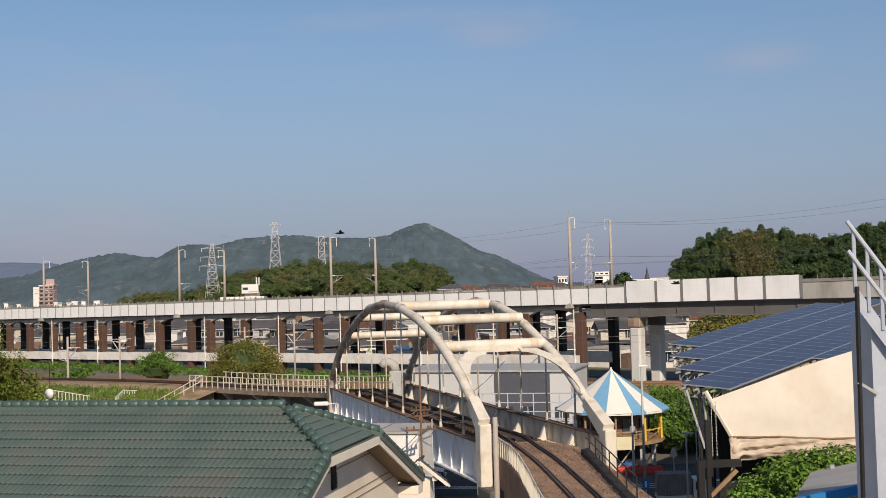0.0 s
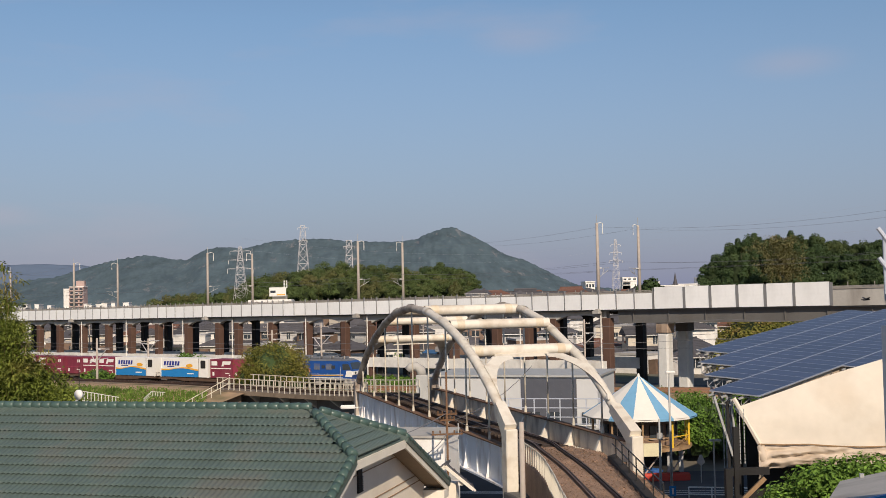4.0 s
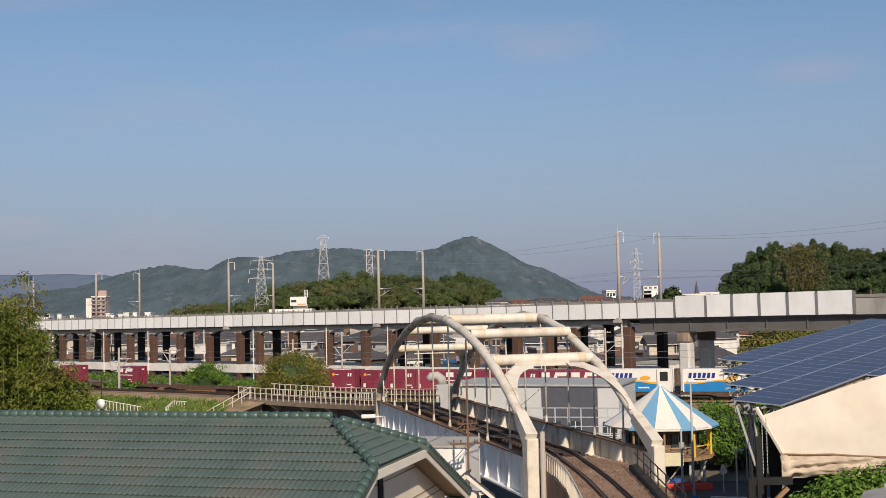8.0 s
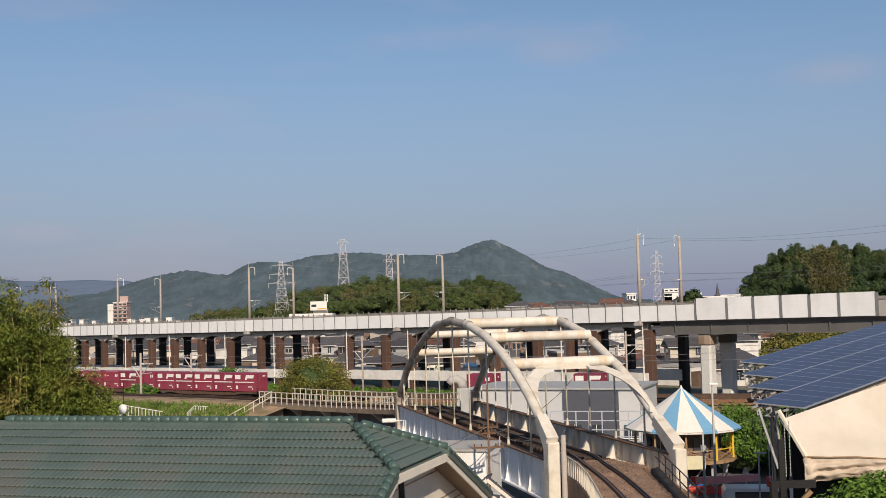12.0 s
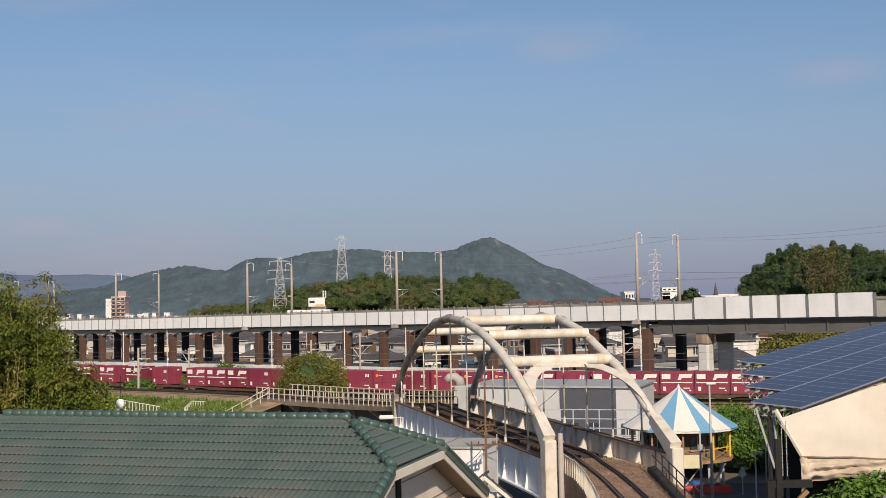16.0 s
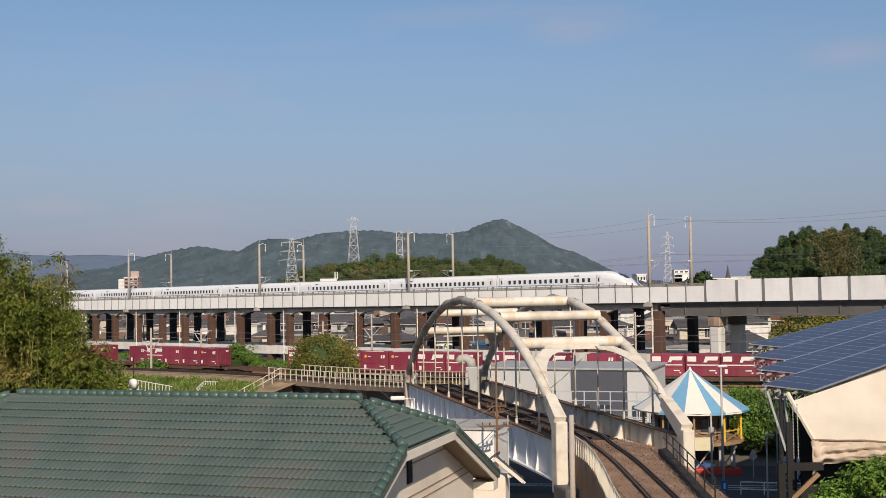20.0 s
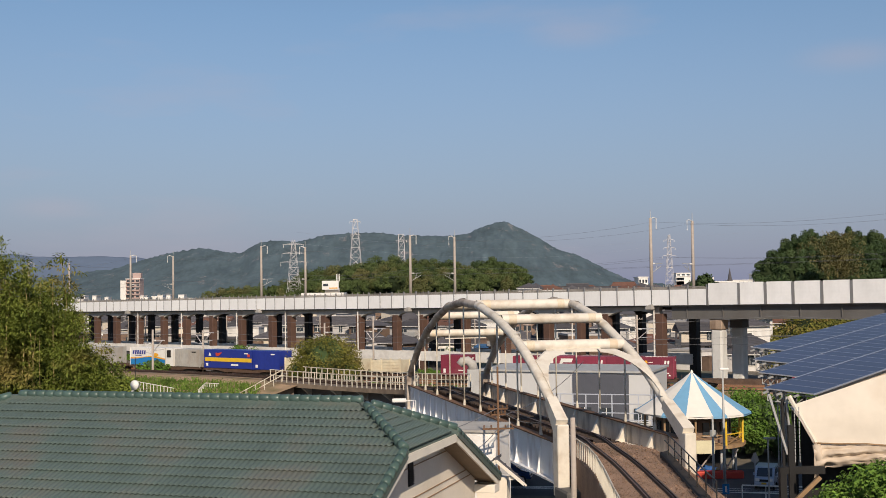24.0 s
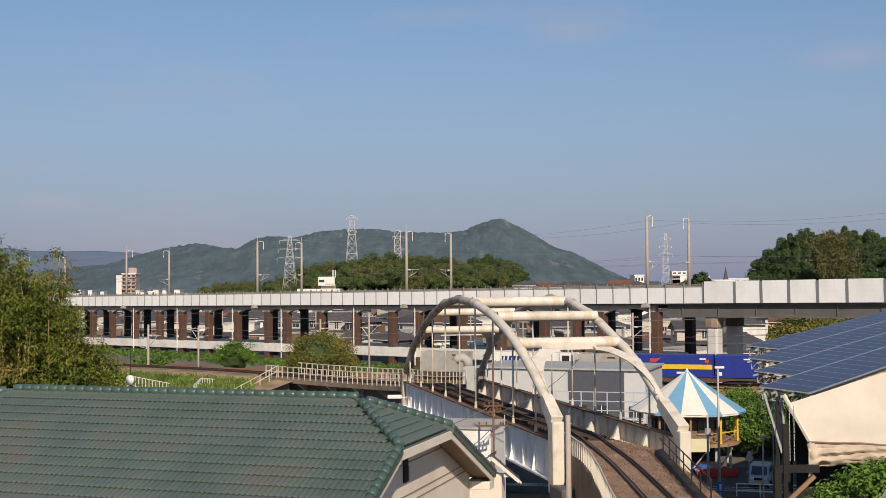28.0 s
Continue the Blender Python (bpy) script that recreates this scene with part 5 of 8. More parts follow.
def locomotive():
    q0, q1 = -114.0, -99.6
    t = thing("freight_locomotive", "dark blue electric freight locomotive with a white front", "locomotive", Matrix.Identity(4))
    h, w = (q1 - q0) / 2, 1.45
    f = h / 8.8                          # fittings spread over the body's length
    prof = [(-h + 0.25, 1.05), (-h + 0.05, 1.9), (-h + 0.2, 2.35), (-h + 0.6, 3.3), (-h + 1.0, 3.5), (h - 1.0, 3.5), (h - 0.6, 3.3), (h - 0.2, 2.35), (h - 0.05, 1.9), (h - 0.25, 1.05)]
    part("body", Mesh().prism(prof, -w, w), "loco_blue", t, "blue body")
    part("roof", Mesh().prism([(-h + 1.0, 3.5), (-h + 1.4, 3.72), (h - 1.4, 3.72), (h - 1.0, 3.5)], -w + 0.12, w - 0.12), "loco_roof", t, "grey roof")
    for k, (x, n, top) in enumerate(((-6.2, 0.7, 4.0), (-4.4, 0.8, 4.12), (-2.4, 0.9, 4.0), (-0.4, 0.8, 4.15), (1.5, 0.9, 4.0), (3.6, 0.8, 4.12), (5.6, 0.8, 3.98))):
        x, n = x * f, n * f
        part("roof_box", Mesh().box(x - n, x + n, -0.95, 0.95, 3.72, top, bevel=0.08), "loco_roof", t)
        part("roof_insulator", Mesh().tube([(x + n + 0.15, -0.5, 3.72), (x + n + 0.15, -0.5, 4.1)], 0.09, 7), "mast", t)
    for x in (-h + 2.4, h - 2.4):
        part("pantograph", Mesh().tube([(x - 0.7, 0, 3.9), (x + 0.5, 0, 4.2), (x - 0.3, 0, 4.4)], 0.045, 5).tube([(x - 0.3, -0.9, 4.42), (x - 0.3, 0.9, 4.42)], 0.05, 5), "steel_dark", t, "dark folded pantograph")
    for sy in (-1, 1):
        y = sy * (w + 0.015)
        part("lower_band", Mesh().box(-h + 0.25, h - 0.25, y - 0.012, y + 0.012, 1.06, 1.22), "loco_grey", t, "grey lower band")
        for z0, z1, mt in ((1.62, 1.70, "orange"), (1.36, 1.42, "white_paint"), (1.80, 1.83, "white_paint")):
            part("stripe", Mesh().box(-h + 0.1, h - 1.5, y - 0.016, y + 0.016, z0, z1), mt, t)
        for x in (-5.6 * f, -2.6 * f, 3.4 * f, 5.2 * f):
            part("side_window", Mesh().box(x - 0.28, x + 0.28, y - 0.02, y + 0.02, 2.55, 2.95, bevel=0.015), "glass_dark", t)
        for x in (-4.1 * f, 2.2 * f, 4.4 * f):
            g = part("grille", Mesh().box(x - 0.42, x + 0.42, y - 0.018, y + 0.018, 2.4, 3.15), "loco_roof", t, "dark louvre panel")
            for k in range(5):
                part("slat", Mesh().box(x - 0.4, x + 0.4, y - 0.03, y + 0.03, 2.46 + 0.14 * k, 2.5 + 0.14 * k), "loco_blue", g)
        for k in range(4):
            part("lettering", poly_plate([(-1.1 + 0.5 * k, 2.05 + 0.06 * (k % 2)), (-0.72 + 0.5 * k, 2.05), (-0.66 + 0.5 * k, 2.5), (-1.0 + 0.5 * k, 2.46 + 0.05 * (k % 2))], y, 0.016), "red_faded" if k % 2 else "white_paint", t, "pale cartoon lettering blocks")
        for sx in (-1, 1):
            part("cab_window", Mesh().prism([(sx * (h - 1.55), 2.42), (sx * (h - 0.34), 2.42), (sx * (h - 0.66), 3.12), (sx * (h - 1.55), 3.12)], y - 0.02, y + 0.02), "glass_dark", t, "dark cab side window")
            part("cab_corner", Mesh().prism([(sx * (h - 1.15), 1.5), (sx * (h - 0.16), 1.5), (sx * (h - 0.06), 1.9), (sx * (h - 0.2), 2.3), (sx * (h - 0.95), 2.3)], y - 0.017, y + 0.017), "white_paint", t, "white cab corner")
            part("cab_door", Mesh().box(sx * (h - 2.3) - 0.3, sx * (h - 2.3) + 0.3, y - 0.014, y + 0.014, 1.2, 3.1), "loco_blue", t)
            part("hand_rail", Mesh().tube([(sx * (h - 1.85), y + sy * 0.03, 1.3), (sx * (h - 1.85), y + sy * 0.03, 2.8)], 0.025, 5), "steel", t)
            part("step", Mesh().box(sx * (h - 2.3) - 0.25, sx * (h - 2.3) + 0.25, y - 0.1, y + 0.02, 0.45, 0.52), "steel", t)
        for x in (-1.9, 1.9):
            part("equipment_box", Mesh().box(x - 0.45, x + 0.45, sy * 1.2 - 0.12, sy * 1.2 + 0.12, 0.4, 0.95, bevel=0.04), "loco_grey", t, "grey underfloor box")
    for sx in (-1, 1):
        slope = lambda z: sx * (h - 0.2 - (z - 2.35) * 0.421 + 0.02)
        part("windscreen", Mesh().add([(slope(2.45), -1.25, 2.45), (slope(2.45), 1.25, 2.45), (slope(3.3), 1.15, 3.3), (slope(3.3), -1.15, 3.3)], [(0, 1, 2, 3)]), "glass_dark", t, "dark windscreen")
        part("front_band", Mesh().box(sx * (h - 0.12) - 0.08, sx * (h - 0.12) + 0.13, -1.46, 1.46, 1.78, 2.22, bevel=0.02), "white_paint", t, "white front band")
        for sy in (-0.85, 0.85):
            part("headlight", Mesh().tube([(sx * (h - 0.02), sy, 2.0), (sx * (h + 0.06), sy, 2.0)], 0.15, 10), "dark", t)
        part("skirt", Mesh().box(sx * (h - 0.9) - 0.7, sx * (h - 0.9) + 0.7, -1.35, 1.35, 0.3, 1.05, bevel=0.15), "loco_grey", t, "grey snow skirt")
    part("underframe", Mesh().box(-h + 1, h - 1, -1.2, 1.2, 0.62, 1.05), "bogie", t)
    for x in (-h + 2.6, 0, h - 2.6):
        bogie(t, x, 2.1, 0.5)
    t["ride"] = 0.0
    GOODS_THINGS.append((t, q0, q1))


locomotive()
goods_train()


def bullet_train():
    """Eight white cars; the end cars taper into long noses."""
    def section(w, top, low=0.35):
        return [(-w, low + 0.35), (-w - 0.02, 1.2), (-w, 2.6), (-w * 0.93, 3.05), (-w * 0.72, 3.42), (-w * 0.35, top), (w * 0.35, top), (w * 0.72, 3.42), (w * 0.93, 3.05), (w, 2.6), (w + 0.02, 1.2), (w, low + 0.35), (w * 0.8, low), (-w * 0.8, low)]

    def loft(rows):
        m = Mesh()
        n = len(rows[0][1])
        for x, sec in rows:
            m.v += [(x, a, b) for a, b in sec]
        for i in range(len(rows) - 1):
            m.f += [(i * n + k, (i + 1) * n + k, (i + 1) * n + (k + 1) % n, i * n + (k + 1) % n) for k in range(n)]
        m.f += [tuple(range(n)), tuple(reversed(range((len(rows) - 1) * n, len(rows) * n)))]
        return m

    def windows(t, x0, x1, pitch=1.04):
        n = int((x1 - x0) / pitch)
        pane = Mesh().box(-0.25, 0.25, -0.012, 0.012, -0.31, 0.31, bevel=0.01).data("window", "glass_dark")
        for sy in (-1, 1):
            for k in range(n + 1):
                ob = part("window", pane, None, t)
                ob.location = (x0 + k * pitch, sy * 1.705, 2.25)

    def doors(t, xs):
        for x in xs:
            for sy in (-1, 1):
                d = part("door", Mesh().box(x - 0.4, x + 0.4, sy * 1.703 - 0.012, sy * 1.703 + 0.012, 1.15, 3.0, bevel=0.01), "bullet_white", t)
                part("door_window", Mesh().box(x - 0.13, x + 0.13, sy * 1.712 - 0.012, sy * 1.712 + 0.012, 2.0, 2.6, bevel=0.05), "glass_dark", d)
                part("door_seam", Mesh().box(x - 0.45, x - 0.42, sy * 1.706 - 0.01, sy * 1.706 + 0.01, 1.1, 3.0), "bullet_grey", t)

    def common(t, a, b):
        part("underframe", Mesh().box(a + 0.5, b - 0.5, -1.45, 1.45, 0.3, 0.75), "bullet_grey", t)
        for x in (a + 3.7, b - 3.7):
            bogie(t, x, 2.5, 0.43)
        for sy in (-1, 1):
            part("blue_band", Mesh().box(a, b, sy * 1.72 - 0.01, sy * 1.72 + 0.01, 1.60, 1.67), "bullet_blue", t, "thin blue band")
            part("sign", Mesh().box(b - 5.6, b - 4.7, sy * 1.63 - 0.01, sy * 1.63 + 0.01, 2.88, 3.02), "dark", t)

    mid = thing("bullet_train_car", "white high-speed train car with small windows", "train car", Matrix.Identity(4), "high-speed train")
    part("body", loft([(-12.3, section(1.69, 3.58)), (12.3, section(1.69, 3.58))]), "bullet_white", mid, "glossy white body")
    common(mid, -12.3, 12.3)
    windows(mid, -9.6, 8.2)
    doors(mid, (-11.3, 9.4))
    part("gangway", Mesh().box(-12.52, -12.3, -1.3, 1.3, 0.8, 3.3), "bullet_grey", mid, "grey gangway")
    part("lettering", Mesh().box(10.2, 11.6, -1.72, -1.70, 2.05, 2.15), "bullet_grey", mid)
    end = thing("bullet_train_end_car", "white high-speed train end car with a long nose", "train car", Matrix.Identity(4), "high-speed train")
    rows = [(-12.3, section(1.69, 3.58)), (8.4, section(1.69, 3.58))]
    for x, w, top in ((9.5, 1.66, 3.42), (10.5, 1.60, 3.15), (11.4, 1.52, 2.75), (12.2, 1.42, 2.3), (13.0, 1.25, 1.85), (13.8, 0.98, 1.45), (14.5, 0.55, 1.05), (14.85, 0.18, 0.8)):
        k = (top - 0.3) / 3.28
        rows.append((x, [(a * w / 1.69, 0.3 + (b - 0.3) * k) for a, b in section(1.69, 3.58)]))
    part("body", loft(rows[:2]), "bullet_white", end, "glossy white body")
    part("nose", loft(rows[1:]), "bullet_white", end, "white tapering nose")
    common(end, -12.3, 8.8)
    windows(end, -9.6, 6.6)
    doors(end, (-11.3, 7.8))
    part("cab_glass", loft([(10.0, [(-0.8, 3.06), (-0.5, 3.3), (0.5, 3.3), (0.8, 3.06)]), (11.1, [(-0.95, 2.7), (-0.5, 2.98), (0.5, 2.98), (0.95, 2.7)]), (12.0, [(-0.7, 2.3), (-0.4, 2.5), (0.4, 2.5), (0.7, 2.3)])]), "glass_dark", end, "dark cab glass")
    for sy in (-1, 1):
        part("headlight", Mesh().tube([(12.0, sy * 1.15, 2.25), (13.1, sy * 0.95, 1.72)], [0.12, 0.05], 6), "white_paint", end)
    back = 14.85
    BULLET_THINGS.append((end, back))
    for k in range(6):
        ob = mid if k == 0 else copy_thing(mid, Matrix.Identity(4))
        BULLET_THINGS.append((ob, 27.3 + 12.5 + 25 * k))
    tail = copy_thing(end, Matrix.Identity(4))
    BULLET_THINGS.append((tail, 27.3 + 150 + 12.4))
    tail["turned"] = 1


bullet_train()


# ---- mountains, hills, distance ----
def ridge(name, label, dist, profile, depth, material, jag, seed, cells=150):
    """A mountain range: height follows a skyline given as (azimuth slope, height slope), with gullies."""
    m = Mesh()
    xs = [p[0] for p in profile]
    hs = [p[1] for p in profile]
    rows = 44
    for j in range(rows + 1):
        v = j / rows
        for i in range(cells + 1):
            a = xs[0] + (xs[-1] - xs[0]) * i / cells
            h = float(np.interp(a, xs, hs)) * dist + EYE_Z
            d = dist + (v - 0.62) * depth
            shape = (v / 0.62) ** 0.85 if v < 0.62 else max(0.0, 1 - (v - 0.62) / 0.38)
            n = noise.fractal(Vector((a * 24, v * 2.6, seed)), 0.9, 2.1, 3)
            fine = noise.noise(Vector((a * 260, v * 26, seed))) + 0.6 * noise.noise(Vector((a * 700, v * 70, seed)))
            z = max(-2, h * shape * (1 + jag * n * (0.35 + 0.65 * (1 - abs(shape * 2 - 1)))) + jag * 0.05 * h * n + 0.0011 * dist * fine * min(1.0, shape * 2))
            m.v.append((a * d, d, z))
    w = cells + 1
    m.f = [(j * w + i, j * w + i + 1, (j + 1) * w + i + 1, (j + 1) * w + i) for j in range(rows) for i in range(cells)]
    return setting(name, m, material, label, "mountain", True)


def sky_slope(x, y):
    """Azimuth and height slopes of a skyline point, read at the end pose of the walk's rows at 25 s."""
    r = 0.0131
    return ((x - 784) / 2000, (510 + (784 - x) * r - y) / 2000)


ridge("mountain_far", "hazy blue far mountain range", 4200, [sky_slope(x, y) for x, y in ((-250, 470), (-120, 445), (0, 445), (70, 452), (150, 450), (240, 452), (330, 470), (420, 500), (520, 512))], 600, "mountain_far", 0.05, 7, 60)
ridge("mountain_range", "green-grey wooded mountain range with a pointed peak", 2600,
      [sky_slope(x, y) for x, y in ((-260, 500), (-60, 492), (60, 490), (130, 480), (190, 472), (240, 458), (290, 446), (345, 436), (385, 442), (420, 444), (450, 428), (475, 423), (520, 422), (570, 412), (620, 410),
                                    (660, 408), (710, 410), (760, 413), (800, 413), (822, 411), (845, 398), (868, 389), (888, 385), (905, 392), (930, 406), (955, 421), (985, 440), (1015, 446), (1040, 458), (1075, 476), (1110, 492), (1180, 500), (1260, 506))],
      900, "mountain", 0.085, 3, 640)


def wood(name, label, material, seed, spots, size, leaf, core="leaf_core"):
    """A wooded hill of many uneven crowns. spots: (x, y, foot, height, radius)."""
    rng = random.Random(seed)
    m, c = Mesh(), Mesh()
    for x, y, z0, h, r in spots:
        k = rng.uniform(0.85, 1.15)
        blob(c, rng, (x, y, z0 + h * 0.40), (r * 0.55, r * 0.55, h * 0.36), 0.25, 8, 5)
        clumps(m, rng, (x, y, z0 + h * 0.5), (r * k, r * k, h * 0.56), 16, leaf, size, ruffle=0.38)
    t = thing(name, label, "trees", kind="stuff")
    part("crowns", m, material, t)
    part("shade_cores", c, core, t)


def hill_mesh(name, label, outline, d0, d1, material="leaf_core"):
    m = Mesh()
    n = len(outline)
    for (x, h) in outline:
        for d, k in ((d0 - 60, 0), (d0, 0.75), ((d0 + d1) / 2, 1), (d1, 0.8), (d1 + 80, 0)):
            m.v.append(((x - 784) / 2000 * d, d, max(0, h * k) - 0.2))
    m.f = [(i * 5 + j, (i + 1) * 5 + j, (i + 1) * 5 + j + 1, i * 5 + j + 1) for i in range(n - 1) for j in range(4)]
    setting(name, m, material, label, "hill", True)


def mid_hill():
    rng = random.Random(11)
    sky = ((356, 506), (368, 500), (423, 492), (460, 489), (516, 479), (559, 459), (596, 454), (644, 448), (682, 444), (730, 442), (759, 448), (791, 450), (819, 452), (855, 445), (887, 444), (905, 454), (918, 469), (930, 486))
    d = 420.0
    xs, hs = [q[0] for q in sky], [14 + (510 + (784 - x) * 0.0131 - y) / 2000 * d for x, y in sky]
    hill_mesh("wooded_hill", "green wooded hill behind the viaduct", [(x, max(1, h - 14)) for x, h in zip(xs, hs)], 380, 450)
    spots = []
    for dd in (372, 392, 412, 432):
        x = 366
        while x < 922:
            top = float(np.interp(x, xs, hs)) * (0.76 if dd < 380 else 0.86 if dd < 400 else 0.95 if dd < 420 else 1.0)
            h = rng.uniform(6, 11)
            spots.append(((x - 784) / 2000 * dd, dd + rng.uniform(-8, 8), top - 1.2 * h + rng.uniform(-1.2, .4), h, rng.uniform(3.4, 6.0)))
            x += rng.uniform(12, 22)
    wood("hill_trees", "dense mixed green trees covering the hill", "leaf_hill", 4, spots, 0.27, 170)


def east_hill():
    rng = random.Random(21)
    sky = ((1332, 500), (1340, 474), (1350, 452), (1365, 438), (1382, 424), (1400, 408), (1420, 399), (1460, 397), (1501, 391), (1523, 400), (1553, 398), (1594, 409), (1636, 412), (1669, 402), (1731, 382), (1800, 384), (1900, 390))
    d = 290.0
    xs, hs = [q[0] for q in sky], [14 + (510 + (784 - x) * 0.0131 - y) / 2000 * d for x, y in sky]
    hill_mesh("east_hill", "dark wooded hill close behind the viaduct", [(x, max(1, h - 16)) for x, h in zip(xs, hs)], 265, 310)
    spots = []
    for dd in (258, 272, 287, 300):
        x = 1350
        while x < 1890:
            top = float(np.interp(x, xs, hs)) * (0.66 if dd < 262 else 0.84 if dd < 280 else 0.97)
            h = rng.uniform(6, 10)
            spots.append(((x - 784) / 2000 * dd, dd + rng.uniform(-5, 5), top - 1.05 * h + rng.uniform(-1.0, .5), h, rng.uniform(2.6, 4.2)))
            x += rng.uniform(14, 24)
    wood("east_hill_trees", "dark green wood with bamboo patches", "leaf_hill_dark", 8, spots, 0.28, 190)
    bam = Mesh()
    for _ in range(110):
        x, y = rng.gauss(1474, 25), rng.uniform(420, 490)
        dd = 246
        q = Vector(((x - 784) / 2000 * dd, dd + rng.uniform(-2, 2), 14 + (510 + (784 - x) * 0.0131 - y) / 2000 * dd))
        plume(bam, rng, q, Vector((rng.uniform(-.5, .5), rng.uniform(-.6, .1), 0.9)).normalized(), 2.4, 0.9, 60, 0.6)
    setting("bamboo_patch", bam, "leaf_bamboo", "yellow-brown bamboo patch in the dark wood", "trees", kind="stuff")


mid_hill()
east_hill()


# ---- town ----
def window_unit(parent, x, y, z, w, h, m):
    f = part("window", Mesh().box(x - w / 2, x + w / 2, y - 0.06, y + 0.02, z, z + h, m), "glass_dark", parent)
    part("window_frame", Mesh().box(x - w / 2 - 0.06, x + w / 2 + 0.06, y - 0.09, y - 0.02, z - 0.08, z, m).box(x - 0.03, x + 0.03, y - 0.09, y - 0.02, z, z + h, m), "white_paint", f)


def town_house(x, y, z, w, d, h, roof, wall, turn, label, rng):
    """A house: walls, hipped or gabled tile roof, skirt roof, sliding windows, balcony."""
    t = thing("town_house", label, "house", Matrix.Translation((x, y, z)) @ Matrix.Rotation(turn, 4, "Z"), "town houses")
    I = Matrix.Identity(4)
    part("wall", Mesh().box(-w / 2, w / 2, -d / 2, d / 2, -1.5, h), wall, t)
    rise, e = d * rng.uniform(0.2, 0.28), 0.55
    kind = rng.random()
    W, D = w / 2 + e, d / 2 + e
    if kind < 0.85:
        hip = D * (0.95 if kind < 0.45 else 0.0)
        k = max(0.3, W - hip)
        m = Mesh().add([(-W, -D, h), (W, -D, h), (W, D, h), (-W, D, h), (-k, 0, h + rise), (k, 0, h + rise), (-W, -D, h - 0.16), (W, -D, h - 0.16), (W, D, h - 0.16), (-W, D, h - 0.16)],
                       [(0, 1, 5, 4), (2, 3, 4, 5), (1, 2, 5), (3, 0, 4), (0, 6, 7, 1), (1, 7, 8, 2), (2, 8, 9, 3), (3, 9, 6, 0), (9, 8, 7, 6)])
        part("roof", m, roof, t)
        part("ridge_cap", Mesh().box(-k, k, -0.16, 0.16, h + rise - 0.08, h + rise + 0.16), roof, t)
        part("gutter", Mesh().box(-W, W, -D - 0.1, -D, h - 0.2, h - 0.08), "wall_white", t)
        tiles = Mesh()
        for q in range(1, 7):
            f = q / 7
            ww = W - (W - k) * f
            tiles.box(-ww, ww, -D * (1 - f) - 0.03, -D * (1 - f) + 0.03, h + rise * f - 0.02, h + rise * f + 0.05)
        tagged(part("tiling", tiles, roof, t), kind="stuff")
    else:
        part("roof", Mesh().box(-w / 2 - 0.1, w / 2 + 0.1, -d / 2 - 0.1, d / 2 + 0.1, h, h + 0.35), "wall_grey", t)
    for floor in range(max(1, int(h / 2.6))):
        n = max(2, int(w / 2.6))
        zz = 0.75 + floor * 2.7
        for q in range(n):
            if rng.random() < 0.78:
                window_unit(t, -w / 2 + (q + 0.5) * w / n, -d / 2, zz, rng.choice((0.8, 1.6, 1.7)), rng.choice((1.0, 1.2, 1.6)), I)
        for q in (-1, 1):
            part("side_window", Mesh().box(q * w / 2 - 0.05, q * w / 2 + 0.05, -0.8, 0.8, zz + 0.1, zz + 1.2), "glass_dark", t)
    if h > 4.5:
        part("skirt_roof", Mesh().prism([(-d / 2 - 1.3, 2.55), (-d / 2, 3.1), (-d / 2, 2.9), (-d / 2 - 1.3, 2.4)], -w / 2 - 0.3, w * rng.uniform(0.05, 0.5), Matrix.Rotation(math.pi / 2, 4, "Z") @ Matrix.Scale(-1, 4, (0, 1, 0))), roof, t)
        if rng.random() < 0.5:
            part("balcony", Mesh().box(w * 0.05, w * 0.45, -d / 2 - 1.0, -d / 2, 2.75, 3.75), rng.choice(("wall_grey", "wall_white", "steel")), t)
    else:
        part("lean_to", Mesh().box(-w * 0.5, -w * 0.1, -d / 2 - 1.4, -d / 2, -1.0, 2.2), rng.choice(("wall_brown", "wall_grey")), t)


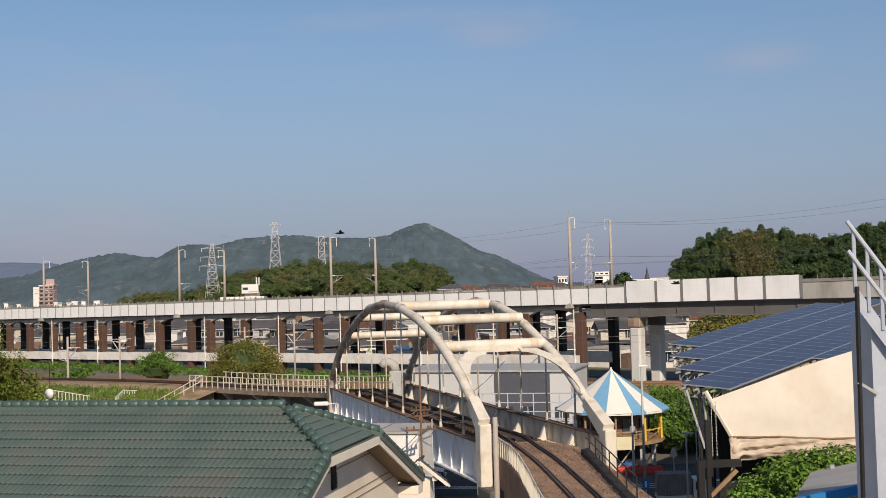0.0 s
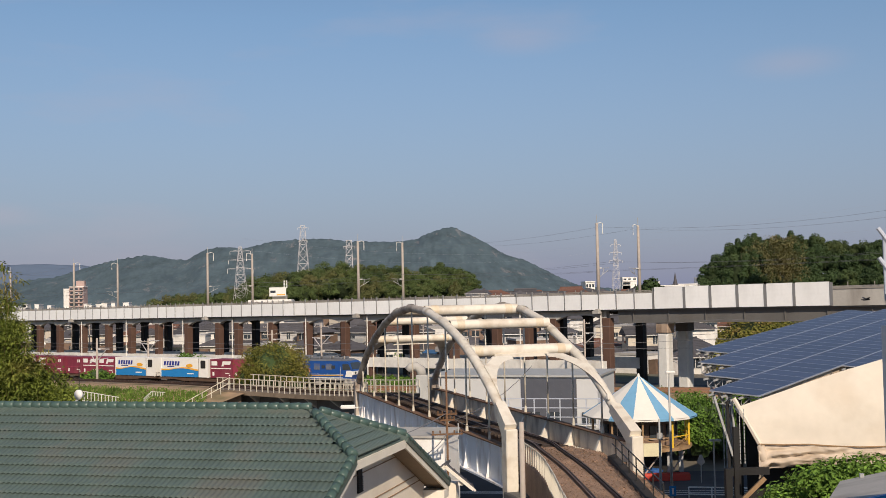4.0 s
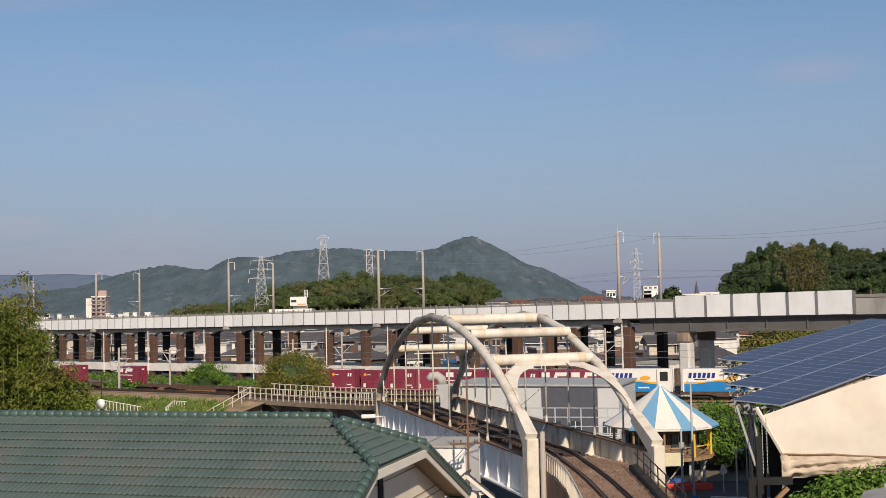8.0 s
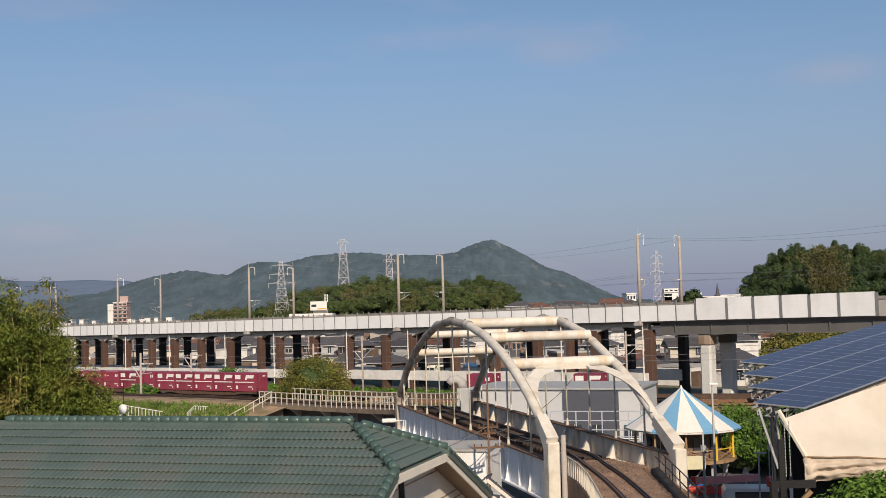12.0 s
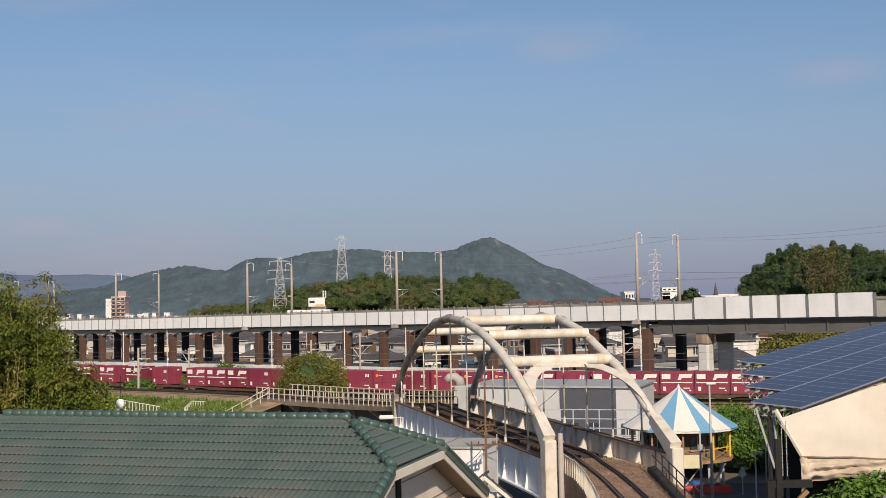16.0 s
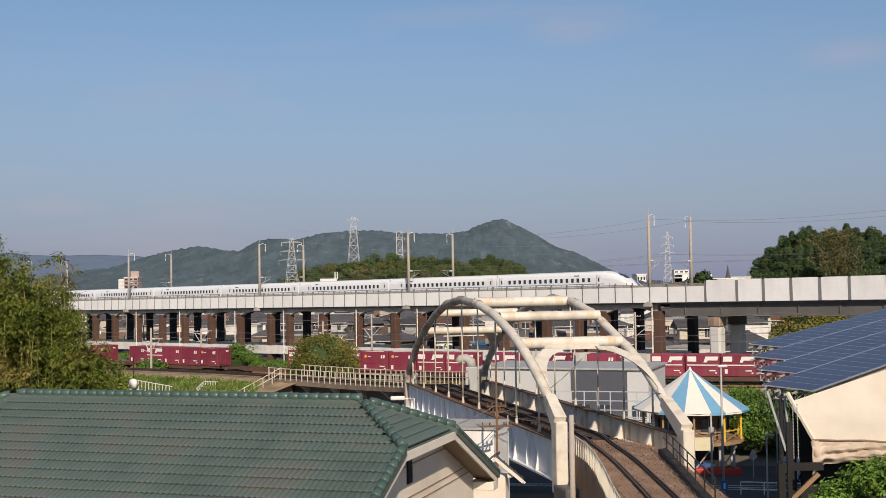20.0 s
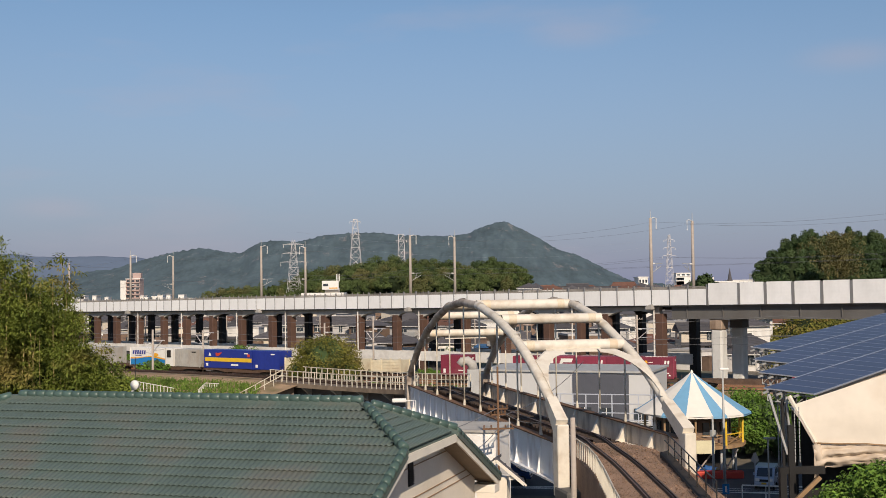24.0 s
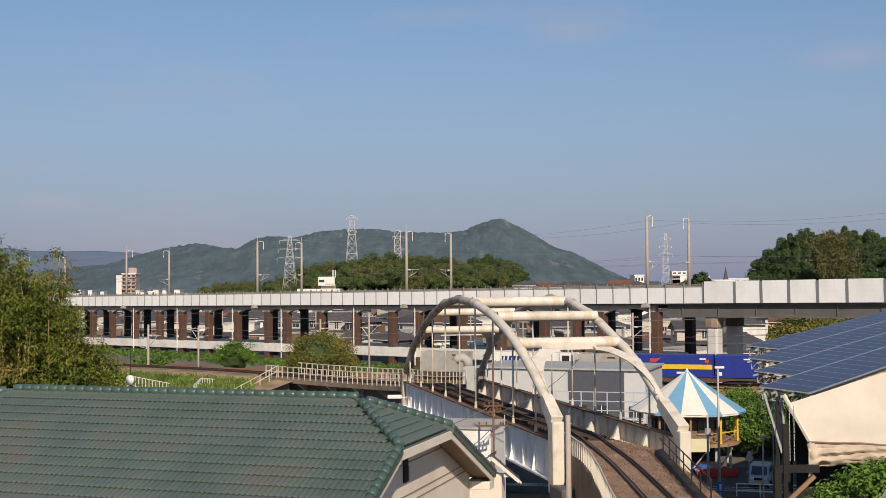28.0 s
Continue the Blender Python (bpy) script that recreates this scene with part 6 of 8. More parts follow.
def town():
    rng = random.Random(31)
    turn = math.atan2(VU.y, VU.x) + math.pi
    labels = {(r, w): w.split("_")[1] + " house with a " + {"roof_dark": "dark tiled", "roof_brown": "red-brown", "roof_blue": "blue sheet"}[r] + " roof" for r in ("roof_dark", "roof_brown", "roof_blue") for w in ("wall_white", "wall_beige", "wall_grey", "wall_brown")}
    for row, off in enumerate((31, 44, 58, 76, 97)):
        s = 0.5245 * off - 43
        while s < 190 + row * 25:
            w, d = rng.uniform(5.5, 9.0), rng.uniform(5.5, 7.5)
            p = VA + VU * s - VN * (off + rng.uniform(-3, 3))
            roof, wall = rng.choice(("roof_dark",) * 17 + ("roof_brown", "roof_brown", "roof_blue")), rng.choice(("wall_white", "wall_white", "wall_white", "wall_beige", "wall_grey", "wall_brown"))
            town_house(p.x, p.y, 0.2 + row * 0.5, w, d, rng.choice((2.7, 2.9, 3.0, 5.0)) if row == 0 else rng.choice((2.9, 5.2, 5.4)) if row == 1 else rng.choice((5.3, 5.6, 7.4)), roof, wall, rng.choice((turn, turn + 1.57, 0.05, 0.05, -0.25)) + rng.uniform(-.1, .1), labels[roof, wall], rng)
            s += w + rng.uniform(0.8, 4)
    for x, y, w, wall in ((98.0, 292, 8, "wall_yellow"), (106.5, 300, 7, "wall_yellow"), (74.5, 258, 7, "wall_beige"), (84, 275, 7, "wall_white")):
        town_house(x, y, 0.5, w, 6.5, 5.2, "roof_brown" if wall == "wall_beige" else "roof_dark", wall, rng.uniform(-.4, .4), ("pale yellow" if "yellow" in wall else wall.split("_")[1]) + " house among shrubs behind the viaduct", rng)
    # higher houses seen over the viaduct, on the slope between the hills
    for k in range(44):
        px = 930 + k * 9.8 + rng.uniform(-5, 5)
        d = rng.choice((330, 360, 400, 440))
        z = 14 + (510 + (784 - px) * 0.0131 - rng.uniform(496, 506)) / 2000 * d
        roof, wall = rng.choice(("roof_brown", "roof_dark", "roof_dark")), rng.choice(("wall_white", "wall_white", "wall_beige"))
        town_house((px - 784) / 2000 * d, d, z - 6.2, rng.uniform(5, 9), 6.5, 4.6, roof, wall, rng.uniform(-.5, .5), labels[roof, wall] + " on the slope", rng)


town()
hill_mesh("town_slope", "low built-up slope behind the viaduct", [(880, 0.5), (930, 5), (1000, 7), (1150, 8), (1300, 9), (1340, 7)], 330, 470, "ground")


def block(name, label, category, x, y, d, w, top, wall, floors, cols, depth=12):
    """A far building: w wide, its top at a height over sea level, with rows of windows and balconies."""
    X = (x - 784) / 2000 * d
    t = thing(name, label, category, Matrix.Translation((X, d, 0)))
    part("wall", Mesh().box(-w / 2, w / 2, 0, depth, -0.5, top), wall, t)
    part("roof", Mesh().box(-w / 2 - 0.3, w / 2 + 0.3, -0.3, depth + 0.3, top, top + 0.5), "wall_white", t)
    fh = 3.1
    for f in range(floors):
        z = top - (f + 1) * fh
        for c in range(cols):
            xx = -w / 2 + (c + 0.5) * w / cols
            part("window", Mesh().box(xx - w / cols * 0.32, xx + w / cols * 0.32, -0.08, 0.05, z + 0.9, z + 2.3), "glass_dark", t)
        part("balcony", Mesh().box(-w / 2, w / 2, -1.0, 0, z - 0.1, z + 0.75), wall, t)
    return t


def distance():
    a = block("apartment_block", "pink and white far apartment tower", "apartment block", 229, 0, 900, 11, 26, "wall_pink", 6, 3)
    part("lift_tower", Mesh().box(-1, 5.5, 3, 8, 26, 31), "wall_pink", a)
    part("side_wing", Mesh().box(-10.5, -5.5, 2, 10, -0.5, 25), "wall_white", a)
    rng = random.Random(41)
    for k in range(40):
        x, d = rng.uniform(90, 420), rng.choice((900, 1050, 1200))
        block("far_building", "small white far building in the haze", "building", x, 0, d, rng.uniform(2.5, 6), 14 + (510 + (784 - x) * 0.0131 - rng.uniform(518, 530)) / 2000 * d, "wall_white", 0, 2)
    for x, d, w, dz in ((1203, 1100, 14, 16.5), (1197, 1100, 8, 12), (1250, 1100, 7, 12), (1305, 700, 14, 6.0), (1334, 700, 4, 10), (1132, 500, 4, 5.5), (1290, 700, 10, 4.5), (1275, 380, 9, 2.6)):
        block("far_building", "white far building over the roofs", "building", x, 0, d, w, 14 + dz - (x - 784) * 0.0131 / 2000 * d, "wall_white", 1, 3)
    # spire and round-topped tree between them
    X = (1285 - 784) / 2000 * 430
    sp = thing("spire", "slim dark church spire", "spire", Matrix.Translation((X, 430, 0)))
    part("tower", Mesh().box(-1.0, 1.0, -1.0, 1.0, 0, 15.6), "roof_dark", sp)
    part("roof", Mesh().tube([(0, 0, 15.6), (0, 0, 16.8), (0, 0, 21.0)], [1.5, 0.8, 0.05], 8), "roof_dark", sp)
    # hillside house with a white sign board
    d = 330
    X = (583 - 784) / 2000 * d
    t = thing("sign_building", "white flat-roofed building with a big sign board", "building", Matrix.Translation((X, d, 0)))
    part("long_wall", Mesh().box(-9.3, 3.2, 0, 9, -0.5, 13.7), "wall_white", t)
    part("upper_room", Mesh().box(-2.4, 1.4, 1, 7, 13.7, 15.0), "wall_beige", t)
    part("sign_board", Mesh().box(-3.1, 1.7, -0.3, 0.2, 14.6, 17.2), "white_paint", t, "white sign board")
    part("sign_stripe", Mesh().box(-2.8, -1.3, -0.36, -0.3, 15.6, 16.3), "glass_dark", t)
    part("sign_stripe", Mesh().box(-1.0, 1.4, -0.36, -0.3, 14.9, 15.2), "orange", t, "orange stripe")
    for x in (1.0, 1.7):
        part("water_tank", Mesh().tube([(x, 2, 17.0), (x, 2, 19.2)], 0.2, 8), "white_paint", t)


distance()


def lattice(name, label, x, d, top, foot, w0, w1, arms=(), dishes=0):
    """A steel lattice tower: four legs, cross braces, arms."""
    X = (x - 784) / 2000 * d
    t = thing(name, label, "pylon", Matrix.Translation((X, d, foot)))
    h = top - foot
    r = 0.00016 * d
    leg = Mesh()
    for i, j in ((-1, -1), (1, -1), (1, 1), (-1, 1)):
        part("leg", Mesh().tube([(i * w0 / 2, j * w0 / 2, 0), (i * w1 / 2, j * w1 / 2, h)], r, 4), "pylon", t)
    n = 8
    for k in range(n):
        a, b = k / n, (k + 1) / n
        wa, wb = w0 + (w1 - w0) * a, w0 + (w1 - w0) * b
        for j in (-1, 1):
            for p, q in (((-wa / 2, j * wa / 2, h * a), (wb / 2, j * wb / 2, h * b)), ((wa / 2, j * wa / 2, h * a), (-wb / 2, j * wb / 2, h * b)), ((-wb / 2, j * wb / 2, h * b), (wb / 2, j * wb / 2, h * b))):
                part("brace", Mesh().tube([p, q], r * 0.7, 3), "pylon", t)
    for z, span in arms:
        part("arm", Mesh().tube([(-span, 0, h * z), (0, 0, h * z + 0.5), (span, 0, h * z)], r * 0.9, 4).tube([(-span, 0, h * z), (span, 0, h * z)], r * 0.9, 4), "pylon", t)
        for sx in (-1, 1):
            part("insulator", Mesh().tube([(sx * span, 0, h * z), (sx * span, 0, h * z - span * 0.35)], r, 4), "white_paint", t)
    for k in range(dishes):
        part("dish", Mesh().tube([(-w0 * 0.75, -1.5, h * (0.12 + 0.1 * k)), (-w0 * 0.75, -2.2, h * (0.12 + 0.1 * k))], w0 * 0.1, 10), "pylon", t, "grey dish aerial")
    return t


lattice("power_pylon", "grey lattice power pylon with six arms", 514, 380, 31.5, 13, 4.4, 0.9, ((0.92, 3.4), (0.76, 3.9), (0.6, 4.3)))
lattice("radio_tower", "tall red and white lattice radio tower", 624, 620, 53.5, 12, 8.5, 2.2, ((0.97, 3), (0.8, 2.5)))
lattice("radio_tower", "shorter lattice radio tower with aerials", 705, 640, 46, 12, 5.0, 3.0, ((0.9, 3),))
lattice("power_pylon", "pale far lattice power pylon", 1179, 560, 40, 14, 3.8, 0.9, ((0.9, 2.6), (0.75, 3.0), (0.6, 3.3)))
wires("power_lines", "faint power lines across the sky", [((x0, 520, z0), (x1, 300, z1), 6) for x0, z0, x1, z1 in ((110, 40, 330, 72), (110, 37, 330, 64), (110, 34, 330, 56), (110, 39, -40, 30), (110, 36, -40, 27))], 0.013, "wire_far")

# ---- green roofed house ----
HOUSE = Matrix(((0.9532, 0.3024, 0, -2.70), (-0.3024, 0.9532, 0, 36.0), (0, 0, 1, 10.43), (0, 0, 0, 1)))   # x to the gable end, y to the back, z from the ridge
PITCH, RIDGE, HALF, HIP_A, HIP_B = 0.437, 13.3, 7.8, 2.3, 2.5
TILE_W, TILE_E = 0.36, 0.5


def tile_mesh():
    """A glazed tile with two waves, a rolled lower edge and its thickness; x across, y up the slope, z out."""
    m, n = Mesh(), 16
    wave = lambda k: math.cos(2 * math.pi * 2 * k / n)
    # underside of the lip, its lower and upper rim, the flat body, the tail under the next row
    rows = ((0.16, 0.020, 0.012), (0.012, 0.028, 0.020), (0.0, 0.050, 0.020), (0.03, 0.060, 0.017), (0.14, 0.050, 0.008), (TILE_E + 0.1, 0.0, 0.008))
    for y, z, w in rows:
        for k in range(n + 1):
            m.v.append((-TILE_W / 2 + TILE_W * k / n, y + (wave(k) * 0.008 if y < 0.05 else 0), z + wave(k) * w))
    m.f = [(j * (n + 1) + k, j * (n + 1) + k + 1, (j + 1) * (n + 1) + k + 1, (j + 1) * (n + 1) + k) for j in range(5) for k in range(n)]
    return m


def house():
    h = thing("tiled_house", "cream house with a green glazed tile roof", "house", HOUSE)
    c = PITCH * HIP_B
    sl = math.atan(PITCH)
    # roof body under the tiles
    base = Mesh()
    D = HALF * PITCH
    L = -RIDGE
    top = [(L, 0, -0.06), (0, 0, -0.06), (HIP_A, -HIP_B, -c - 0.06), (HIP_A, -HALF, -D - 0.06), (L - HALF, -HALF, -D - 0.06),
           (HIP_A, HIP_B, -c - 0.06), (HIP_A, HALF, -D - 0.06), (L - HALF, HALF, -D - 0.06)]
    low = [(x, y, z - 0.16) for x, y, z in top]
    base.add(top + low, [(4, 3, 2, 1, 0), (1, 2, 5), (0, 1, 5, 6, 7), (4, 0, 7), (8, 9, 10, 11, 12), (9, 13, 10), (8, 15, 14, 13, 9), (12, 15, 8), (2, 3, 11, 10), (3, 4, 12, 11), (5, 2, 10, 13), (6, 5, 13, 14)])
    roof = part("roof", base, "tile", h, "green roof slopes")
    # front slope: tiles row by row
    me = tile_mesh()
    data = me.data("roof_tile", "tile", True)
    rest = Mesh()
    rows = int(HALF / math.cos(sl) / TILE_E)
    count = 0
    rng = random.Random(2)
    for r in range(rows + 1):
        d = (r + 1) * TILE_E * math.cos(sl)          # lower edge of the row, in plan
        if d > HALF + 0.1:
            break
        x1 = HIP_A * min(1, (d - TILE_E * 0.5) / HIP_B) - 0.05
        x0 = L - (d - TILE_E * 0.5)
        k = 0
        x = x1 - TILE_W / 2
        while x > x0 + TILE_W / 2:
            m = Matrix.Translation((x, -d, -d * PITCH)) @ Matrix.Rotation(sl, 4, "X") @ Matrix.Translation((0, 0, rng.uniform(-.002, .002)))
            if 3 <= r <= 12 and -8 < x and count < 300:
                part("roof_tile", data, None, roof).matrix_local = m
                count += 1
            else:
                rest.add([m @ Vector(p) for p in me.v], me.f)
            x -= TILE_W
    # hip end: short slope towards the gable
    hs = math.atan(c / HIP_A)
    rr = int(HIP_A / math.cos(hs) / 0.36)
    for r in range(rr + 1):
        d = HIP_A - (rr - r) * 0.36 * math.cos(hs)
        w = HIP_B * (d - 0.2) / HIP_A
        y = -w + TILE_W / 2
        while y < w - TILE_W / 3:
            m = Matrix.Translation((d, y, -d * c / HIP_A)) @ Matrix.Rotation(math.pi / 2, 4, "Z") @ Matrix.Rotation(hs, 4, "X")
            rest.add([m @ Vector(p) for p in me.v], me.f)
            y += TILE_W
    tagged(part("roof_tiles", rest, "tile", roof, "", True), kind="stuff")
    # ridge and hip caps
    cap = Mesh().tube([(-0.19, 0, 0), (-0.16, 0, 0.0), (0.17, 0, 0), (0.19, 0, 0)], [0.10, 0.152, 0.132, 0.10], 10).data("ridge_tile", "tile_ridge", True)

    def caps(a, b, z, name="ridge_tile"):
        a, b = Vector(a), Vector(b)
        n = max(2, int((b - a).length / 0.36))
        d = (b - a).normalized()
        rot = d.to_track_quat("X", "Z").to_matrix().to_4x4()
        for k in range(n):
            part(name, cap, None, roof).matrix_local = Matrix.Translation(a + d * (0.18 + 0.36 * k) + Vector((0, 0, z))) @ rot
        part("cap_bed", Mesh().beam(a + Vector((0, 0, z - 0.13)), b + Vector((0, 0, z - 0.13)), 0.24, 0.2), "tile", roof)

    caps((0, 0, 0), (L, 0, 0), 0.12)
    caps((HIP_A, -HIP_B, -c), (0, 0, 0), 0.1)
    caps((HIP_A, HIP_B, -c), (0, 0, 0), 0.1)
    caps((L - HALF, -HALF, -D), (L, 0, 0), 0.08)
    caps((HIP_A, -HALF, -D), (HIP_A - 0.02, -HIP_B, -c), 0.05, "verge_tile")
    caps((HIP_A, HALF, -D), (HIP_A - 0.02, HIP_B, -c), 0.05, "verge_tile")
    # gable wall, boards and soffit
    g = HIP_A - 0.75
    part("gable_wall", Mesh().add([(g, -HIP_B, -c - 0.2), (g, HIP_B, -c - 0.2), (g, HALF - 0.6, -D + 0.05), (g, HALF - 0.6, -10.6), (g, -HALF + 0.6, -10.6), (g, -HALF + 0.6, -D + 0.05),
                                   (g - 0.2, -HIP_B, -c - 0.2), (g - 0.2, HIP_B, -c - 0.2), (g - 0.2, HALF - 0.6, -D + 0.05), (g - 0.2, HALF - 0.6, -10.6), (g - 0.2, -HALF + 0.6, -10.6), (g - 0.2, -HALF + 0.6, -D + 0.05)],
                                  [(0, 5, 4, 3, 2, 1), (6, 7, 8, 9, 10, 11), (0, 1, 7, 6), (1, 2, 8, 7), (2, 3, 9, 8), (4, 5, 11, 10), (5, 0, 6, 11)]), "plaster", h, "cream plaster gable")
    part("front_wall", Mesh().box(L - HALF + 0.8, g - 0.2, -HALF + 0.6, -HALF + 0.8, -10.6, -D + 0.2), "plaster", h)
    part("back_wall", Mesh().box(L - HALF + 0.8, g - 0.2, HALF - 0.8, HALF - 0.6, -10.6, -D + 0.2), "plaster", h)
    for z in (-1.95, -2.95, -3.2):
        part("wall_batten", Mesh().box(g, g + 0.025, max(-HALF + 0.7, z / PITCH + 0.55), min(HALF - 0.7, -z / PITCH - 0.55), z - 0.013, z + 0.013), "wood", h)
    part("vent_slot", Mesh().box(g - 0.05, g + 0.05, -0.18, 0.22, -2.52, -1.30), "dark", h, "dark louvred vent slot")
    for k in range(7):
        part("vent_louvre", Mesh().box(g + 0.03, g + 0.08, -0.18, 0.22, -2.49 + 0.07 * k, -2.46 + 0.07 * k), "dark", h)
    part("hip_board", Mesh().beam((HIP_A + 0.02, -HIP_B - 0.05, -c - 0.23), (HIP_A + 0.02, HIP_B + 0.05, -c - 0.23), 0.06, 0.26), "trim", h, "cream eave board")
    for s in (-1, 1):
        part("barge_board", Mesh().beam((HIP_A + 0.02, s * HIP_B, -c - 0.24), (HIP_A + 0.02, s * HALF, -D - 0.24), 0.06, 0.28), "trim", h, "cream barge board")
        part("soffit", Mesh().add([(g, s * HIP_B, -c - 0.3), (HIP_A, s * HIP_B, -c - 0.3), (HIP_A, s * HALF, -D - 0.3), (g, s * HALF, -D - 0.3)], [(0, 1, 2, 3)]), "soffit", h, "brown eave soffit, darkened for the shade there")
        part("cornice", Mesh().box(g - 0.1, HIP_A + 0.05, s * (HALF - 0.35) - 0.35, s * (HALF - 0.35) + 0.35, -D - 0.55, -D - 0.24, bevel=0.03), "trim", h)
    part("soffit", Mesh().add([(g, -HIP_B, -c - 0.32), (HIP_A, -HIP_B, -c - 0.32), (HIP_A, HIP_B, -c - 0.32), (g, HIP_B, -c - 0.32)], [(0, 1, 2, 3)]), "soffit", h, "brown eave soffit, darkened for the shade there")
    # aerial dish on the ridge's far side
    return h


house()


def camera_box():
    t = thing("wall_camera", "white tube camera on a bracket beside the bridge", "camera", Matrix.Translation((-2.2, 52, 8.35)))
    part("housing", Mesh().box(-0.36, 0.3, -0.1, 0.1, 0.55, 0.72, bevel=0.04), "white_paint", t)
    part("bracket", Mesh().tube([(0.3, 0, 0.6), (0.72, 0, 0.62), (0.72, 0, -8.4)], 0.03, 6), "white_paint", t)


camera_box()


# ---- neighbours of the bridge ----
def low_building():
    t = thing("white_building", "small white rendered building beside the bridge", "building", Matrix.Translation((0.3, 56, 0)) @ Matrix.Rotation(-0.24, 4, "Z"))
    part("wall", Mesh().box(-5, 2.5, -2.2, 1.2, -0.1, 7.3), "wall_white", t, "white wall")
    part("roof", Mesh().box(-5.1, 2.6, -2.3, 1.3, 7.3, 7.4), "concrete", t)
    p = thing("porch_roof", "small dark tiled porch with cream fascia boards", "porch", Matrix.Translation((2.1, 47, 0)) @ Matrix.Rotation(-0.25, 4, "Z"))
    for sx, back in ((-1, 0.4), (1, -0.5)):
        part("slope", Mesh().prism([(0, 7.05), (sx * 1.15, 6.13), (sx * 1.15, 6.23), (0, 7.17)], -0.7, back), "roof_dark", p, "dark roof slope")
        for k in range(5):
            q = 0.1 + 0.24 * k
            part("tile_course", Mesh().beam((sx * q, -0.72, 7.15 - q * 0.8), (sx * q, back + 0.02, 7.15 - q * 0.8), 0.07, 0.07), "roof_dark", p)
        part("rafter", Mesh().beam((0, -0.55, 7.0), (sx * 1.22, -0.55, 6.03), 0.06, 0.08), "trim", p, "cream rafter")
        part("fascia", Mesh().beam((0, -0.72, 7.03), (sx * 1.17, -0.72, 6.1), 0.05, 0.13), "trim", p, "cream fascia board")
    part("purlin_end", Mesh().box(0.5, 0.7, -0.6, -0.2, 6.25, 6.4), "trim", p)
    part("wall", Mesh().box(-0.9, 0.35, -0.3, 0.4, -0.1, 6.3), "plaster", p)


low_building()


def power_pole(name, label, x, y, top, arms, material="rust", r=0.13, brackets=()):
    t = thing(name, label, "utility pole", Matrix.Translation((x, y, 0)))
    part("pole", Mesh().tube([(0, 0, -0.2), (0, 0, top)], [r, r * 0.75], 8), material, t, smooth=True)
    for z, w, turn in arms:
        d = Vector((math.cos(turn), math.sin(turn), 0))
        part("cross_arm", Mesh().beam(-d * w + Vector((0, 0, z)), d * w + Vector((0, 0, z)), 0.06, 0.07), material if material != "concrete" else "steel", t)
        for q in (-0.9, -0.45, 0.45, 0.9):
            part("insulator", Mesh().tube([d * (w * q) + Vector((0, 0, z + 0.05)), d * (w * q) + Vector((0, 0, z + 0.17))], 0.035, 6), "white_paint" if material != "rust" else "rust", t)
    for z, n, turn in brackets:
        d = Vector((math.cos(turn), math.sin(turn), 0))
        up = lambda k: Vector((0, 0, z + k))
        part("bracket_arm", Mesh().tube([up(0), d * n + up(0)], 0.06, 5).tube([up(-1.5), d * (n * 0.8) + up(0)], 0.06, 5), "pylon", t, "pale steel bracket arm")
        part("steady_arm", Mesh().tube([up(-1.3), d * (n * 0.9) + up(-1.1)], 0.045, 5), "pylon", t)
        part("bracket_insulator", Mesh().tube([d * 0.3 + up(-0.05), d * 0.75 + up(-0.05)], 0.11, 7), "white_paint", t)
    return t


power_pole("utility_pole", "slim rusty utility pole with two cross arms", 2.2, 50, 10.6, ((8.75, 0.45, 0.2), (8.5, 0.35, 0.2), (7.88, 0.7, 0.1)), "rust", 0.06)
power_pole("concrete_post", "bare grey concrete post by the arch foot", 5.7, 52, 8.1, (), "mast", 0.16)
power_pole("signal_post", "thin bare steel post beside the bridge", 2.71, 50.4, 8.3, (), "steel", 0.035)
wires("service_wires", "sagging service wires by the house", [((2.2, 50, 8.8), (-3.5, 42, 8.2), .4), ((2.2, 50, 8.8), (4.9, 60, 7.0), .3), ((2.2, 50, 7.9), (0.5, 45, 7.4), .2), ((2.2, 50, 8.4), (9, 75, 9.2), .5)], 0.02)
for x, y, top, arms in ((-36.4, 140, 9.6, ()), (-35.6, 165, 8.6, ((8.2, 1.2, .7),)), (-17.3, 160, 9.6, ((9.0, 1.6, .7),)), (26.5, 158, 10.2, ((9.6, 1.2, .7),)), (-11.2, 172, 10.2, ((9.6, 1.4, .7),))):
    power_pole("line_pole", "grey pole with bracket arms beside the goods line", x, y, top, arms, "mast", 0.17, ((8.3, 2.6, -0.75), (7.9, 2.0, 2.4)))
pole_rng = random.Random(19)
for k in range(16):
    p = VA + VU * (-30 + 11.5 * k + pole_rng.uniform(-3, 3)) - VN * pole_rng.uniform(13, 30)
    power_pole("town_pole", "grey utility pole between the houses", p.x, p.y, pole_rng.uniform(8.5, 10.5), ((8.0, 0.9, pole_rng.uniform(0, 3)), (7.3, 0.9, pole_rng.uniform(0, 3))), "mast", 0.15)
wires("town_wires", "service wires between the houses", [(VA + VU * (-40 + 24 * k) - VN * o + Vector((0, 0, z)), VA + VU * (-14 + 24 * k) - VN * o + Vector((0, 0, z + .4)), .4) for k in range(8) for o, z in ((15, 8.1), (15, 7.3), (22, 8.6), (22, 6.2))], 0.035)
wires("goods_wires", "overhead wires along the goods line", [(goods(s)[0] + Vector((0, 0, z)), goods(s + 40)[0] + Vector((0, 0, z)), sag) for s in (-110, -70, -30, 10) for z, sag in ((7.3, .05), (8.4, .6), (10.6, .8))], 0.02)


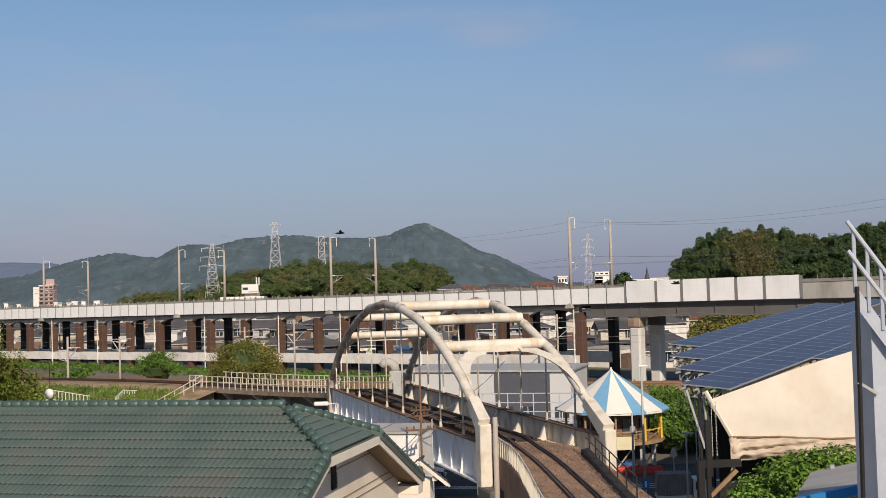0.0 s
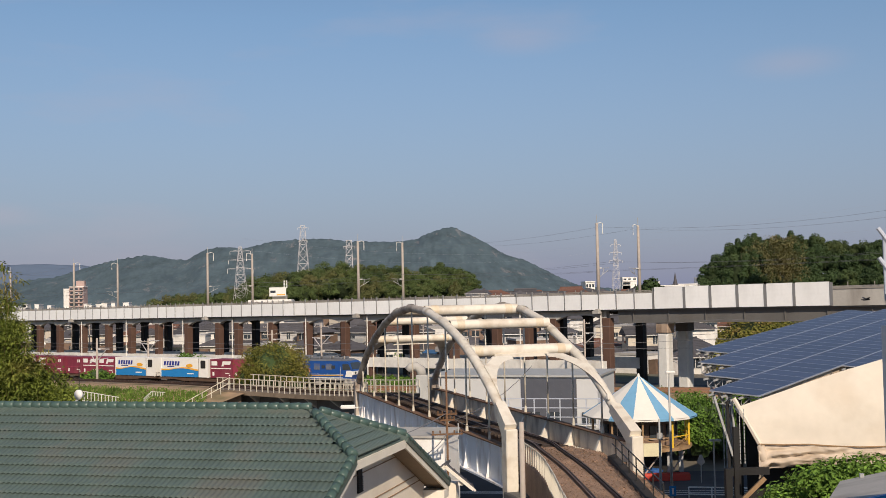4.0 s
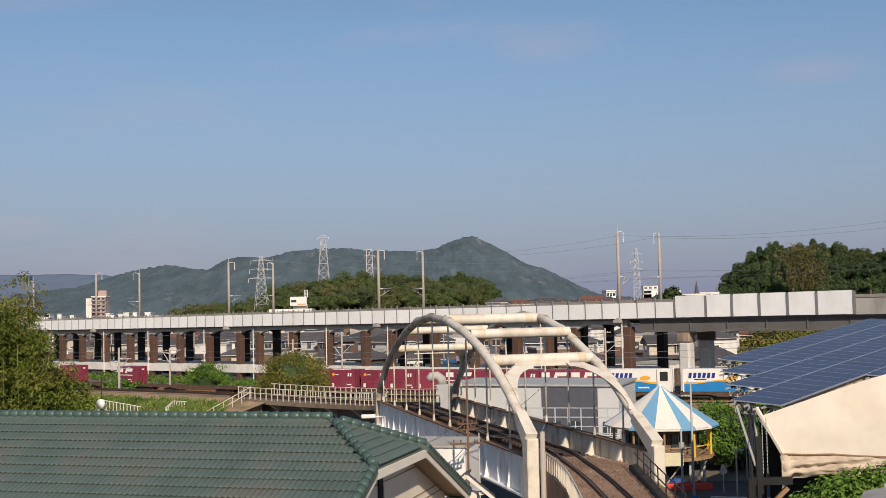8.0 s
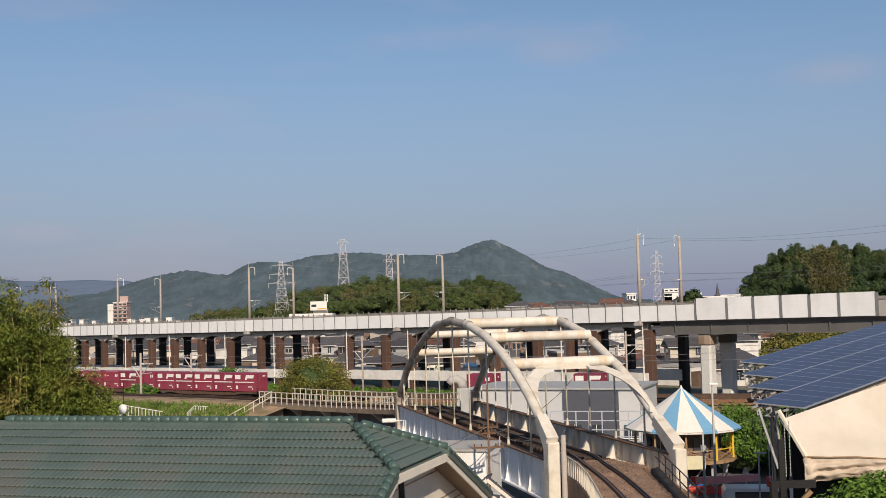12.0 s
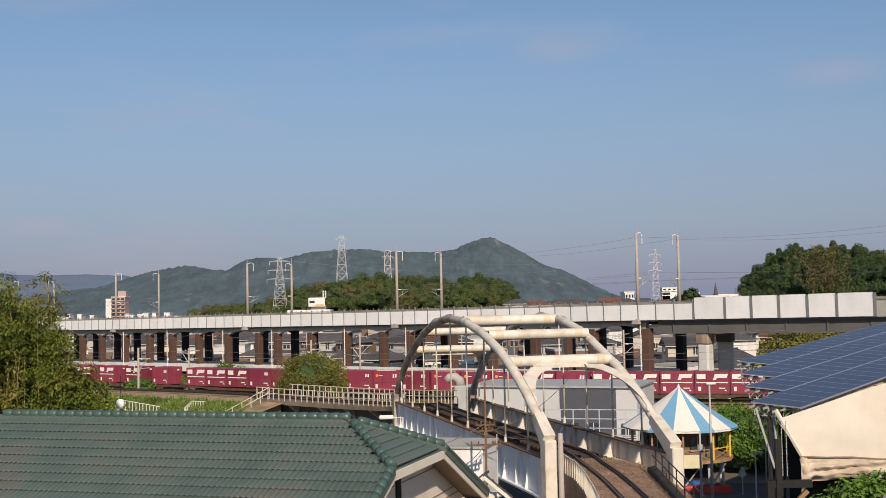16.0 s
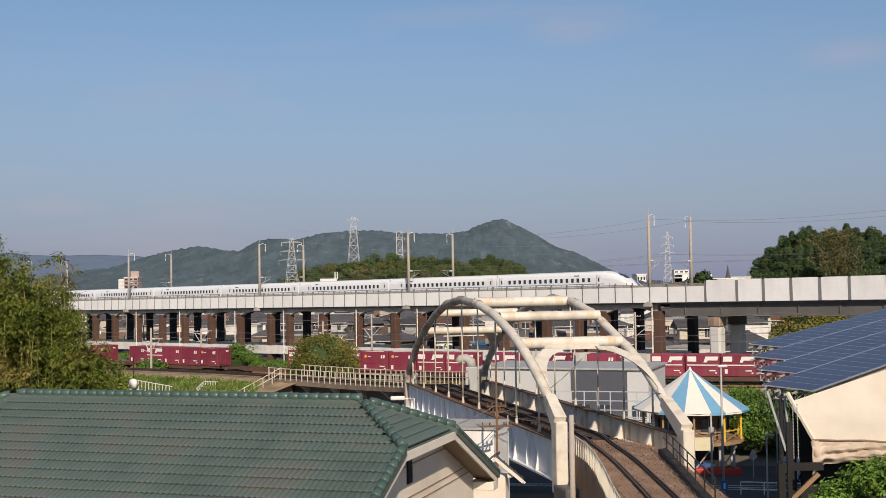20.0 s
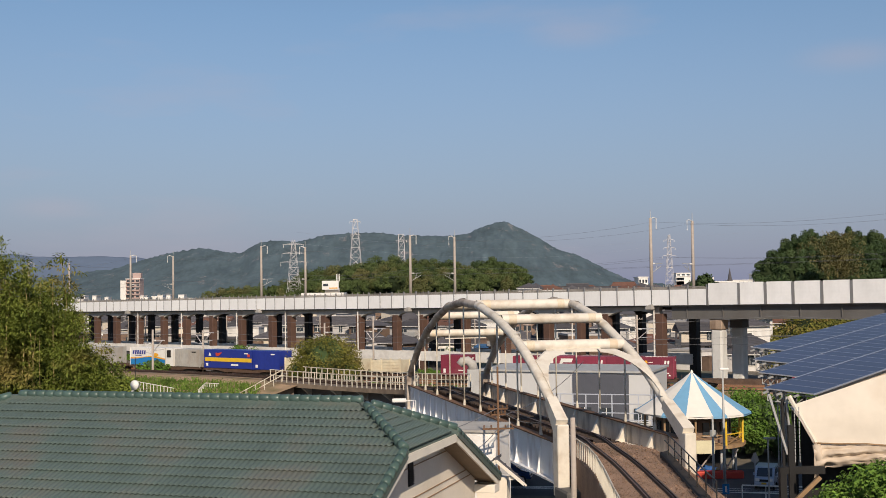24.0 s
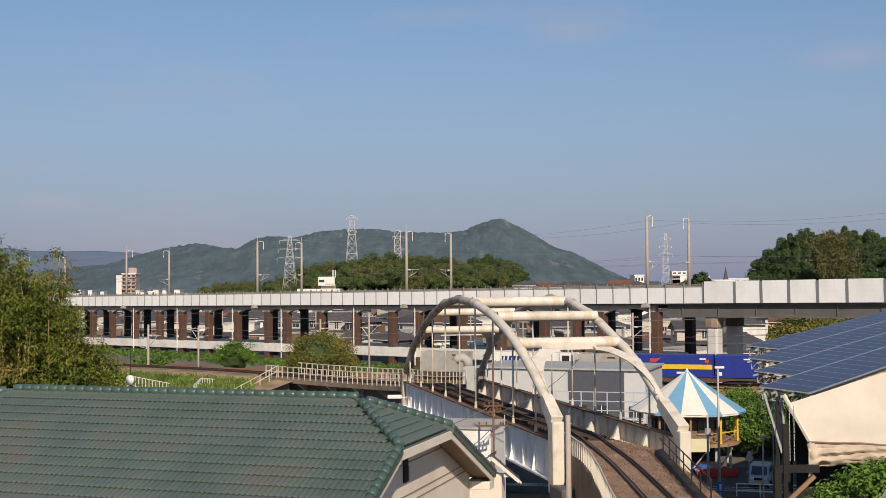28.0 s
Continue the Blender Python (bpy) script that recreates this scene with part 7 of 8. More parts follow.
# ---- striped pavilion ----
def pavilion():
    cx, cy, zt, ze, R = 18.6, 86.5, 7.5, 4.6, 4.25
    t = thing("pavilion", "round cafe pavilion with a blue and white striped roof", "pavilion", Matrix.Translation((cx, cy, 0)))
    spans = (26, 15, 23, 28, 25, 26, 25, 27, 26, 25, 27, 12, 50, 25)      # white and blue gores in turn, in degrees
    a1 = radians(-90 - 12.3 - 6)
    for k, span in enumerate(spans):
        a0, a1 = a1, a1 + radians(span)
        g, m = Mesh(), 6
        for j in range(m + 1):
            q = j / m
            z = zt - (zt - ze) * (q ** 0.93)
            r = 0.08 + R * q
            g.v += [(r * math.cos(a0), r * math.sin(a0), z), (r * 0.995 * math.cos((a0 + a1) / 2), r * 0.995 * math.sin((a0 + a1) / 2), z - 0.02), (r * math.cos(a1), r * math.sin(a1), z)]
        g.f = [(j * 3 + i, (j + 1) * 3 + i, (j + 1) * 3 + i + 1, j * 3 + i + 1) for j in range(m) for i in range(2)]
        k0 = len(g.v)
        g.v += [(R * math.cos(a0) * 1.018, R * math.sin(a0) * 1.018, ze - 0.16), (R * math.cos(a1) * 1.018, R * math.sin(a1) * 1.018, ze - 0.16)]
        g.f += [(m * 3, k0, k0 + 1, m * 3 + 2)]
        part("roof_gore", g, "tent_blue" if k % 2 else "tent_white", t, "blue canvas gore" if k % 2 else "white canvas gore")
    part("finial", Mesh().tube([(0, 0, zt - 0.1), (0, 0, zt + 0.2)], [0.15, 0.05], 8), "tent_white", t)
    part("floor", Mesh().tube([(0, 0, 2.15), (0, 0, 2.4)], 3.9, 16), "wood", t)
    part("room_wall", Mesh().tube([(0, 0.4, 2.4), (0, 0.4, 4.6)], 2.9, 12), "wall_brown", t, "brown room wall")
    # added dark cylinder that stands for the shade below the floor
    part("void_wall", Mesh().tube([(0, 0.6, -0.1), (0, 0.6, 2.15)], 2.5, 12), "dark", t, "dark cylinder standing for the shade under the floor")
    for x0, x1 in ((-2.6, -1.2), (-0.6, 0.9), (1.4, 2.6)):
        part("leg_brace", Mesh().tube([(x0, -3.1, 0.2), (x1, -3.2, 2.1)], 0.06, 5), "mast", t)
    for k in range(12):
        a = 2 * math.pi * (k + 0.5) / 12
        w = Matrix.Translation((2.84 * math.cos(a), 0.4 + 2.84 * math.sin(a), 3.0)) @ Matrix.Rotation(a + math.pi / 2, 4, "Z")
        pane = part("window", Mesh().box(-0.55, 0.55, -0.05, 0.06, 0, 0.95, w), "glass_dark", t)
        part("window_frame", Mesh().box(-0.62, 0.62, -0.1, 0.02, -0.08, 0, w).box(-0.03, 0.03, -0.1, 0.02, 0, 0.95, w), "mast", pane)
    for k in range(10):
        a = 2 * math.pi * (k + 0.25) / 10
        x, y = 3.75 * math.cos(a), 3.75 * math.sin(a)
        part("post", Mesh().box(x - 0.07, x + 0.07, y - 0.07, y + 0.07, 2.2, 4.6), "yellow" if x > 1 else "wood", t, "yellow post" if x > 1 else "brown post")
        part("leg", Mesh().box(x * 0.85 - 0.08, x * 0.85 + 0.08, y * 0.85 - 0.08, y * 0.85 + 0.08, -0.1, 2.2), "steel", t)
        a2 = 2 * math.pi * (k + 1.25) / 10
        q = (3.75 * math.cos(a2), 3.75 * math.sin(a2))
        part("rail", Mesh().beam((x, y, 3.15), (*q, 3.15), 0.07, 0.07), "yellow" if x > 0 else "wood", t)
        part("brace", Mesh().beam((x, y, 2.4), (*q, 3.1), 0.05, 0.05).beam((x, y, 3.1), (*q, 2.4), 0.05, 0.05), "wood" if k % 3 else "yellow", t)
    part("panel", Mesh().box(-3.4, 0.7, -4.05, -3.85, 1.9, 2.85, bevel=0.02), "pale_yellow", t, "pale yellow balcony panel")
    part("stair_stringer", Mesh().beam((-2.4, -3.4, 2.2), (-4.8, -4.6, 0), 0.3, 0.2), "steel", t)
    s = thing("cafe_kerb", "low red painted kerb in front of the pavilion", "kerb", Matrix.Translation((18.9, 83.2, 0)))
    part("board", Mesh().box(-3.2, 2.6, -0.35, 0.35, 0, 0.55, bevel=0.08), "red", s)
    b = thing("blue_sheet", "heap of blue plastic sheet under the pavilion", "sheet", Matrix.Translation((18.6, 84.8, 0)))
    m = Mesh()
    blob(m, random.Random(5), (0, 0, 0.4), (1.4, 0.6, 0.36), 0.3, 12, 7)
    part("sheet", m, "tarp_blue", b)
    sg = thing("road_sign", "small weathered warning board on a thin post", "sign", Matrix.Translation((22.0, 81.8, 0)))
    part("post", Mesh().tube([(0, 0, 0), (0, 0, 2.0)], 0.04, 6), "steel", sg)
    part("board", Mesh().prism([(-0.3, 1.5), (0, 1.25), (0.3, 1.5), (0.08, 2.05), (-0.08, 2.05)], -0.03, 0.03), "mast", sg, "grey pointed board")


pavilion()


def blue_sign():
    t = thing("parking_sign", "small blue square sign on a thin post", "sign", Matrix.Translation((16.04, 66.00, 0)))
    part("post", Mesh().tube([(0, 0.04, 0), (0, 0.04, 2.58)], 0.03, 6), "steel", t)
    part("board", Mesh().box(-0.2, 0.2, -0.02, 0.02, 1.98, 2.58, bevel=0.015), "runtec_blue", t, "blue board")
    part("bar", Mesh().box(-0.06, 0.06, -0.03, -0.02, 2.10, 2.46), "white_paint", t, "white bar")


blue_sign()


def street_lamp(x, y, h, head, label):
    t = thing("street_lamp", label, "street lamp", Matrix.Translation((x, y, 0)))
    part("pole", Mesh().tube([(0, 0, 0), (0, 0, h)], [0.10, 0.06], 8), "steel", t, smooth=True)
    if head:
        part("lamp_head", Mesh().box(-0.22, 0.42, -0.1, 0.1, h - 0.05, h + 0.1, bevel=0.05), "white_paint", t, "white lamp head")
    else:
        part("clamp", Mesh().tube([(0, 0, h - 1.3), (0, 0, h - 0.9)], 0.19, 8), "steel", t)


street_lamp(17.93, 74.0, 8.60, True, "slim grey street lamp with a white head")
street_lamp(17.21, 74.0, 5.57, False, "thick grey steel pole by the track wall")


# ---- shed behind the bridge ----
def shed():
    t = thing("grey_shed", "long grey metal-clad shed behind the bridge", "shed", Matrix.Translation((3.2, 112, 0)) @ Matrix.Rotation(math.atan2(-6, 15.7), 4, "Z"))
    part("wall", Mesh().box(0, 16.8, 0, 9, -0.2, 6.0), "shed_grey", t)
    part("dark_wall", Mesh().box(9.4, 14.8, -0.12, 0.0, 0.4, 5.85), "shed_dark", t, "dark grey wall panel")
    part("roof_edge", Mesh().box(-0.2, 17.0, -0.25, 9.2, 6.0, 6.18), "steel", t)
    for k in range(24):
        part("cladding_rib", Mesh().box(k * 0.7 + 0.02, k * 0.7 + 0.06, -0.012 if not 9.4 < k * 0.7 < 14.8 else -0.13, 0.02, 0.2, 5.85), "shed_grey" if not 9.4 < k * 0.7 < 14.8 else "shed_dark", t)
    for x in (5.2, 7.3, 9.9, 12.0, 15.3):
        w = part("window", Mesh().box(x, x + 1.3, -0.18, 0.0, 1.5, 2.7), "glass_dark", t)
        part("window_frame", Mesh().box(x - 0.06, x + 1.36, -0.2, -0.12, 1.42, 1.5).box(x + 0.62, x + 0.68, -0.2, -0.12, 1.5, 2.7), "white_paint", w)
    d = thing("exhaust_duct", "bent grey metal exhaust duct", "duct", Matrix.Translation((1.6, 110, 0)))
    part("riser", Mesh().box(0.3, 1.45, -0.5, 0.5, -0.1, 6.3, bevel=0.05), "steel", d)
    part("elbow", Mesh().tube([(0.88, 0, 6.2), (0.8, 0, 6.8), (0.35, 0, 7.15), (-0.15, 0, 7.1), (-0.45, 0, 6.75)], [0.5, 0.48, 0.43, 0.4, 0.38], 10), "concrete", d, smooth=True)
    f = line_fence("yard_fence", "thin steel pipe fence of the yard", [Vector((8.5, 97, 1.2)), Vector((17.6, 94.4, 1.2))], 1.1, 3.85, "railing_paint", 0.045, (0.45, 0.6, 0.8), 0.09)
    p = setting("yard", Mesh().box(5, 19, 92, 106, -0.3, 1.2), "concrete", "concrete yard floor beside the bridge", "pavement")


shed()


# ---- solar roofed building ----
SA, SB, S0 = Vector((0.969, -0.247, 0)), Vector((0.247, 0.969, 0)), Vector((13.34, 48.0, 9.57))
RISE, RISE_B = 0.268, 0.042


# the array lies on its own frame: PU along its strips, PV across them
P0, PU, PV = Vector((15.37, 48.0, 9.50)), Vector((0.6616, 0.7466, 0.0703)), Vector((-0.7469, 0.6618, 0.0644))


def solar_building():
    t = thing("solar_array", "dark blue solar panel array on a pale steel frame", "solar panels", Matrix.Translation(P0))
    rot = Matrix((PU, PV, PU.cross(PV))).transposed().to_4x4()
    wd = 1.36

    def panel_meshes(dp):
        return (Mesh().box(0.012, wd - 0.012, 0.012, dp - 0.012, 0, 0.03).data("panel", "solar"),
                Mesh().box(0, wd, 0, 0.014, -0.02, 0.034).box(0, wd, dp - 0.014, dp, -0.02, 0.034).box(0, 0.014, 0, dp, -0.02, 0.034).box(wd - 0.014, wd, 0, dp, -0.02, 0.034).data("panel_frame", "solar_frame"))

    W = 1.958
    # rows from the lowest up: lower edge, depth, where the row begins, panels in it
    for low, depth, a0, count in ((-1.52, 1.17, 9.4, 13), (-0.34, 2.29, -0.45, 20), (W, 1.95, 3.1, 20), (2 * W, 1.95, 6.45, 23), (3 * W, 1.95, 10.23, 17)):
        cell, edge_m = panel_meshes(depth)
        for k in range(count):
            p = part("panel", cell, None, t)
            p.matrix_local = Matrix.Translation(PU * (a0 + k * 1.37) + PV * low) @ rot
            part("panel_frame", edge_m, None, p)
        up, end = Vector((0, 0, 0.05)), a0 + count * 1.37
        part("row_rail", Mesh().beam(PU * (a0 - 0.1) + PV * low + up * 0.2, PU * end + PV * low + up * 0.2, 0.07, 0.06), "solar_frame", t, "pale steel row rail")
        for q in (depth / 3, depth * 2 / 3, depth - 0.15):
            part("purlin", Mesh().beam(PU * (a0 - 0.35) + PV * (low + q) - up * 2.6, PU * end + PV * (low + q) - up * 2.6, 0.06, 0.08), "steel", t)
        # pipe truss under the free end
        e0, e1 = PU * (a0 + 0.25) + PV * (low + 0.05), PU * (a0 + 0.25) + PV * (low + depth - 0.05)
        dn = Vector((0, 0, -0.55))
        part("end_truss", Mesh().tube([e0 - up * 3, e1 - up * 3], 0.035, 5).tube([e0 + dn, e1 + dn], 0.03, 5), "steel", t)
        for k in range(5):
            f0, f1 = e0 + (e1 - e0) * (k / 5), e0 + (e1 - e0) * ((k + 1) / 5)
            part("truss_bar", Mesh().tube([f0 - up * 3, f1 + dn], 0.022, 4).tube([f1 + dn, f1 - up * 3], 0.022, 4), "steel", t)
        if depth > 1.5:
            f, lean = PU * (a0 + 0.3) + PV * (low + depth - 0.25), 2.2
            part("leg", Mesh().tube([f - up * 2, f + PU * lean + Vector((0, 0, -2.4)), Vector((f.x + PU.x * lean, f.y + PU.y * lean, -P0.z))], 0.04, 6), "steel", t)
    b = thing("tarp_hall", "cream tarpaulin sided hall under the solar panels", "hall", Matrix.Translation((S0.x, S0.y, 0)))
    o = Vector((S0.x, S0.y, 0))
    rng = random.Random(9)
    # the sheet: a broad flap, gathered at its foot
    sheet, nu, nv = Mesh(), 44, 14
    for j in range(nv + 1):
        v = j / nv
        for i in range(nu + 1):
            u = i / nu
            a = 1.0 + (1 - v) * 0.0 + v * 0.95 + u * (19 - v * 0.95)
            zt, zb = 8.65 + min(a, 5) * 0.355 + max(0, a - 5) * 0.30, 7.55 - (a - 1.95) * 0.02
            z = zt + (zb - zt) * v
            w = 0.05 * noise.noise(Vector((a * 0.5, v * 2, 1))) + 0.02 * noise.noise(Vector((a * 2.2, v * 5, 4)))
            q = S0 + SA * a + SB * (-0.55 + w - 0.35 * math.sin(v * math.pi) * 0.4 - v * 0.5) - o
            sheet.v.append((q.x, q.y, z))
    sheet.f = [(j * (nu + 1) + i, (j + 1) * (nu + 1) + i, (j + 1) * (nu + 1) + i + 1, j * (nu + 1) + i + 1) for j in range(nv) for i in range(nu)]
    part("sheet", sheet, "tarp", b, "cream tarpaulin", True)
    # added strip in browner cloth, for the sheet's top in the panels' shadow
    part("shade_strip", Mesh().add([P0 + PU * a + PV * -0.14 - o + Vector((0, 0, z)) for a, z in ((0.3, -0.05), (22, -0.05), (22, -1.3), (0.3, -1.3))], [(0, 1, 2, 3)]), "tarp_hem", b, "added tarpaulin strip, darker cloth for the panels' shade")
    hem = Mesh()
    nu, nv = 140, 14
    for j in range(nv + 1):
        v = j / nv
        for i in range(nu + 1):
            a = 1.9 + 17 * i / nu
            z = 7.58 - (a - 1.95) * 0.02 - v * (0.86 + 0.16 * noise.noise(Vector((a * 0.6, 0, 9))) + max(0, 0.5 - (a - 1.9)) * 1.2)
            w = 0.2 * math.sin(v * math.pi) + 0.26 * noise.noise(Vector((a * 0.7, v * 5.5 + a * 0.5, 2))) + 0.13 * noise.noise(Vector((a * 2.4, v * 9 - a, 6)))
            q = S0 + SA * a + SB * (-1.05 - w) - o
            hem.v.append((q.x, q.y, z))
    hem.f = [(j * (nu + 1) + i, (j + 1) * (nu + 1) + i, (j + 1) * (nu + 1) + i + 1, j * (nu + 1) + i + 1) for j in range(nv) for i in range(nu)]
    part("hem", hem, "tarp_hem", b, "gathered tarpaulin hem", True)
    part("hem_rope", Mesh().tube([S0 + SA * a + SB * -1.16 - o + Vector((0, 0, 7.6 - S0.z - (a - 1.95) * 0.02 + 0.03 * math.sin(a * 2))) for a in [1.9 + k for k in range(18)]], 0.03, 5), "wood", b)
    # left flap edge and steel frame
    edge = [S0 + SA * 1.0 + SB * -0.6 - o + Vector((0, 0, -0.15)), S0 + SA * 2.0 + SB * -1.1 - o + Vector((0, 0, -2.05))]
    part("flap_edge", Mesh().tube(edge, 0.1, 6), "tarp", b)
    part("flap_fold", Mesh().tube([edge[1], edge[1] + Vector((0.1, -.02, -0.5)), edge[1] + Vector((0.18, 0, -1.1))], [0.16, 0.2, 0.12], 7), "tarp_hem", b, "hanging fold of tarpaulin", True)
    for a, bb in ((0.75, -0.2), (1.3, 0.6), (1.15, -0.4), (5.0, -0.2), (9, -0.2), (13, -0.2)):
        q = S0 + SA * a + SB * bb - o
        part("post", Mesh().box(q.x - 0.05, q.x + 0.05, q.y - 0.05, q.y + 0.05, -0.2, S0.z + a * RISE - 0.5), "steel_dark", b)
    for bb in (-0.3, 2.5, 5.5):
        q0, q1 = S0 + SA * 0.2 + SB * bb - o, S0 + SA * 0.9 + SB * bb - o
        part("strut", Mesh().tube([Vector((q0.x, q0.y, S0.z - 0.1)), Vector((q1.x, q1.y, S0.z - 2.6))], 0.06, 6), "steel", b)
        part("strut", Mesh().tube([Vector((q1.x, q1.y, S0.z - 0.2)), Vector((q1.x + 0.25, q1.y, S0.z - 3.4))], 0.05, 6), "steel", b)
    # added dark sheet, the hall's shaded inside as plain colour
    part("void_sheet", Mesh().add([S0 + SA * a + SB * bb - o + Vector((0, 0, z - S0.z)) for a, bb, z in ((1.5, 0.5, -0.2), (20, 0.5, -0.2), (20, 0.5, 9.2), (1.5, 0.5, 9.2), (1.9, 3.5, -0.2), (1.9, 3.5, 9.2))], [(0, 1, 2, 3), (0, 3, 5, 4)]), "dark", b, "dark sheet standing for the hall's shaded inside")
    part("thick_post", Mesh().box(0.3, 0.47, -2.4, -2.2, -0.2, 8.4), "steel_dark", b, "dark timber post")
    part("short_post", Mesh().box(-0.12, 0.14, -2.6, -2.3, -0.2, 6.75), "steel_dark", b)
    for k, x in enumerate((0.62, 0.80)):
        strap = Mesh()
        for j in range(16):
            strap.box(x - 0.014, x + 0.014, -2.2, -2.15, 6.9 + j * 0.14, 7.01 + j * 0.14)
        tagged(part("hanging_chain", strap, "steel", b, "hanging pale chain"), kind="stuff")
    part("cross_timber", Mesh().box(0.1, 1.75, -2.35, -2.15, 6.45, 6.75), "steel_dark", b, "dark cross timber")
    part("leaning_plank", Mesh().beam((0.45, -2.3, 5.3), (1.5, -2.5, 6.35), 0.2, 0.16), "wood", b)
    g = thing("lamp_bracket", "small grey post with a short flat arm", "post", Matrix.Translation((19.1, 68, -2.95)))
    part("post", Mesh().tube([(0, 0, 2.9), (0, 0, 7.85)], 0.05, 6), "steel", g)
    part("arm", Mesh().box(-0.25, 0.45, -0.08, 0.08, 7.8, 7.9), "steel", g)


solar_building()


# ---- plants ----
def vine_bank():
    rng = random.Random(15)
    t = thing("vine_bank", "thick green vine leaves spilling over a bank", "vines", Matrix.Translation((15, 38, 0)), kind="stuff")
    m, c = Mesh(), Mesh()
    for k in range(120):
        u = rng.random()
        x, z = -2.6 + 9 * u, float(np.interp(u, (0, 0.12, 0.45, 1), (7.0, 7.9, 8.35, 8.75))) - 1.6 * rng.random() ** 1.6
        leaves(m, rng, (x, rng.uniform(-1.4, 0.6) - u * 0.8, z - 0.25), (0.75, 0.7, 0.5), 170, 0.078, 0.5, 0.6)
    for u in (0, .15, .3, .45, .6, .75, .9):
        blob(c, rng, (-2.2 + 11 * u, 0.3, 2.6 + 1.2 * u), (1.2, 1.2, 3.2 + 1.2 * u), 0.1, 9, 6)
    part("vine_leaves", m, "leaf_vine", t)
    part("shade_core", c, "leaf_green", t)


vine_bank()


def tree(name, label, x, y, z, h, r, leaf_mat, clump_n, leaf_n, leaf_s, seed, trunk=True, core=True, squash=1.0):
    rng = random.Random(seed)
    t = thing(name, label, "tree" if trunk else "bush", Matrix.Translation((x, y, z)))
    if trunk:
        limbs = Mesh().tube([(0, 0, -0.3), (0.1, 0, h * 0.3), (0, 0.1, h * 0.6)], [r * 0.07, r * 0.05, r * 0.03], 7)
        part("trunk", limbs, "bark", t)
        for k in range(6):
            a = k * 1.05 + rng.uniform(-.3, .3)
            part("limb", Mesh().tube([(0, 0, h * 0.3), (math.cos(a) * r * 0.35, math.sin(a) * r * 0.35, h * 0.5), (math.cos(a) * r * 0.65, math.sin(a) * r * 0.65, h * 0.68)], [r * 0.04, r * 0.025, r * 0.01], 5), "bark", t)
    m = Mesh()
    clumps(m, rng, (0, 0, h * 0.55), (r, r, h * 0.5 * squash), clump_n, leaf_n, leaf_s)
    part("crown", m, leaf_mat, t)
    # dark ball added to stand for the shade inside the crown
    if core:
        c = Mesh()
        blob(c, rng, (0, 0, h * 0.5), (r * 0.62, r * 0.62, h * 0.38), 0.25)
        part("crown_shade", c, "leaf_hill_dark", t)
    return t


def grove():
    rng = random.Random(77)
    t = thing("bamboo_grove", "tall tangled grove of bamboo and trees behind the house", "trees", Matrix.Translation((-29.3, 86, 0)))
    crown = lambda x: float(np.interp(x, (-12, -1.5, 0.3, 2.7, 3.7, 4.8, 7, 9), (18.9, 18.8, 17.0, 12.6, 10.6, 8.4, 6.4, 4.2)))
    m, c = Mesh(), Mesh()
    for k in range(64):
        x, y = rng.uniform(-11, 7.4), rng.uniform(-5.4, 1.5)
        b = Vector((rng.uniform(-1.5, 1.2), rng.uniform(-.8, .4), 0))
        h = (crown(x + b.x) - 0.4) * rng.uniform(0.6, 1.0)
        foot, mid, tip = Vector((x, y, 0)), Vector((x, y, h * 0.55)) + b * 0.25, Vector((x, y, h)) + b
        if k % 2 == 0:
            part("cane", Mesh().tube([foot, mid, mid * 0.45 + tip * 0.55 + Vector((0, 0, h * 0.04)), tip], [0.05, 0.045, 0.03, 0.012], 5), "bamboo", t)
        for j in range(17):
            u = rng.uniform(0.12, 1.0)
            q = mid + (tip - mid) * u if u > 0.3 else foot + (mid - foot) * (0.4 + u * 2)
            a = rng.uniform(0, 2 * math.pi)
            plume(m, rng, q, Vector((math.cos(a), math.sin(a), rng.uniform(0, 0.7))).normalized(), rng.uniform(0.8, 1.7), 0.33, 70, 0.30)
    for k in range(30):
        x = rng.uniform(-10, 6.5)
        top = crown(x) * rng.uniform(0.8, 1.0)
        lean = rng.uniform(-1.1, 0.9)
        part("cane", Mesh().tube([Vector((x, -4.2, top * 0.2)), Vector((x + lean * 0.3, -4.5, top * 0.6)), Vector((x + lean, -4.2, top * 0.96))], [0.03, 0.026, 0.01], 5), "bamboo", t)
        for j in range(16):
            u = rng.uniform(0.35, 1.0)
            plume(m, rng, Vector((x + lean * u * u, -4.6, top * u)), Vector((rng.uniform(-1, 1), rng.uniform(-.5, .3), rng.uniform(0.5, 1.4))).normalized(), rng.uniform(0.7, 1.3), 0.3, 60, 0.26)
    for k in range(170):
        x = rng.uniform(-11, 8.0)
        z = rng.uniform(2.0, crown(x) * 0.9)
        rr = rng.uniform(0.8, 1.5)
        leaves(m, rng, (x, rng.uniform(-4.3, 1.5), z), (rr, rr, rr * 0.9), 180, 0.12, 0.3)
    # dark balls behind the leaves stand for the grove's inner shade
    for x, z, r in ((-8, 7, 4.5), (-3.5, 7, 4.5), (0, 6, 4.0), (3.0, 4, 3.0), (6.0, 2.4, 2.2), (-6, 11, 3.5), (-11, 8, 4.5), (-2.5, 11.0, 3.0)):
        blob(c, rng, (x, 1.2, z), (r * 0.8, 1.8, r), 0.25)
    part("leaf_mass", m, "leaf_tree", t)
    part("crown_shade", c, "leaf_core", t)


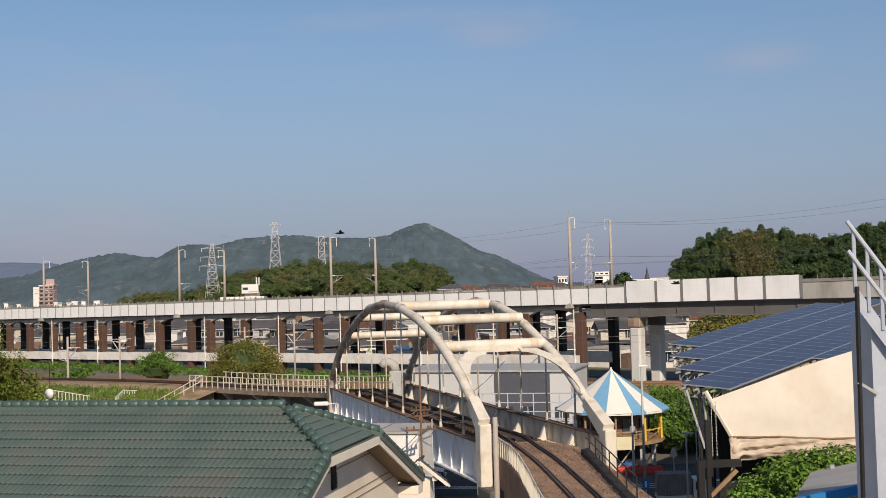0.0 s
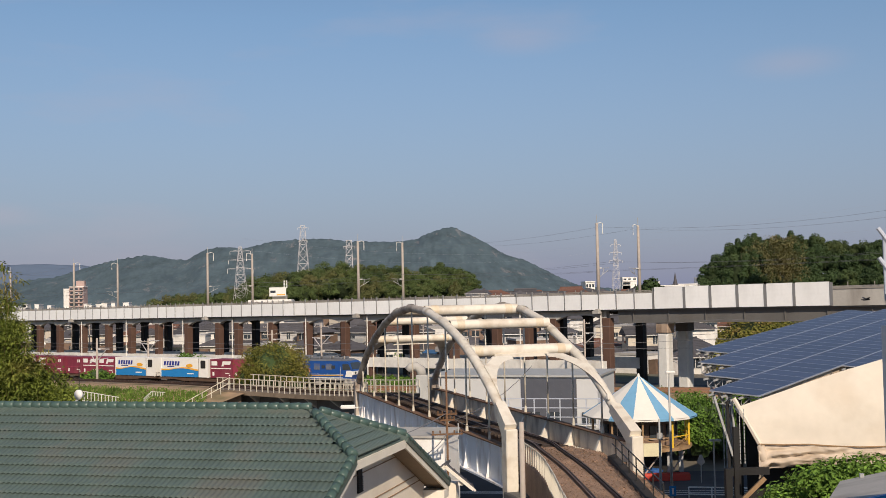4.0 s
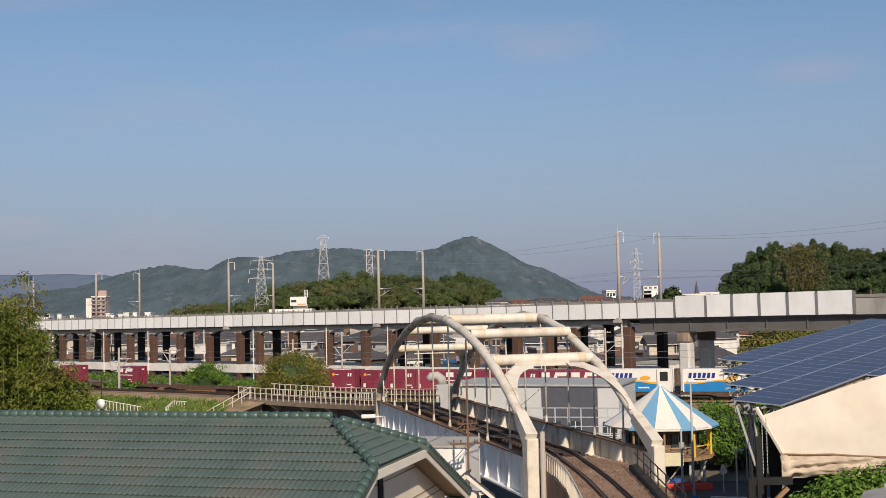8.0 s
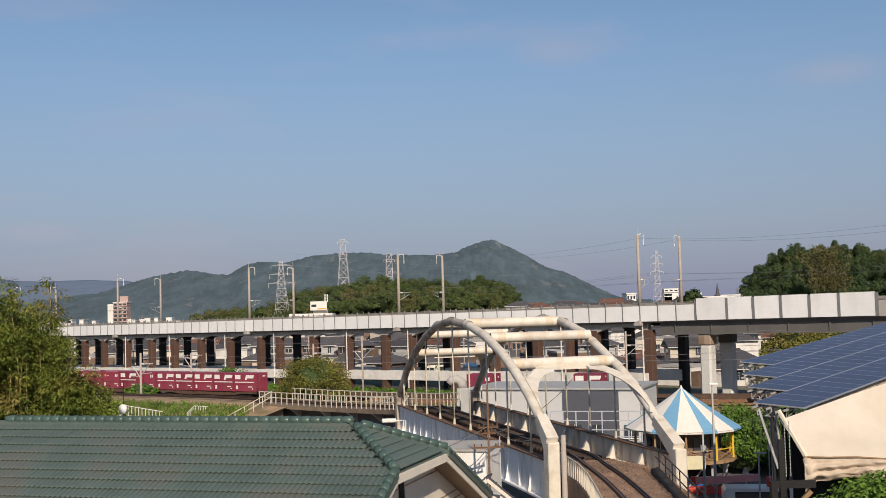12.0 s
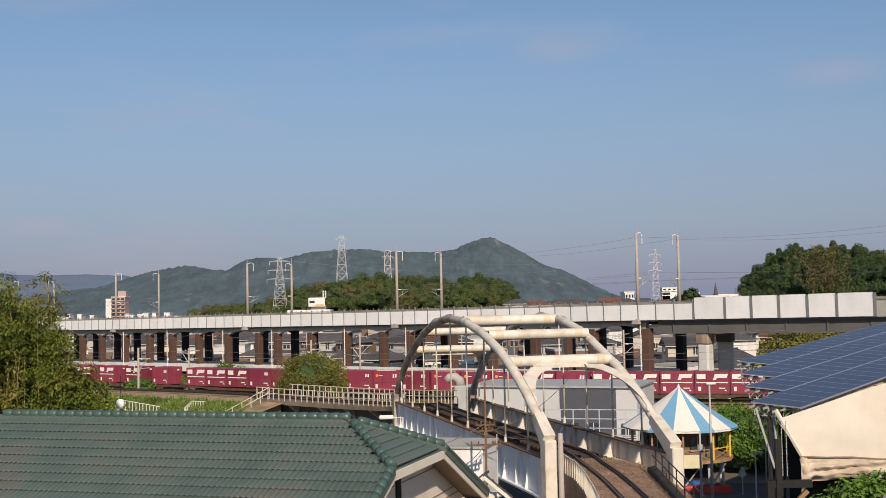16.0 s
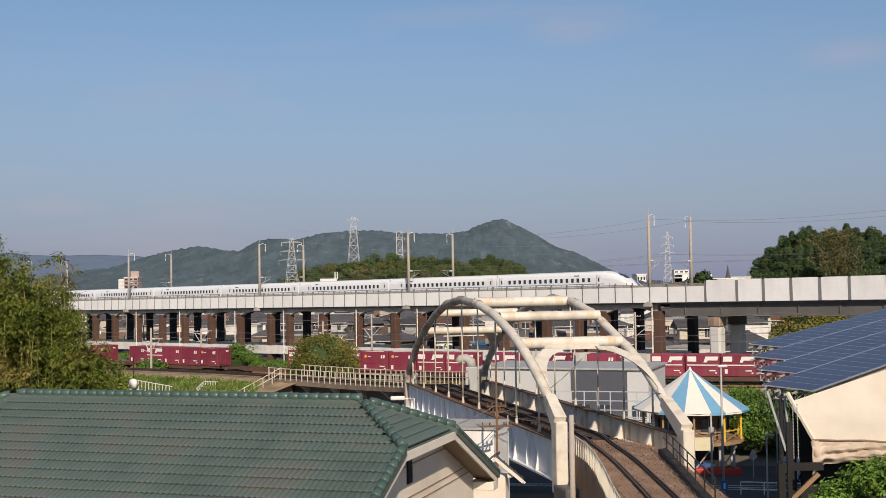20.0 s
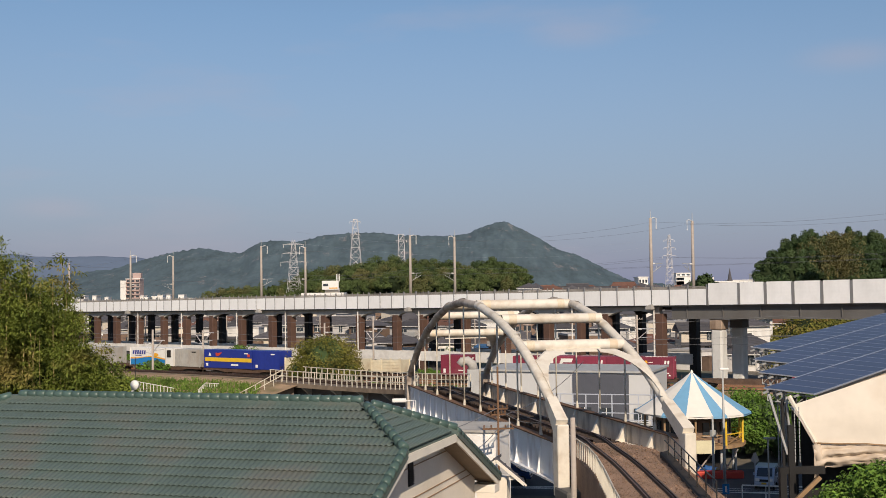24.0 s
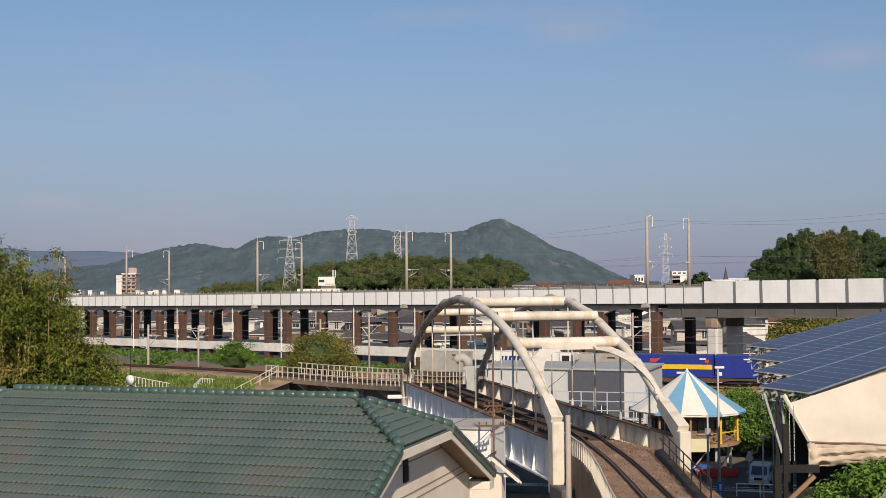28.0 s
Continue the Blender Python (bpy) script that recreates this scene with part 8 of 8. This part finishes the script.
grove()
tree("bush_tree", "bushy yellow-green tree beside the deck", -13.6, 126.5, 3.4, 5.9, 3.9, "leaf_bush", 80, 190, 0.095, 61, True)
tree("bush_tree", "low ragged yellow-green bush beside the deck", -16.5, 127.0, 3.2, 3.2, 1.5, "leaf_bush", 22, 150, 0.095, 66, False)
tree("bush_tree", "small yellow-green bush beside the deck", -11.0, 125.5, 3.6, 3.2, 1.6, "leaf_bush", 20, 150, 0.095, 67, False)
tree("green_bush", "dark green bush under the viaduct", -31.5, 172.5, 1.0, 5.0, 3.4, "leaf_green", 40, 150, 0.14, 62, False)
tree("green_bush", "low green bush beside the goods line", -43, 168, 1.5, 3.0, 3.0, "leaf_green", 20, 50, 0.2, 63, False)
tree("round_tree", "round dark tree over the roofs", (1237 - 784) / 2000 * 300, 300, 8, 9.5, 4.3, "leaf_hill_dark", 30, 60, 0.5, 64)
for k, (x, y, z, h, r) in enumerate(((25.5, 99, 0, 4.6, 2.8), (29, 98, 0, 4.9, 3.2), (27, 95, 0, 4.0, 2.6), (31.5, 96, 0, 4.6, 3.0), (24, 102, 0, 4.0, 2.4), (33, 101, 0, 5.0, 3.0), (23.0, 95.5, 0, 3.4, 2.0), (36, 99, 0, 4.8, 3.0), (19.5, 118, 0.2, 2.6, 2.4), (15.5, 121, 0.2, 2.8, 2.6), (24, 112, 0.2, 2.6, 2.6), (28.5, 110, 0.2, 2.8, 2.6), (23.2, 92.6, 0, 5.0, 1.7), (24.6, 91.6, 0, 5.2, 1.9), (26.2, 91.0, 0, 5.3, 1.9), (27.9, 90.8, 0, 5.1, 2.0), (29.6, 90.8, 0, 5.0, 2.0), (31.5, 91, 0, 5.0, 2.2))):
    tree("bank_shrub", "dense green shrub on the railway bank", x, y, z, h, r, "leaf_green", 40, 150, 0.115, 80 + k, False)
for k, (s, off, h, r) in enumerate(((-52, 16, 6.5, 5.0), (-58, 22, 7.5, 5.5), (-66, 20, 7, 5.5), (-48, 30, 6.5, 4), (-74, 24, 8, 6))):
    p = VA + VU * s + VN * (off if s > 0 else -off)
    tree("low_bush", "low green bush near the viaduct columns", p.x, p.y, 0.4, h, r, "leaf_green" if s > 0 else "leaf_bush", 18, 50, 0.28, 120 + k, False)


line_fence("field_fence", "low white pipe fence in the grass", [Vector((-31.33, 113.00, 4.37)), Vector((-26.80, 111.00, 3.75))], 0.42, 1.0, "railing_white", 0.035, (0.1,), 0.05)
line_fence("field_fence", "short white pipe fence in the grass", [Vector((-24.62, 112.00, 3.52)), Vector((-24.34, 114.00, 3.99)), Vector((-22.87, 113.50, 3.93))], 0.28, 1.0, "railing_white", 0.035, (0.1,), 0.05)
line_fence("stair_railing", "cream railing running down beside the bank", [Vector((-16.3, 112.0, 5.2)), Vector((-20.6, 108.6, 2.9))], 1.1, 1.15, "fence_white", 0.045, (0.55,), 0.07)
setting("bank_steps", Mesh().prism([(-5.6, 0.0), (0.4, 0.0), (0.4, 5.0), (-5.6, 2.9)], -0.7, 0.7, Matrix.Translation((-15.85, 111.6, 0)) @ Matrix.Rotation(math.atan2(3.5, 4.35), 4, "Z")), "deck_side", "sloping brown concrete bank end beside the deck", "steps")


def dish():
    t = thing("dish_aerial", "white dish aerial behind the roof ridge", "aerial", Matrix.Translation((-11.85, 43, 0)))
    part("mast", Mesh().tube([(0, 0, 8.5), (0, 0, 11.6)], 0.014, 6), "steel_dark", t)
    part("dish", Mesh().tube([(-0.04, -0.05, 10.55), (0.0, 0.02, 10.55), (0.1, 0.16, 10.5)], [0.19, 0.185, 0.04], 14), "white_paint", t, "white round dish", True)
    part("bracket", Mesh().tube([(-0.35, 0, 10.15), (0, 0, 10.4)], 0.035, 6), "steel", t)


dish()


def grass_bank():
    rng = random.Random(55)
    m = Mesh()
    line = [p for p in FAR_LINE if 108 < p.y < 165]
    pts = along(line, 0.5)
    for p, d in pts:
        side = Vector((d.y, -d.x, 0))
        for _ in range(110):
            c = -rng.uniform(3.6, 13)
            z = float(np.interp(-c, (2.4, 3.4, 6.5, 13, 20), (-0.35, -0.55, -1.2, -3.6, -4.9)))
            q = p + side * c + d * rng.uniform(-.3, .3) + Vector((0, 0, z))
            if q.x > -18.5 and q.y < 114:
                continue
            h, w = rng.uniform(0.15, 0.5), rng.uniform(0.03, 0.08)
            a = rng.uniform(0, math.pi)
            e = Vector((math.cos(a), math.sin(a), 0)) * w
            tip = q + Vector((rng.uniform(-.2, .2), rng.uniform(-.2, .2), h))
            m.add([q - e, q + e, tip + e * 0.4, tip - e * 0.4], [(0, 1, 2, 3)])
    for p, d in along(line, 0.55):
        side = Vector((d.y, -d.x, 0))
        for _ in range(9):
            c = -rng.uniform(3.8, 13.5)
            z = float(np.interp(-c, (2.4, 3.4, 6.5, 13, 20), (-0.35, -0.55, -1.2, -3.6, -4.9)))
            q = p + side * c + d * rng.uniform(-.3, .3) + Vector((0, 0, z + 0.3))
            if q.x > -18.5 and q.y < 114:
                continue
            r = rng.uniform(0.4, 0.9)
            leaves(m, rng, tuple(q), (r, r, r * 0.6), 40, 0.07, 0.4)
    setting("grass", m, "grass", "long green grass on the railway bank", "grass", kind="stuff")
    b = Mesh()
    for s in range(-105, 60):
        for _ in range(10):
            p, th = goods(s + rng.random())
            n = Vector((-math.cos(th), -math.sin(th), 0))
            o = rng.uniform(2.0, 9)
            q = p + n * o + Vector((0, 0, FZ + 0.15 + float(np.interp(o, (2.3, 3, 7.5, 13), (-0.32, -0.5, -1.5, -2.6)))))
            leaves(b, rng, tuple(q), (0.6, 0.6, 0.45), 14, 0.15)
    for s in range(-62, 195):
        for _ in range(7):
            q = via(s + rng.random(), rng.uniform(4.6, 17), 0)
            r = rng.uniform(0.3, 0.65)
            leaves(b, rng, (q.x, q.y, 0.35 + r * 0.4), (r, r, r * 0.8), 24, 0.17, 0.4)
    sc = Mesh()
    for _ in range(300):
        q = via(rng.uniform(-230, -44), rng.uniform(-70, -14), 0)
        r = rng.uniform(1.2, 2.6)
        leaves(sc, rng, (q.x, q.y, r * 0.5), (r, r, r * rng.uniform(.6, 1.2)), 46, 0.32, 0.4)
    for _ in range(260):
        o = rng.uniform(16, 95)
        q = via(0.5245 * o - 46 - rng.random() * 45, -o, 0)
        r = rng.uniform(1.2, 2.4)
        leaves(sc, rng, (q.x, q.y, 0.4 + r * 0.6), (r, r, r * rng.uniform(.7, 1.3)), 70, 0.28, 0.4)
    for _ in range(330):
        x, dd = rng.uniform(1335, 1640), rng.uniform(208, 256)
        k = (dd - 205) / 60 * 0.75 * float(np.interp(x, (1332, 1365, 1420), (1, 5, 12)))
        r = rng.uniform(1.0, 2.2)
        leaves(sc, rng, ((x - 784) / 2000 * dd, dd, k + r * 0.5), (r, r, r * rng.uniform(.7, 1.2)), 70, 0.26, 0.4)
    setting("scrub", sc, "leaf_bush", "yellow-green scrub behind the viaduct", "scrub", kind="stuff")
    for _ in range(150):
        o = rng.uniform(20, 70)
        q = via(rng.uniform(0.52 * o - 40, 190), -o, 0)
        r = rng.uniform(0.6, 1.5)
        leaves(b, rng, (q.x, q.y, 0.5 + r * 0.6), (r, r, r), 46, 0.24, 0.4)
    setting("weeds", b, "leaf_green", "green weeds beside the goods line", "weeds", kind="stuff")


grass_bank()


# ---- road, cars, small things ----
setting("road", Mesh().sweep([(-70, 93, 0.03), (-20, 86, 0.03), (10, 81.5, 0.03), (60, 74, 0.03)], [(-7.5, 0), (5, 0)]), "asphalt", "worn grey asphalt road under the bridge", "road")
setting("forecourt", Mesh().box(14, 34, 62, 76, -0.2, 0.02), "asphalt", "grey asphalt forecourt", "pavement")
for k in range(3):
    setting("road_line", Mesh().sweep([(-20 + 1.6 * k * 0 + 4 * k, 84.2 - k * 0.5, 0.045), (30, 77.2 - k, 0.045)], [(-0.07, 0), (0.07, 0)]), "white_paint", "worn white road line", "road marking")


def car(name, label, body, length, width, height, van, m):
    t = thing(name, label, "car", m)
    h, w = length / 2, width / 2
    if van:
        side = [(-h, 0.35), (-h, height * 0.92), (-h + 0.15, height), (h - 1.0, height), (h - 0.35, height * 0.6), (h - 0.05, height * 0.5), (h, 0.35)]
    else:
        side = [(-h, 0.35), (-h + 0.05, height * 0.62), (-h + 0.75, height * 0.68), (-h + 1.25, height), (h * 0.25, height), (h * 0.62, height * 0.66), (h - 0.1, height * 0.55), (h, 0.35)]
    part("body", Mesh().prism(side, -w, w), body, t)
    fx, fz = h - 0.68, height * 0.8
    part("windscreen", Mesh().add([(h - 0.36, -w + 0.12, height * 0.62), (h - 0.36, w - 0.12, height * 0.62), (h - 0.93, w - 0.16, height * 0.95), (h - 0.93, -w + 0.16, height * 0.95)], [(0, 1, 2, 3)]) if van else
         Mesh().add([(h * 0.63, -w + 0.12, height * 0.68), (h * 0.63, w - 0.12, height * 0.68), (h * 0.29, w - 0.2, height * 0.98), (h * 0.29, -w + 0.2, height * 0.98)], [(0, 1, 2, 3)]), "glass_dark", t, "dark windscreen").location.x = 0.02
    for sy in (-1, 1):
        part("side_window", Mesh().box(-h * 0.75, h * 0.45 if van else h * 0.3, sy * w - 0.012, sy * w + 0.012, height * 0.62, height * 0.9), "glass_dark", t)
        part("headlight", Mesh().box(h - 0.08, h + 0.02, sy * (w - 0.22) - 0.14, sy * (w - 0.22) + 0.14, 0.62, 0.82, bevel=0.03), "white_paint", t)
        part("mirror", Mesh().box(h - 1.0, h - 0.85, sy * (w + 0.1) - 0.08, sy * (w + 0.1) + 0.08, height * 0.6, height * 0.7), body, t)
        for x in (-h + 0.6, h - 0.6):
            wh = part("wheel", Mesh().tube([(x, sy * (w - 0.12), 0.29), (x, sy * (w + 0.01), 0.29)], 0.29, 14), "rubber", t)
            part("rim", Mesh().tube([(x, sy * (w + 0.0), 0.29), (x, sy * (w + 0.02), 0.29)], 0.17, 10), "steel", wh)
    part("grille", Mesh().box(h - 0.03, h + 0.015, -w * 0.45, w * 0.45, 0.6, 0.74), "dark", t)
    part("bumper", Mesh().box(h - 0.06, h + 0.06, -w, w, 0.32, 0.52, bevel=0.05), body, t)
    part("plate", Mesh().box(h + 0.05, h + 0.075, -0.17, 0.17, 0.42, 0.54), "yellow" if van else "white_paint", t)
    return t


def traffic():
    road = lambda x: 82.9 - 0.15 * x
    hd = math.atan2(-0.15, 1)
    van = car("delivery_van", "silver-blue small van waiting at the road", "car_silver", 3.0, 1.3, 1.48, True, Matrix.Identity(4))
    at = lambda x, y, a: Matrix.Translation((x, y, 0.03)) @ Matrix.Rotation(a, 4, "Z")
    a0 = math.radians(-112)
    rows = [(t, at(*p, a0)) for t, p in ((0, (33, 90)), (18, (33, 90)), (19.5, (26.2, 81.8)), (20.4, (23.2, 80.0)), (21.1, (22.3, 79.4)), (21.8, (22.1, 79.3)), (25, (22.1, 79.3)), (28, (22.1, 79.3)))]
    FLYING.append((van, rows))
    lorry = car("crane_truck", "white truck with a faded red folded crane boom", "car_white", 5.4, 1.9, 2.0, True, Matrix.Identity(4))
    part("boom", Mesh().beam((-4.4, 0.2, 2.35), (-0.3, 0.2, 2.55), 0.42, 0.42), "red_faded", lorry, "faded red crane boom")
    part("boom_head", Mesh().box(-4.7, -4.2, 0.0, 0.4, 2.1, 2.6, bevel=0.06), "red", lorry, "red boom head")
    part("crane_post", Mesh().box(0.1, 0.6, -0.3, 0.3, 1.9, 2.6, bevel=0.05), "red", lorry, "red crane post")
    # seconds, place at the start, way per second
    for ob, x0, v, y in ((lorry, 21.0 - 12 * 6.5, 6.5, -6.3), (car("blue_car", "dark blue saloon car under the bridge", "car_blue", 4.3, 1.7, 1.45, False, Matrix.Identity(4)), 3.2, 9.0, 1.0),
                         (car("dark_car", "dark blue compact car on the road", "car_blue", 4.0, 1.7, 1.5, False, Matrix.Identity(4)), 7.0 - 25 * 3, 3.0, 0.6),
                         (car("white_car", "white compact car on the road", "car_white", 4.0, 1.7, 1.5, False, Matrix.Identity(4)), 20.2 + 17 * 10, -10.0, -7.2)):
        FLYING.append((ob, [(t, at(x0 + v * t, road(x0 + v * t) + y, hd if v > 0 else hd + math.pi)) for t in range(0, 29, 2)]))
    parked = car("parked_car", "white compact car parked beside the bridge", "car_white", 3.9, 1.65, 1.5, False, at(3.6, 66, 1.2))
    # small flat truck with a covered load, drives off at once
    t = thing("covered_truck", "small white truck with a grey cloth covered load", "truck", Matrix.Identity(4))
    part("cab", Mesh().prism([(0.75, 0.4), (0.75, 1.75), (1.5, 1.75), (1.95, 1.0), (2.0, 0.4)], -0.7, 0.7), "car_white", t, "white cab")
    part("windscreen", Mesh().add([(1.91, -0.6, 1.1), (1.91, 0.6, 1.1), (1.55, 0.58, 1.68), (1.55, -0.58, 1.68)], [(0, 1, 2, 3)]), "glass_dark", t)
    for sy in (-1, 1):
        part("side_window", Mesh().box(0.9, 1.4, sy * 0.7 - 0.01, sy * 0.7 + 0.01, 1.1, 1.6), "glass_dark", t)
        for x in (-1.1, 1.4):
            part("wheel", Mesh().tube([(x, sy * 0.55, 0.27), (x, sy * 0.72, 0.27)], 0.27, 12), "rubber", t)
    part("bed", Mesh().box(-1.5, 0.7, -0.7, 0.7, 0.55, 0.75), "car_white", t)
    cloth = Mesh()
    for k in range(24):
        x = -1.45 + 2.1 * k / 23
        w = 0.68 + 0.05 * (k % 2)
        cloth.v += [(x, -w, 0.8), (x, -w * 0.95, 2.05 + 0.03 * (k % 3)), (x, w * 0.95, 2.05 + 0.03 * (k % 3)), (x, w, 0.8)]
    cloth.f = [(k * 4 + j, k * 4 + 4 + j, k * 4 + 5 + j, k * 4 + 1 + j) for k in range(23) for j in range(3)] + [(0, 1, 2, 3), (95, 94, 93, 92)]
    part("cloth_cover", cloth, "tarp_grey", t, "folded grey cloth cover")
    a1 = math.radians(-8)
    FLYING.append((t, [(q, at(19.34 + 6.6 * q, 70.67 - 0.92 * q, a1)) for q in (0, 4, 8, 12, 16, 20, 24, 28)]))
    car("yard_car", "white compact car parked in the yard", "car_white", 3.9, 1.65, 1.4, False, Matrix.Translation((10.2, 96, 1.22)) @ Matrix.Rotation(2.9, 4, "Z"))


traffic()
line_fence("guard_rail", "white pipe guard rail beside the road", [Vector((19.4, 75.4, 0)), Vector((22.5, 74.6, 0)), Vector((26.0, 73.6, 0))], 1.5, 0.85, "railing_white", 0.045, (0.45,), 0.08)


def bird(label):
    t = thing("bird", label, "bird", Matrix.Identity(4), "birds")
    part("body", Mesh().tube([(0.2, 0, 0), (0.08, 0, 0.02), (-0.1, 0, 0), (-0.28, 0, 0)], [0.02, 0.06, 0.055, 0.03], 7), "bird_black", t)
    for s in (-1, 1):
        part("wing", Mesh().add([(0.1, s * 0.04, 0.03), (0.02, s * 0.45, 0.12), (-0.08, s * 0.42, 0.12), (-0.1, s * 0.04, 0.03), (0.1, s * 0.04, 0.045), (0.02, s * 0.45, 0.13)], [(0, 1, 2, 3), (4, 5, 2, 3), (0, 4, 5, 1)]), "bird_black", t)
    part("tail", Mesh().add([(-0.24, -0.03, 0), (-0.24, 0.03, 0), (-0.42, 0.07, 0.0), (-0.42, -0.07, 0.0)], [(0, 1, 2, 3)]), "bird_black", t)
    return t


def birds():
    for p0, v in ((Vector((-1.34, 60, 17.16)), Vector((8.8, 0, -1.1))), (Vector((16.62, 60, 14.02)), Vector((2.2, 0, -0.18)))):
        b = bird("small black bird flying over the bridge")
        FLYING.append((b, [(t, Matrix.Translation(p0 + v * t + Vector((0, 0, max(0, -(p0.z + v.z * t) + 9)))) @ Matrix.Rotation(math.atan2(v.y, v.x), 4, "Z")) for t in range(0, 29, 2)]))


birds()


# ---- near stair at the edge of the view ----
def near_stair():
    t = thing("station_stair", "blue-grey steel stair side with a pipe railing", "stair", Matrix.Translation((9.7, 22, 0)), kind="structure")
    way = Vector((1.0, -0.35, -1.62))
    p0 = Vector((0.0, 0, 13.9))
    # side plate follows the steps down
    a, b = p0, p0 + way * 2.2
    part("side_plate", Mesh().add([a, a + Vector((0, 0, -0.42)), b + Vector((0, 0, -0.42)), b, a + Vector((0.05, 0.1, 0)), a + Vector((0.05, 0.1, -0.42)), b + Vector((0.05, 0.1, -0.42)), b + Vector((0.05, 0.1, 0))],
                                  [(0, 1, 2, 3), (7, 6, 5, 4), (0, 3, 7, 4), (1, 5, 6, 2), (0, 4, 5, 1)]), "railing_paint", t, "blue-grey side plate")
    part("wall", Mesh().add([(0.33, 0.05, 13.2), (0.36, 0.05, 0), (2.6, -0.6, 0), (2.6, -0.6, 9.8), (0.33, 1.0, 13.2), (0.36, 1.0, 0), (2.6, 0.4, 0), (2.6, 0.4, 9.8)], [(0, 1, 2, 3), (7, 6, 5, 4), (0, 3, 7, 4), (4, 5, 1, 0)]),
         "railing_paint", t, "pale blue steel wall")
    for h in (1.14, 0.55):
        part("hand_rail", Mesh().tube([p0 + Vector((-0.1, 0, h + 0.12)), p0 + way * 1.5 + Vector((0, 0, h))], 0.045, 8), "railing_paint", t)
    for k in range(4):
        q = p0 + way * (0.02 + 0.23 * k)
        part("rail_post", Mesh().tube([q + Vector((0, 0, -0.15)), q + Vector((0, 0, 1.1))], 0.04, 6), "railing_paint", t)
    d = thing("drain_pipe", "dark upright drain pipe beside the stair", "pipe", Matrix.Translation((9.68, 21.9, 0)))
    part("pipe", Mesh().tube([(-0.12, 0, 0), (0.03, 0, 13.85)], 0.045, 8), "steel_dark", d)
    part("clip", Mesh().beam((-0.03, 0, 11.95), (0.4, 0.1, 11.7), 0.06, 0.06), "steel", d)
    r = thing("shelter_roof", "grey sheet roof with a blue edge", "roof", Matrix.Translation((9, 24, 0)))
    m = Mesh()
    q = [Vector(p) for p in ((0, 0, 9.2), (3.9, 0, 9.85), (9, 9, 9.2), (4.0, 9, 8.3))]
    m.add(q + [p - Vector((0, 0, 0.15)) for p in q], [(0, 1, 2, 3), (7, 6, 5, 4), (0, 4, 5, 1), (1, 5, 6, 2), (2, 6, 7, 3), (3, 7, 4, 0)])
    part("sheet", m, "concrete", r)
    part("edge", Mesh().beam(q[0], q[1], 0.12, 0.2), "runtec_blue", r, "blue edge trim")
    for x, y in ((0.6, 0.5), (4.4, 8.4), (8, 8), (3.4, 0.5)):
        part("post", Mesh().tube([(x, y, 0), (x, y, 8.6)], 0.07, 6), "steel", r)


near_stair()


def stones():
    rng = random.Random(3)
    m = Mesh()
    for p, d in along([p for p in NEAR_LINE[8:] if p.y < 60.2], 0.25):
        side = Vector((d.y, -d.x, 0))
        for _ in range(72):
            c = rng.uniform(-1.55, 2.95)
            if 0.36 < abs(c) < 0.68:
                continue
            z = float(np.interp(abs(c), (0, 1.5, 2.2, 3.0), (-0.13, -0.135, -0.29, -0.48)))
            q = p + side * c + d * rng.uniform(-.13, .13) + Vector((0, 0, z))
            s = rng.uniform(0.025, 0.065)
            v = [q + Vector((rng.uniform(-1, 1), rng.uniform(-1, 1), rng.uniform(-.3, 1))) * s for _ in range(4)]
            m.add(v, [(0, 1, 2), (0, 2, 3), (0, 3, 1), (1, 3, 2)])
    setting("ballast_stones", m, "ballast", "loose brown ballast stones on the track bed", "ballast", kind="stuff")


stones()


# ---- sleepers last ----
for owner, line, step in ((near_track, NEAR_LINE[3:-6], 0.62), (bridge_track, BRIDGE_LINE, 0.62), (far_track, [p for p in FAR_LINE if p.y < 117], 0.7)):
    sleepers(owner, line, step)


# ---- what moves ----
GOODS_V, GOODS_A = 16.996, -0.0872


def goods_at(t, q):
    return q + GOODS_V * t + GOODS_A * (t - 14) ** 2 / 2


def motions():
    times = list(range(29))
    for ob, q0, q1 in GOODS_THINGS:          # rear and front ends, along the train
        rows = []
        for t in times:
            a, b = goods(goods_at(t, q0))[0], goods(goods_at(t, q1))[0]
            d = b - a
            rows.append((t, Matrix.Translation((a + b) / 2 + Vector((0, 0, FZ))) @ Matrix.Rotation(math.atan2(d.y, d.x), 4, "Z") @ Matrix.Translation((0, 0, ob["ride"]))))
        walk(ob, rows)
    for ob, back in BULLET_THINGS:
        s0 = -38.7 - 71.8 * 17 - back
        rows = []
        for t in times:
            p = via(s0 + 71.8 * t, 0, 1.25)
            rows.append((t, Matrix.Translation(p) @ Matrix.Rotation(math.atan2(VU.y, VU.x), 4, "Z") @ Matrix.Rotation(0.009, 4, "Y") @ Matrix.Rotation(math.pi * ob.get("turned", 0), 4, "Z")))
        walk(ob, rows)
    for ob, rows in FLYING:
        walk(ob, rows)


motions()
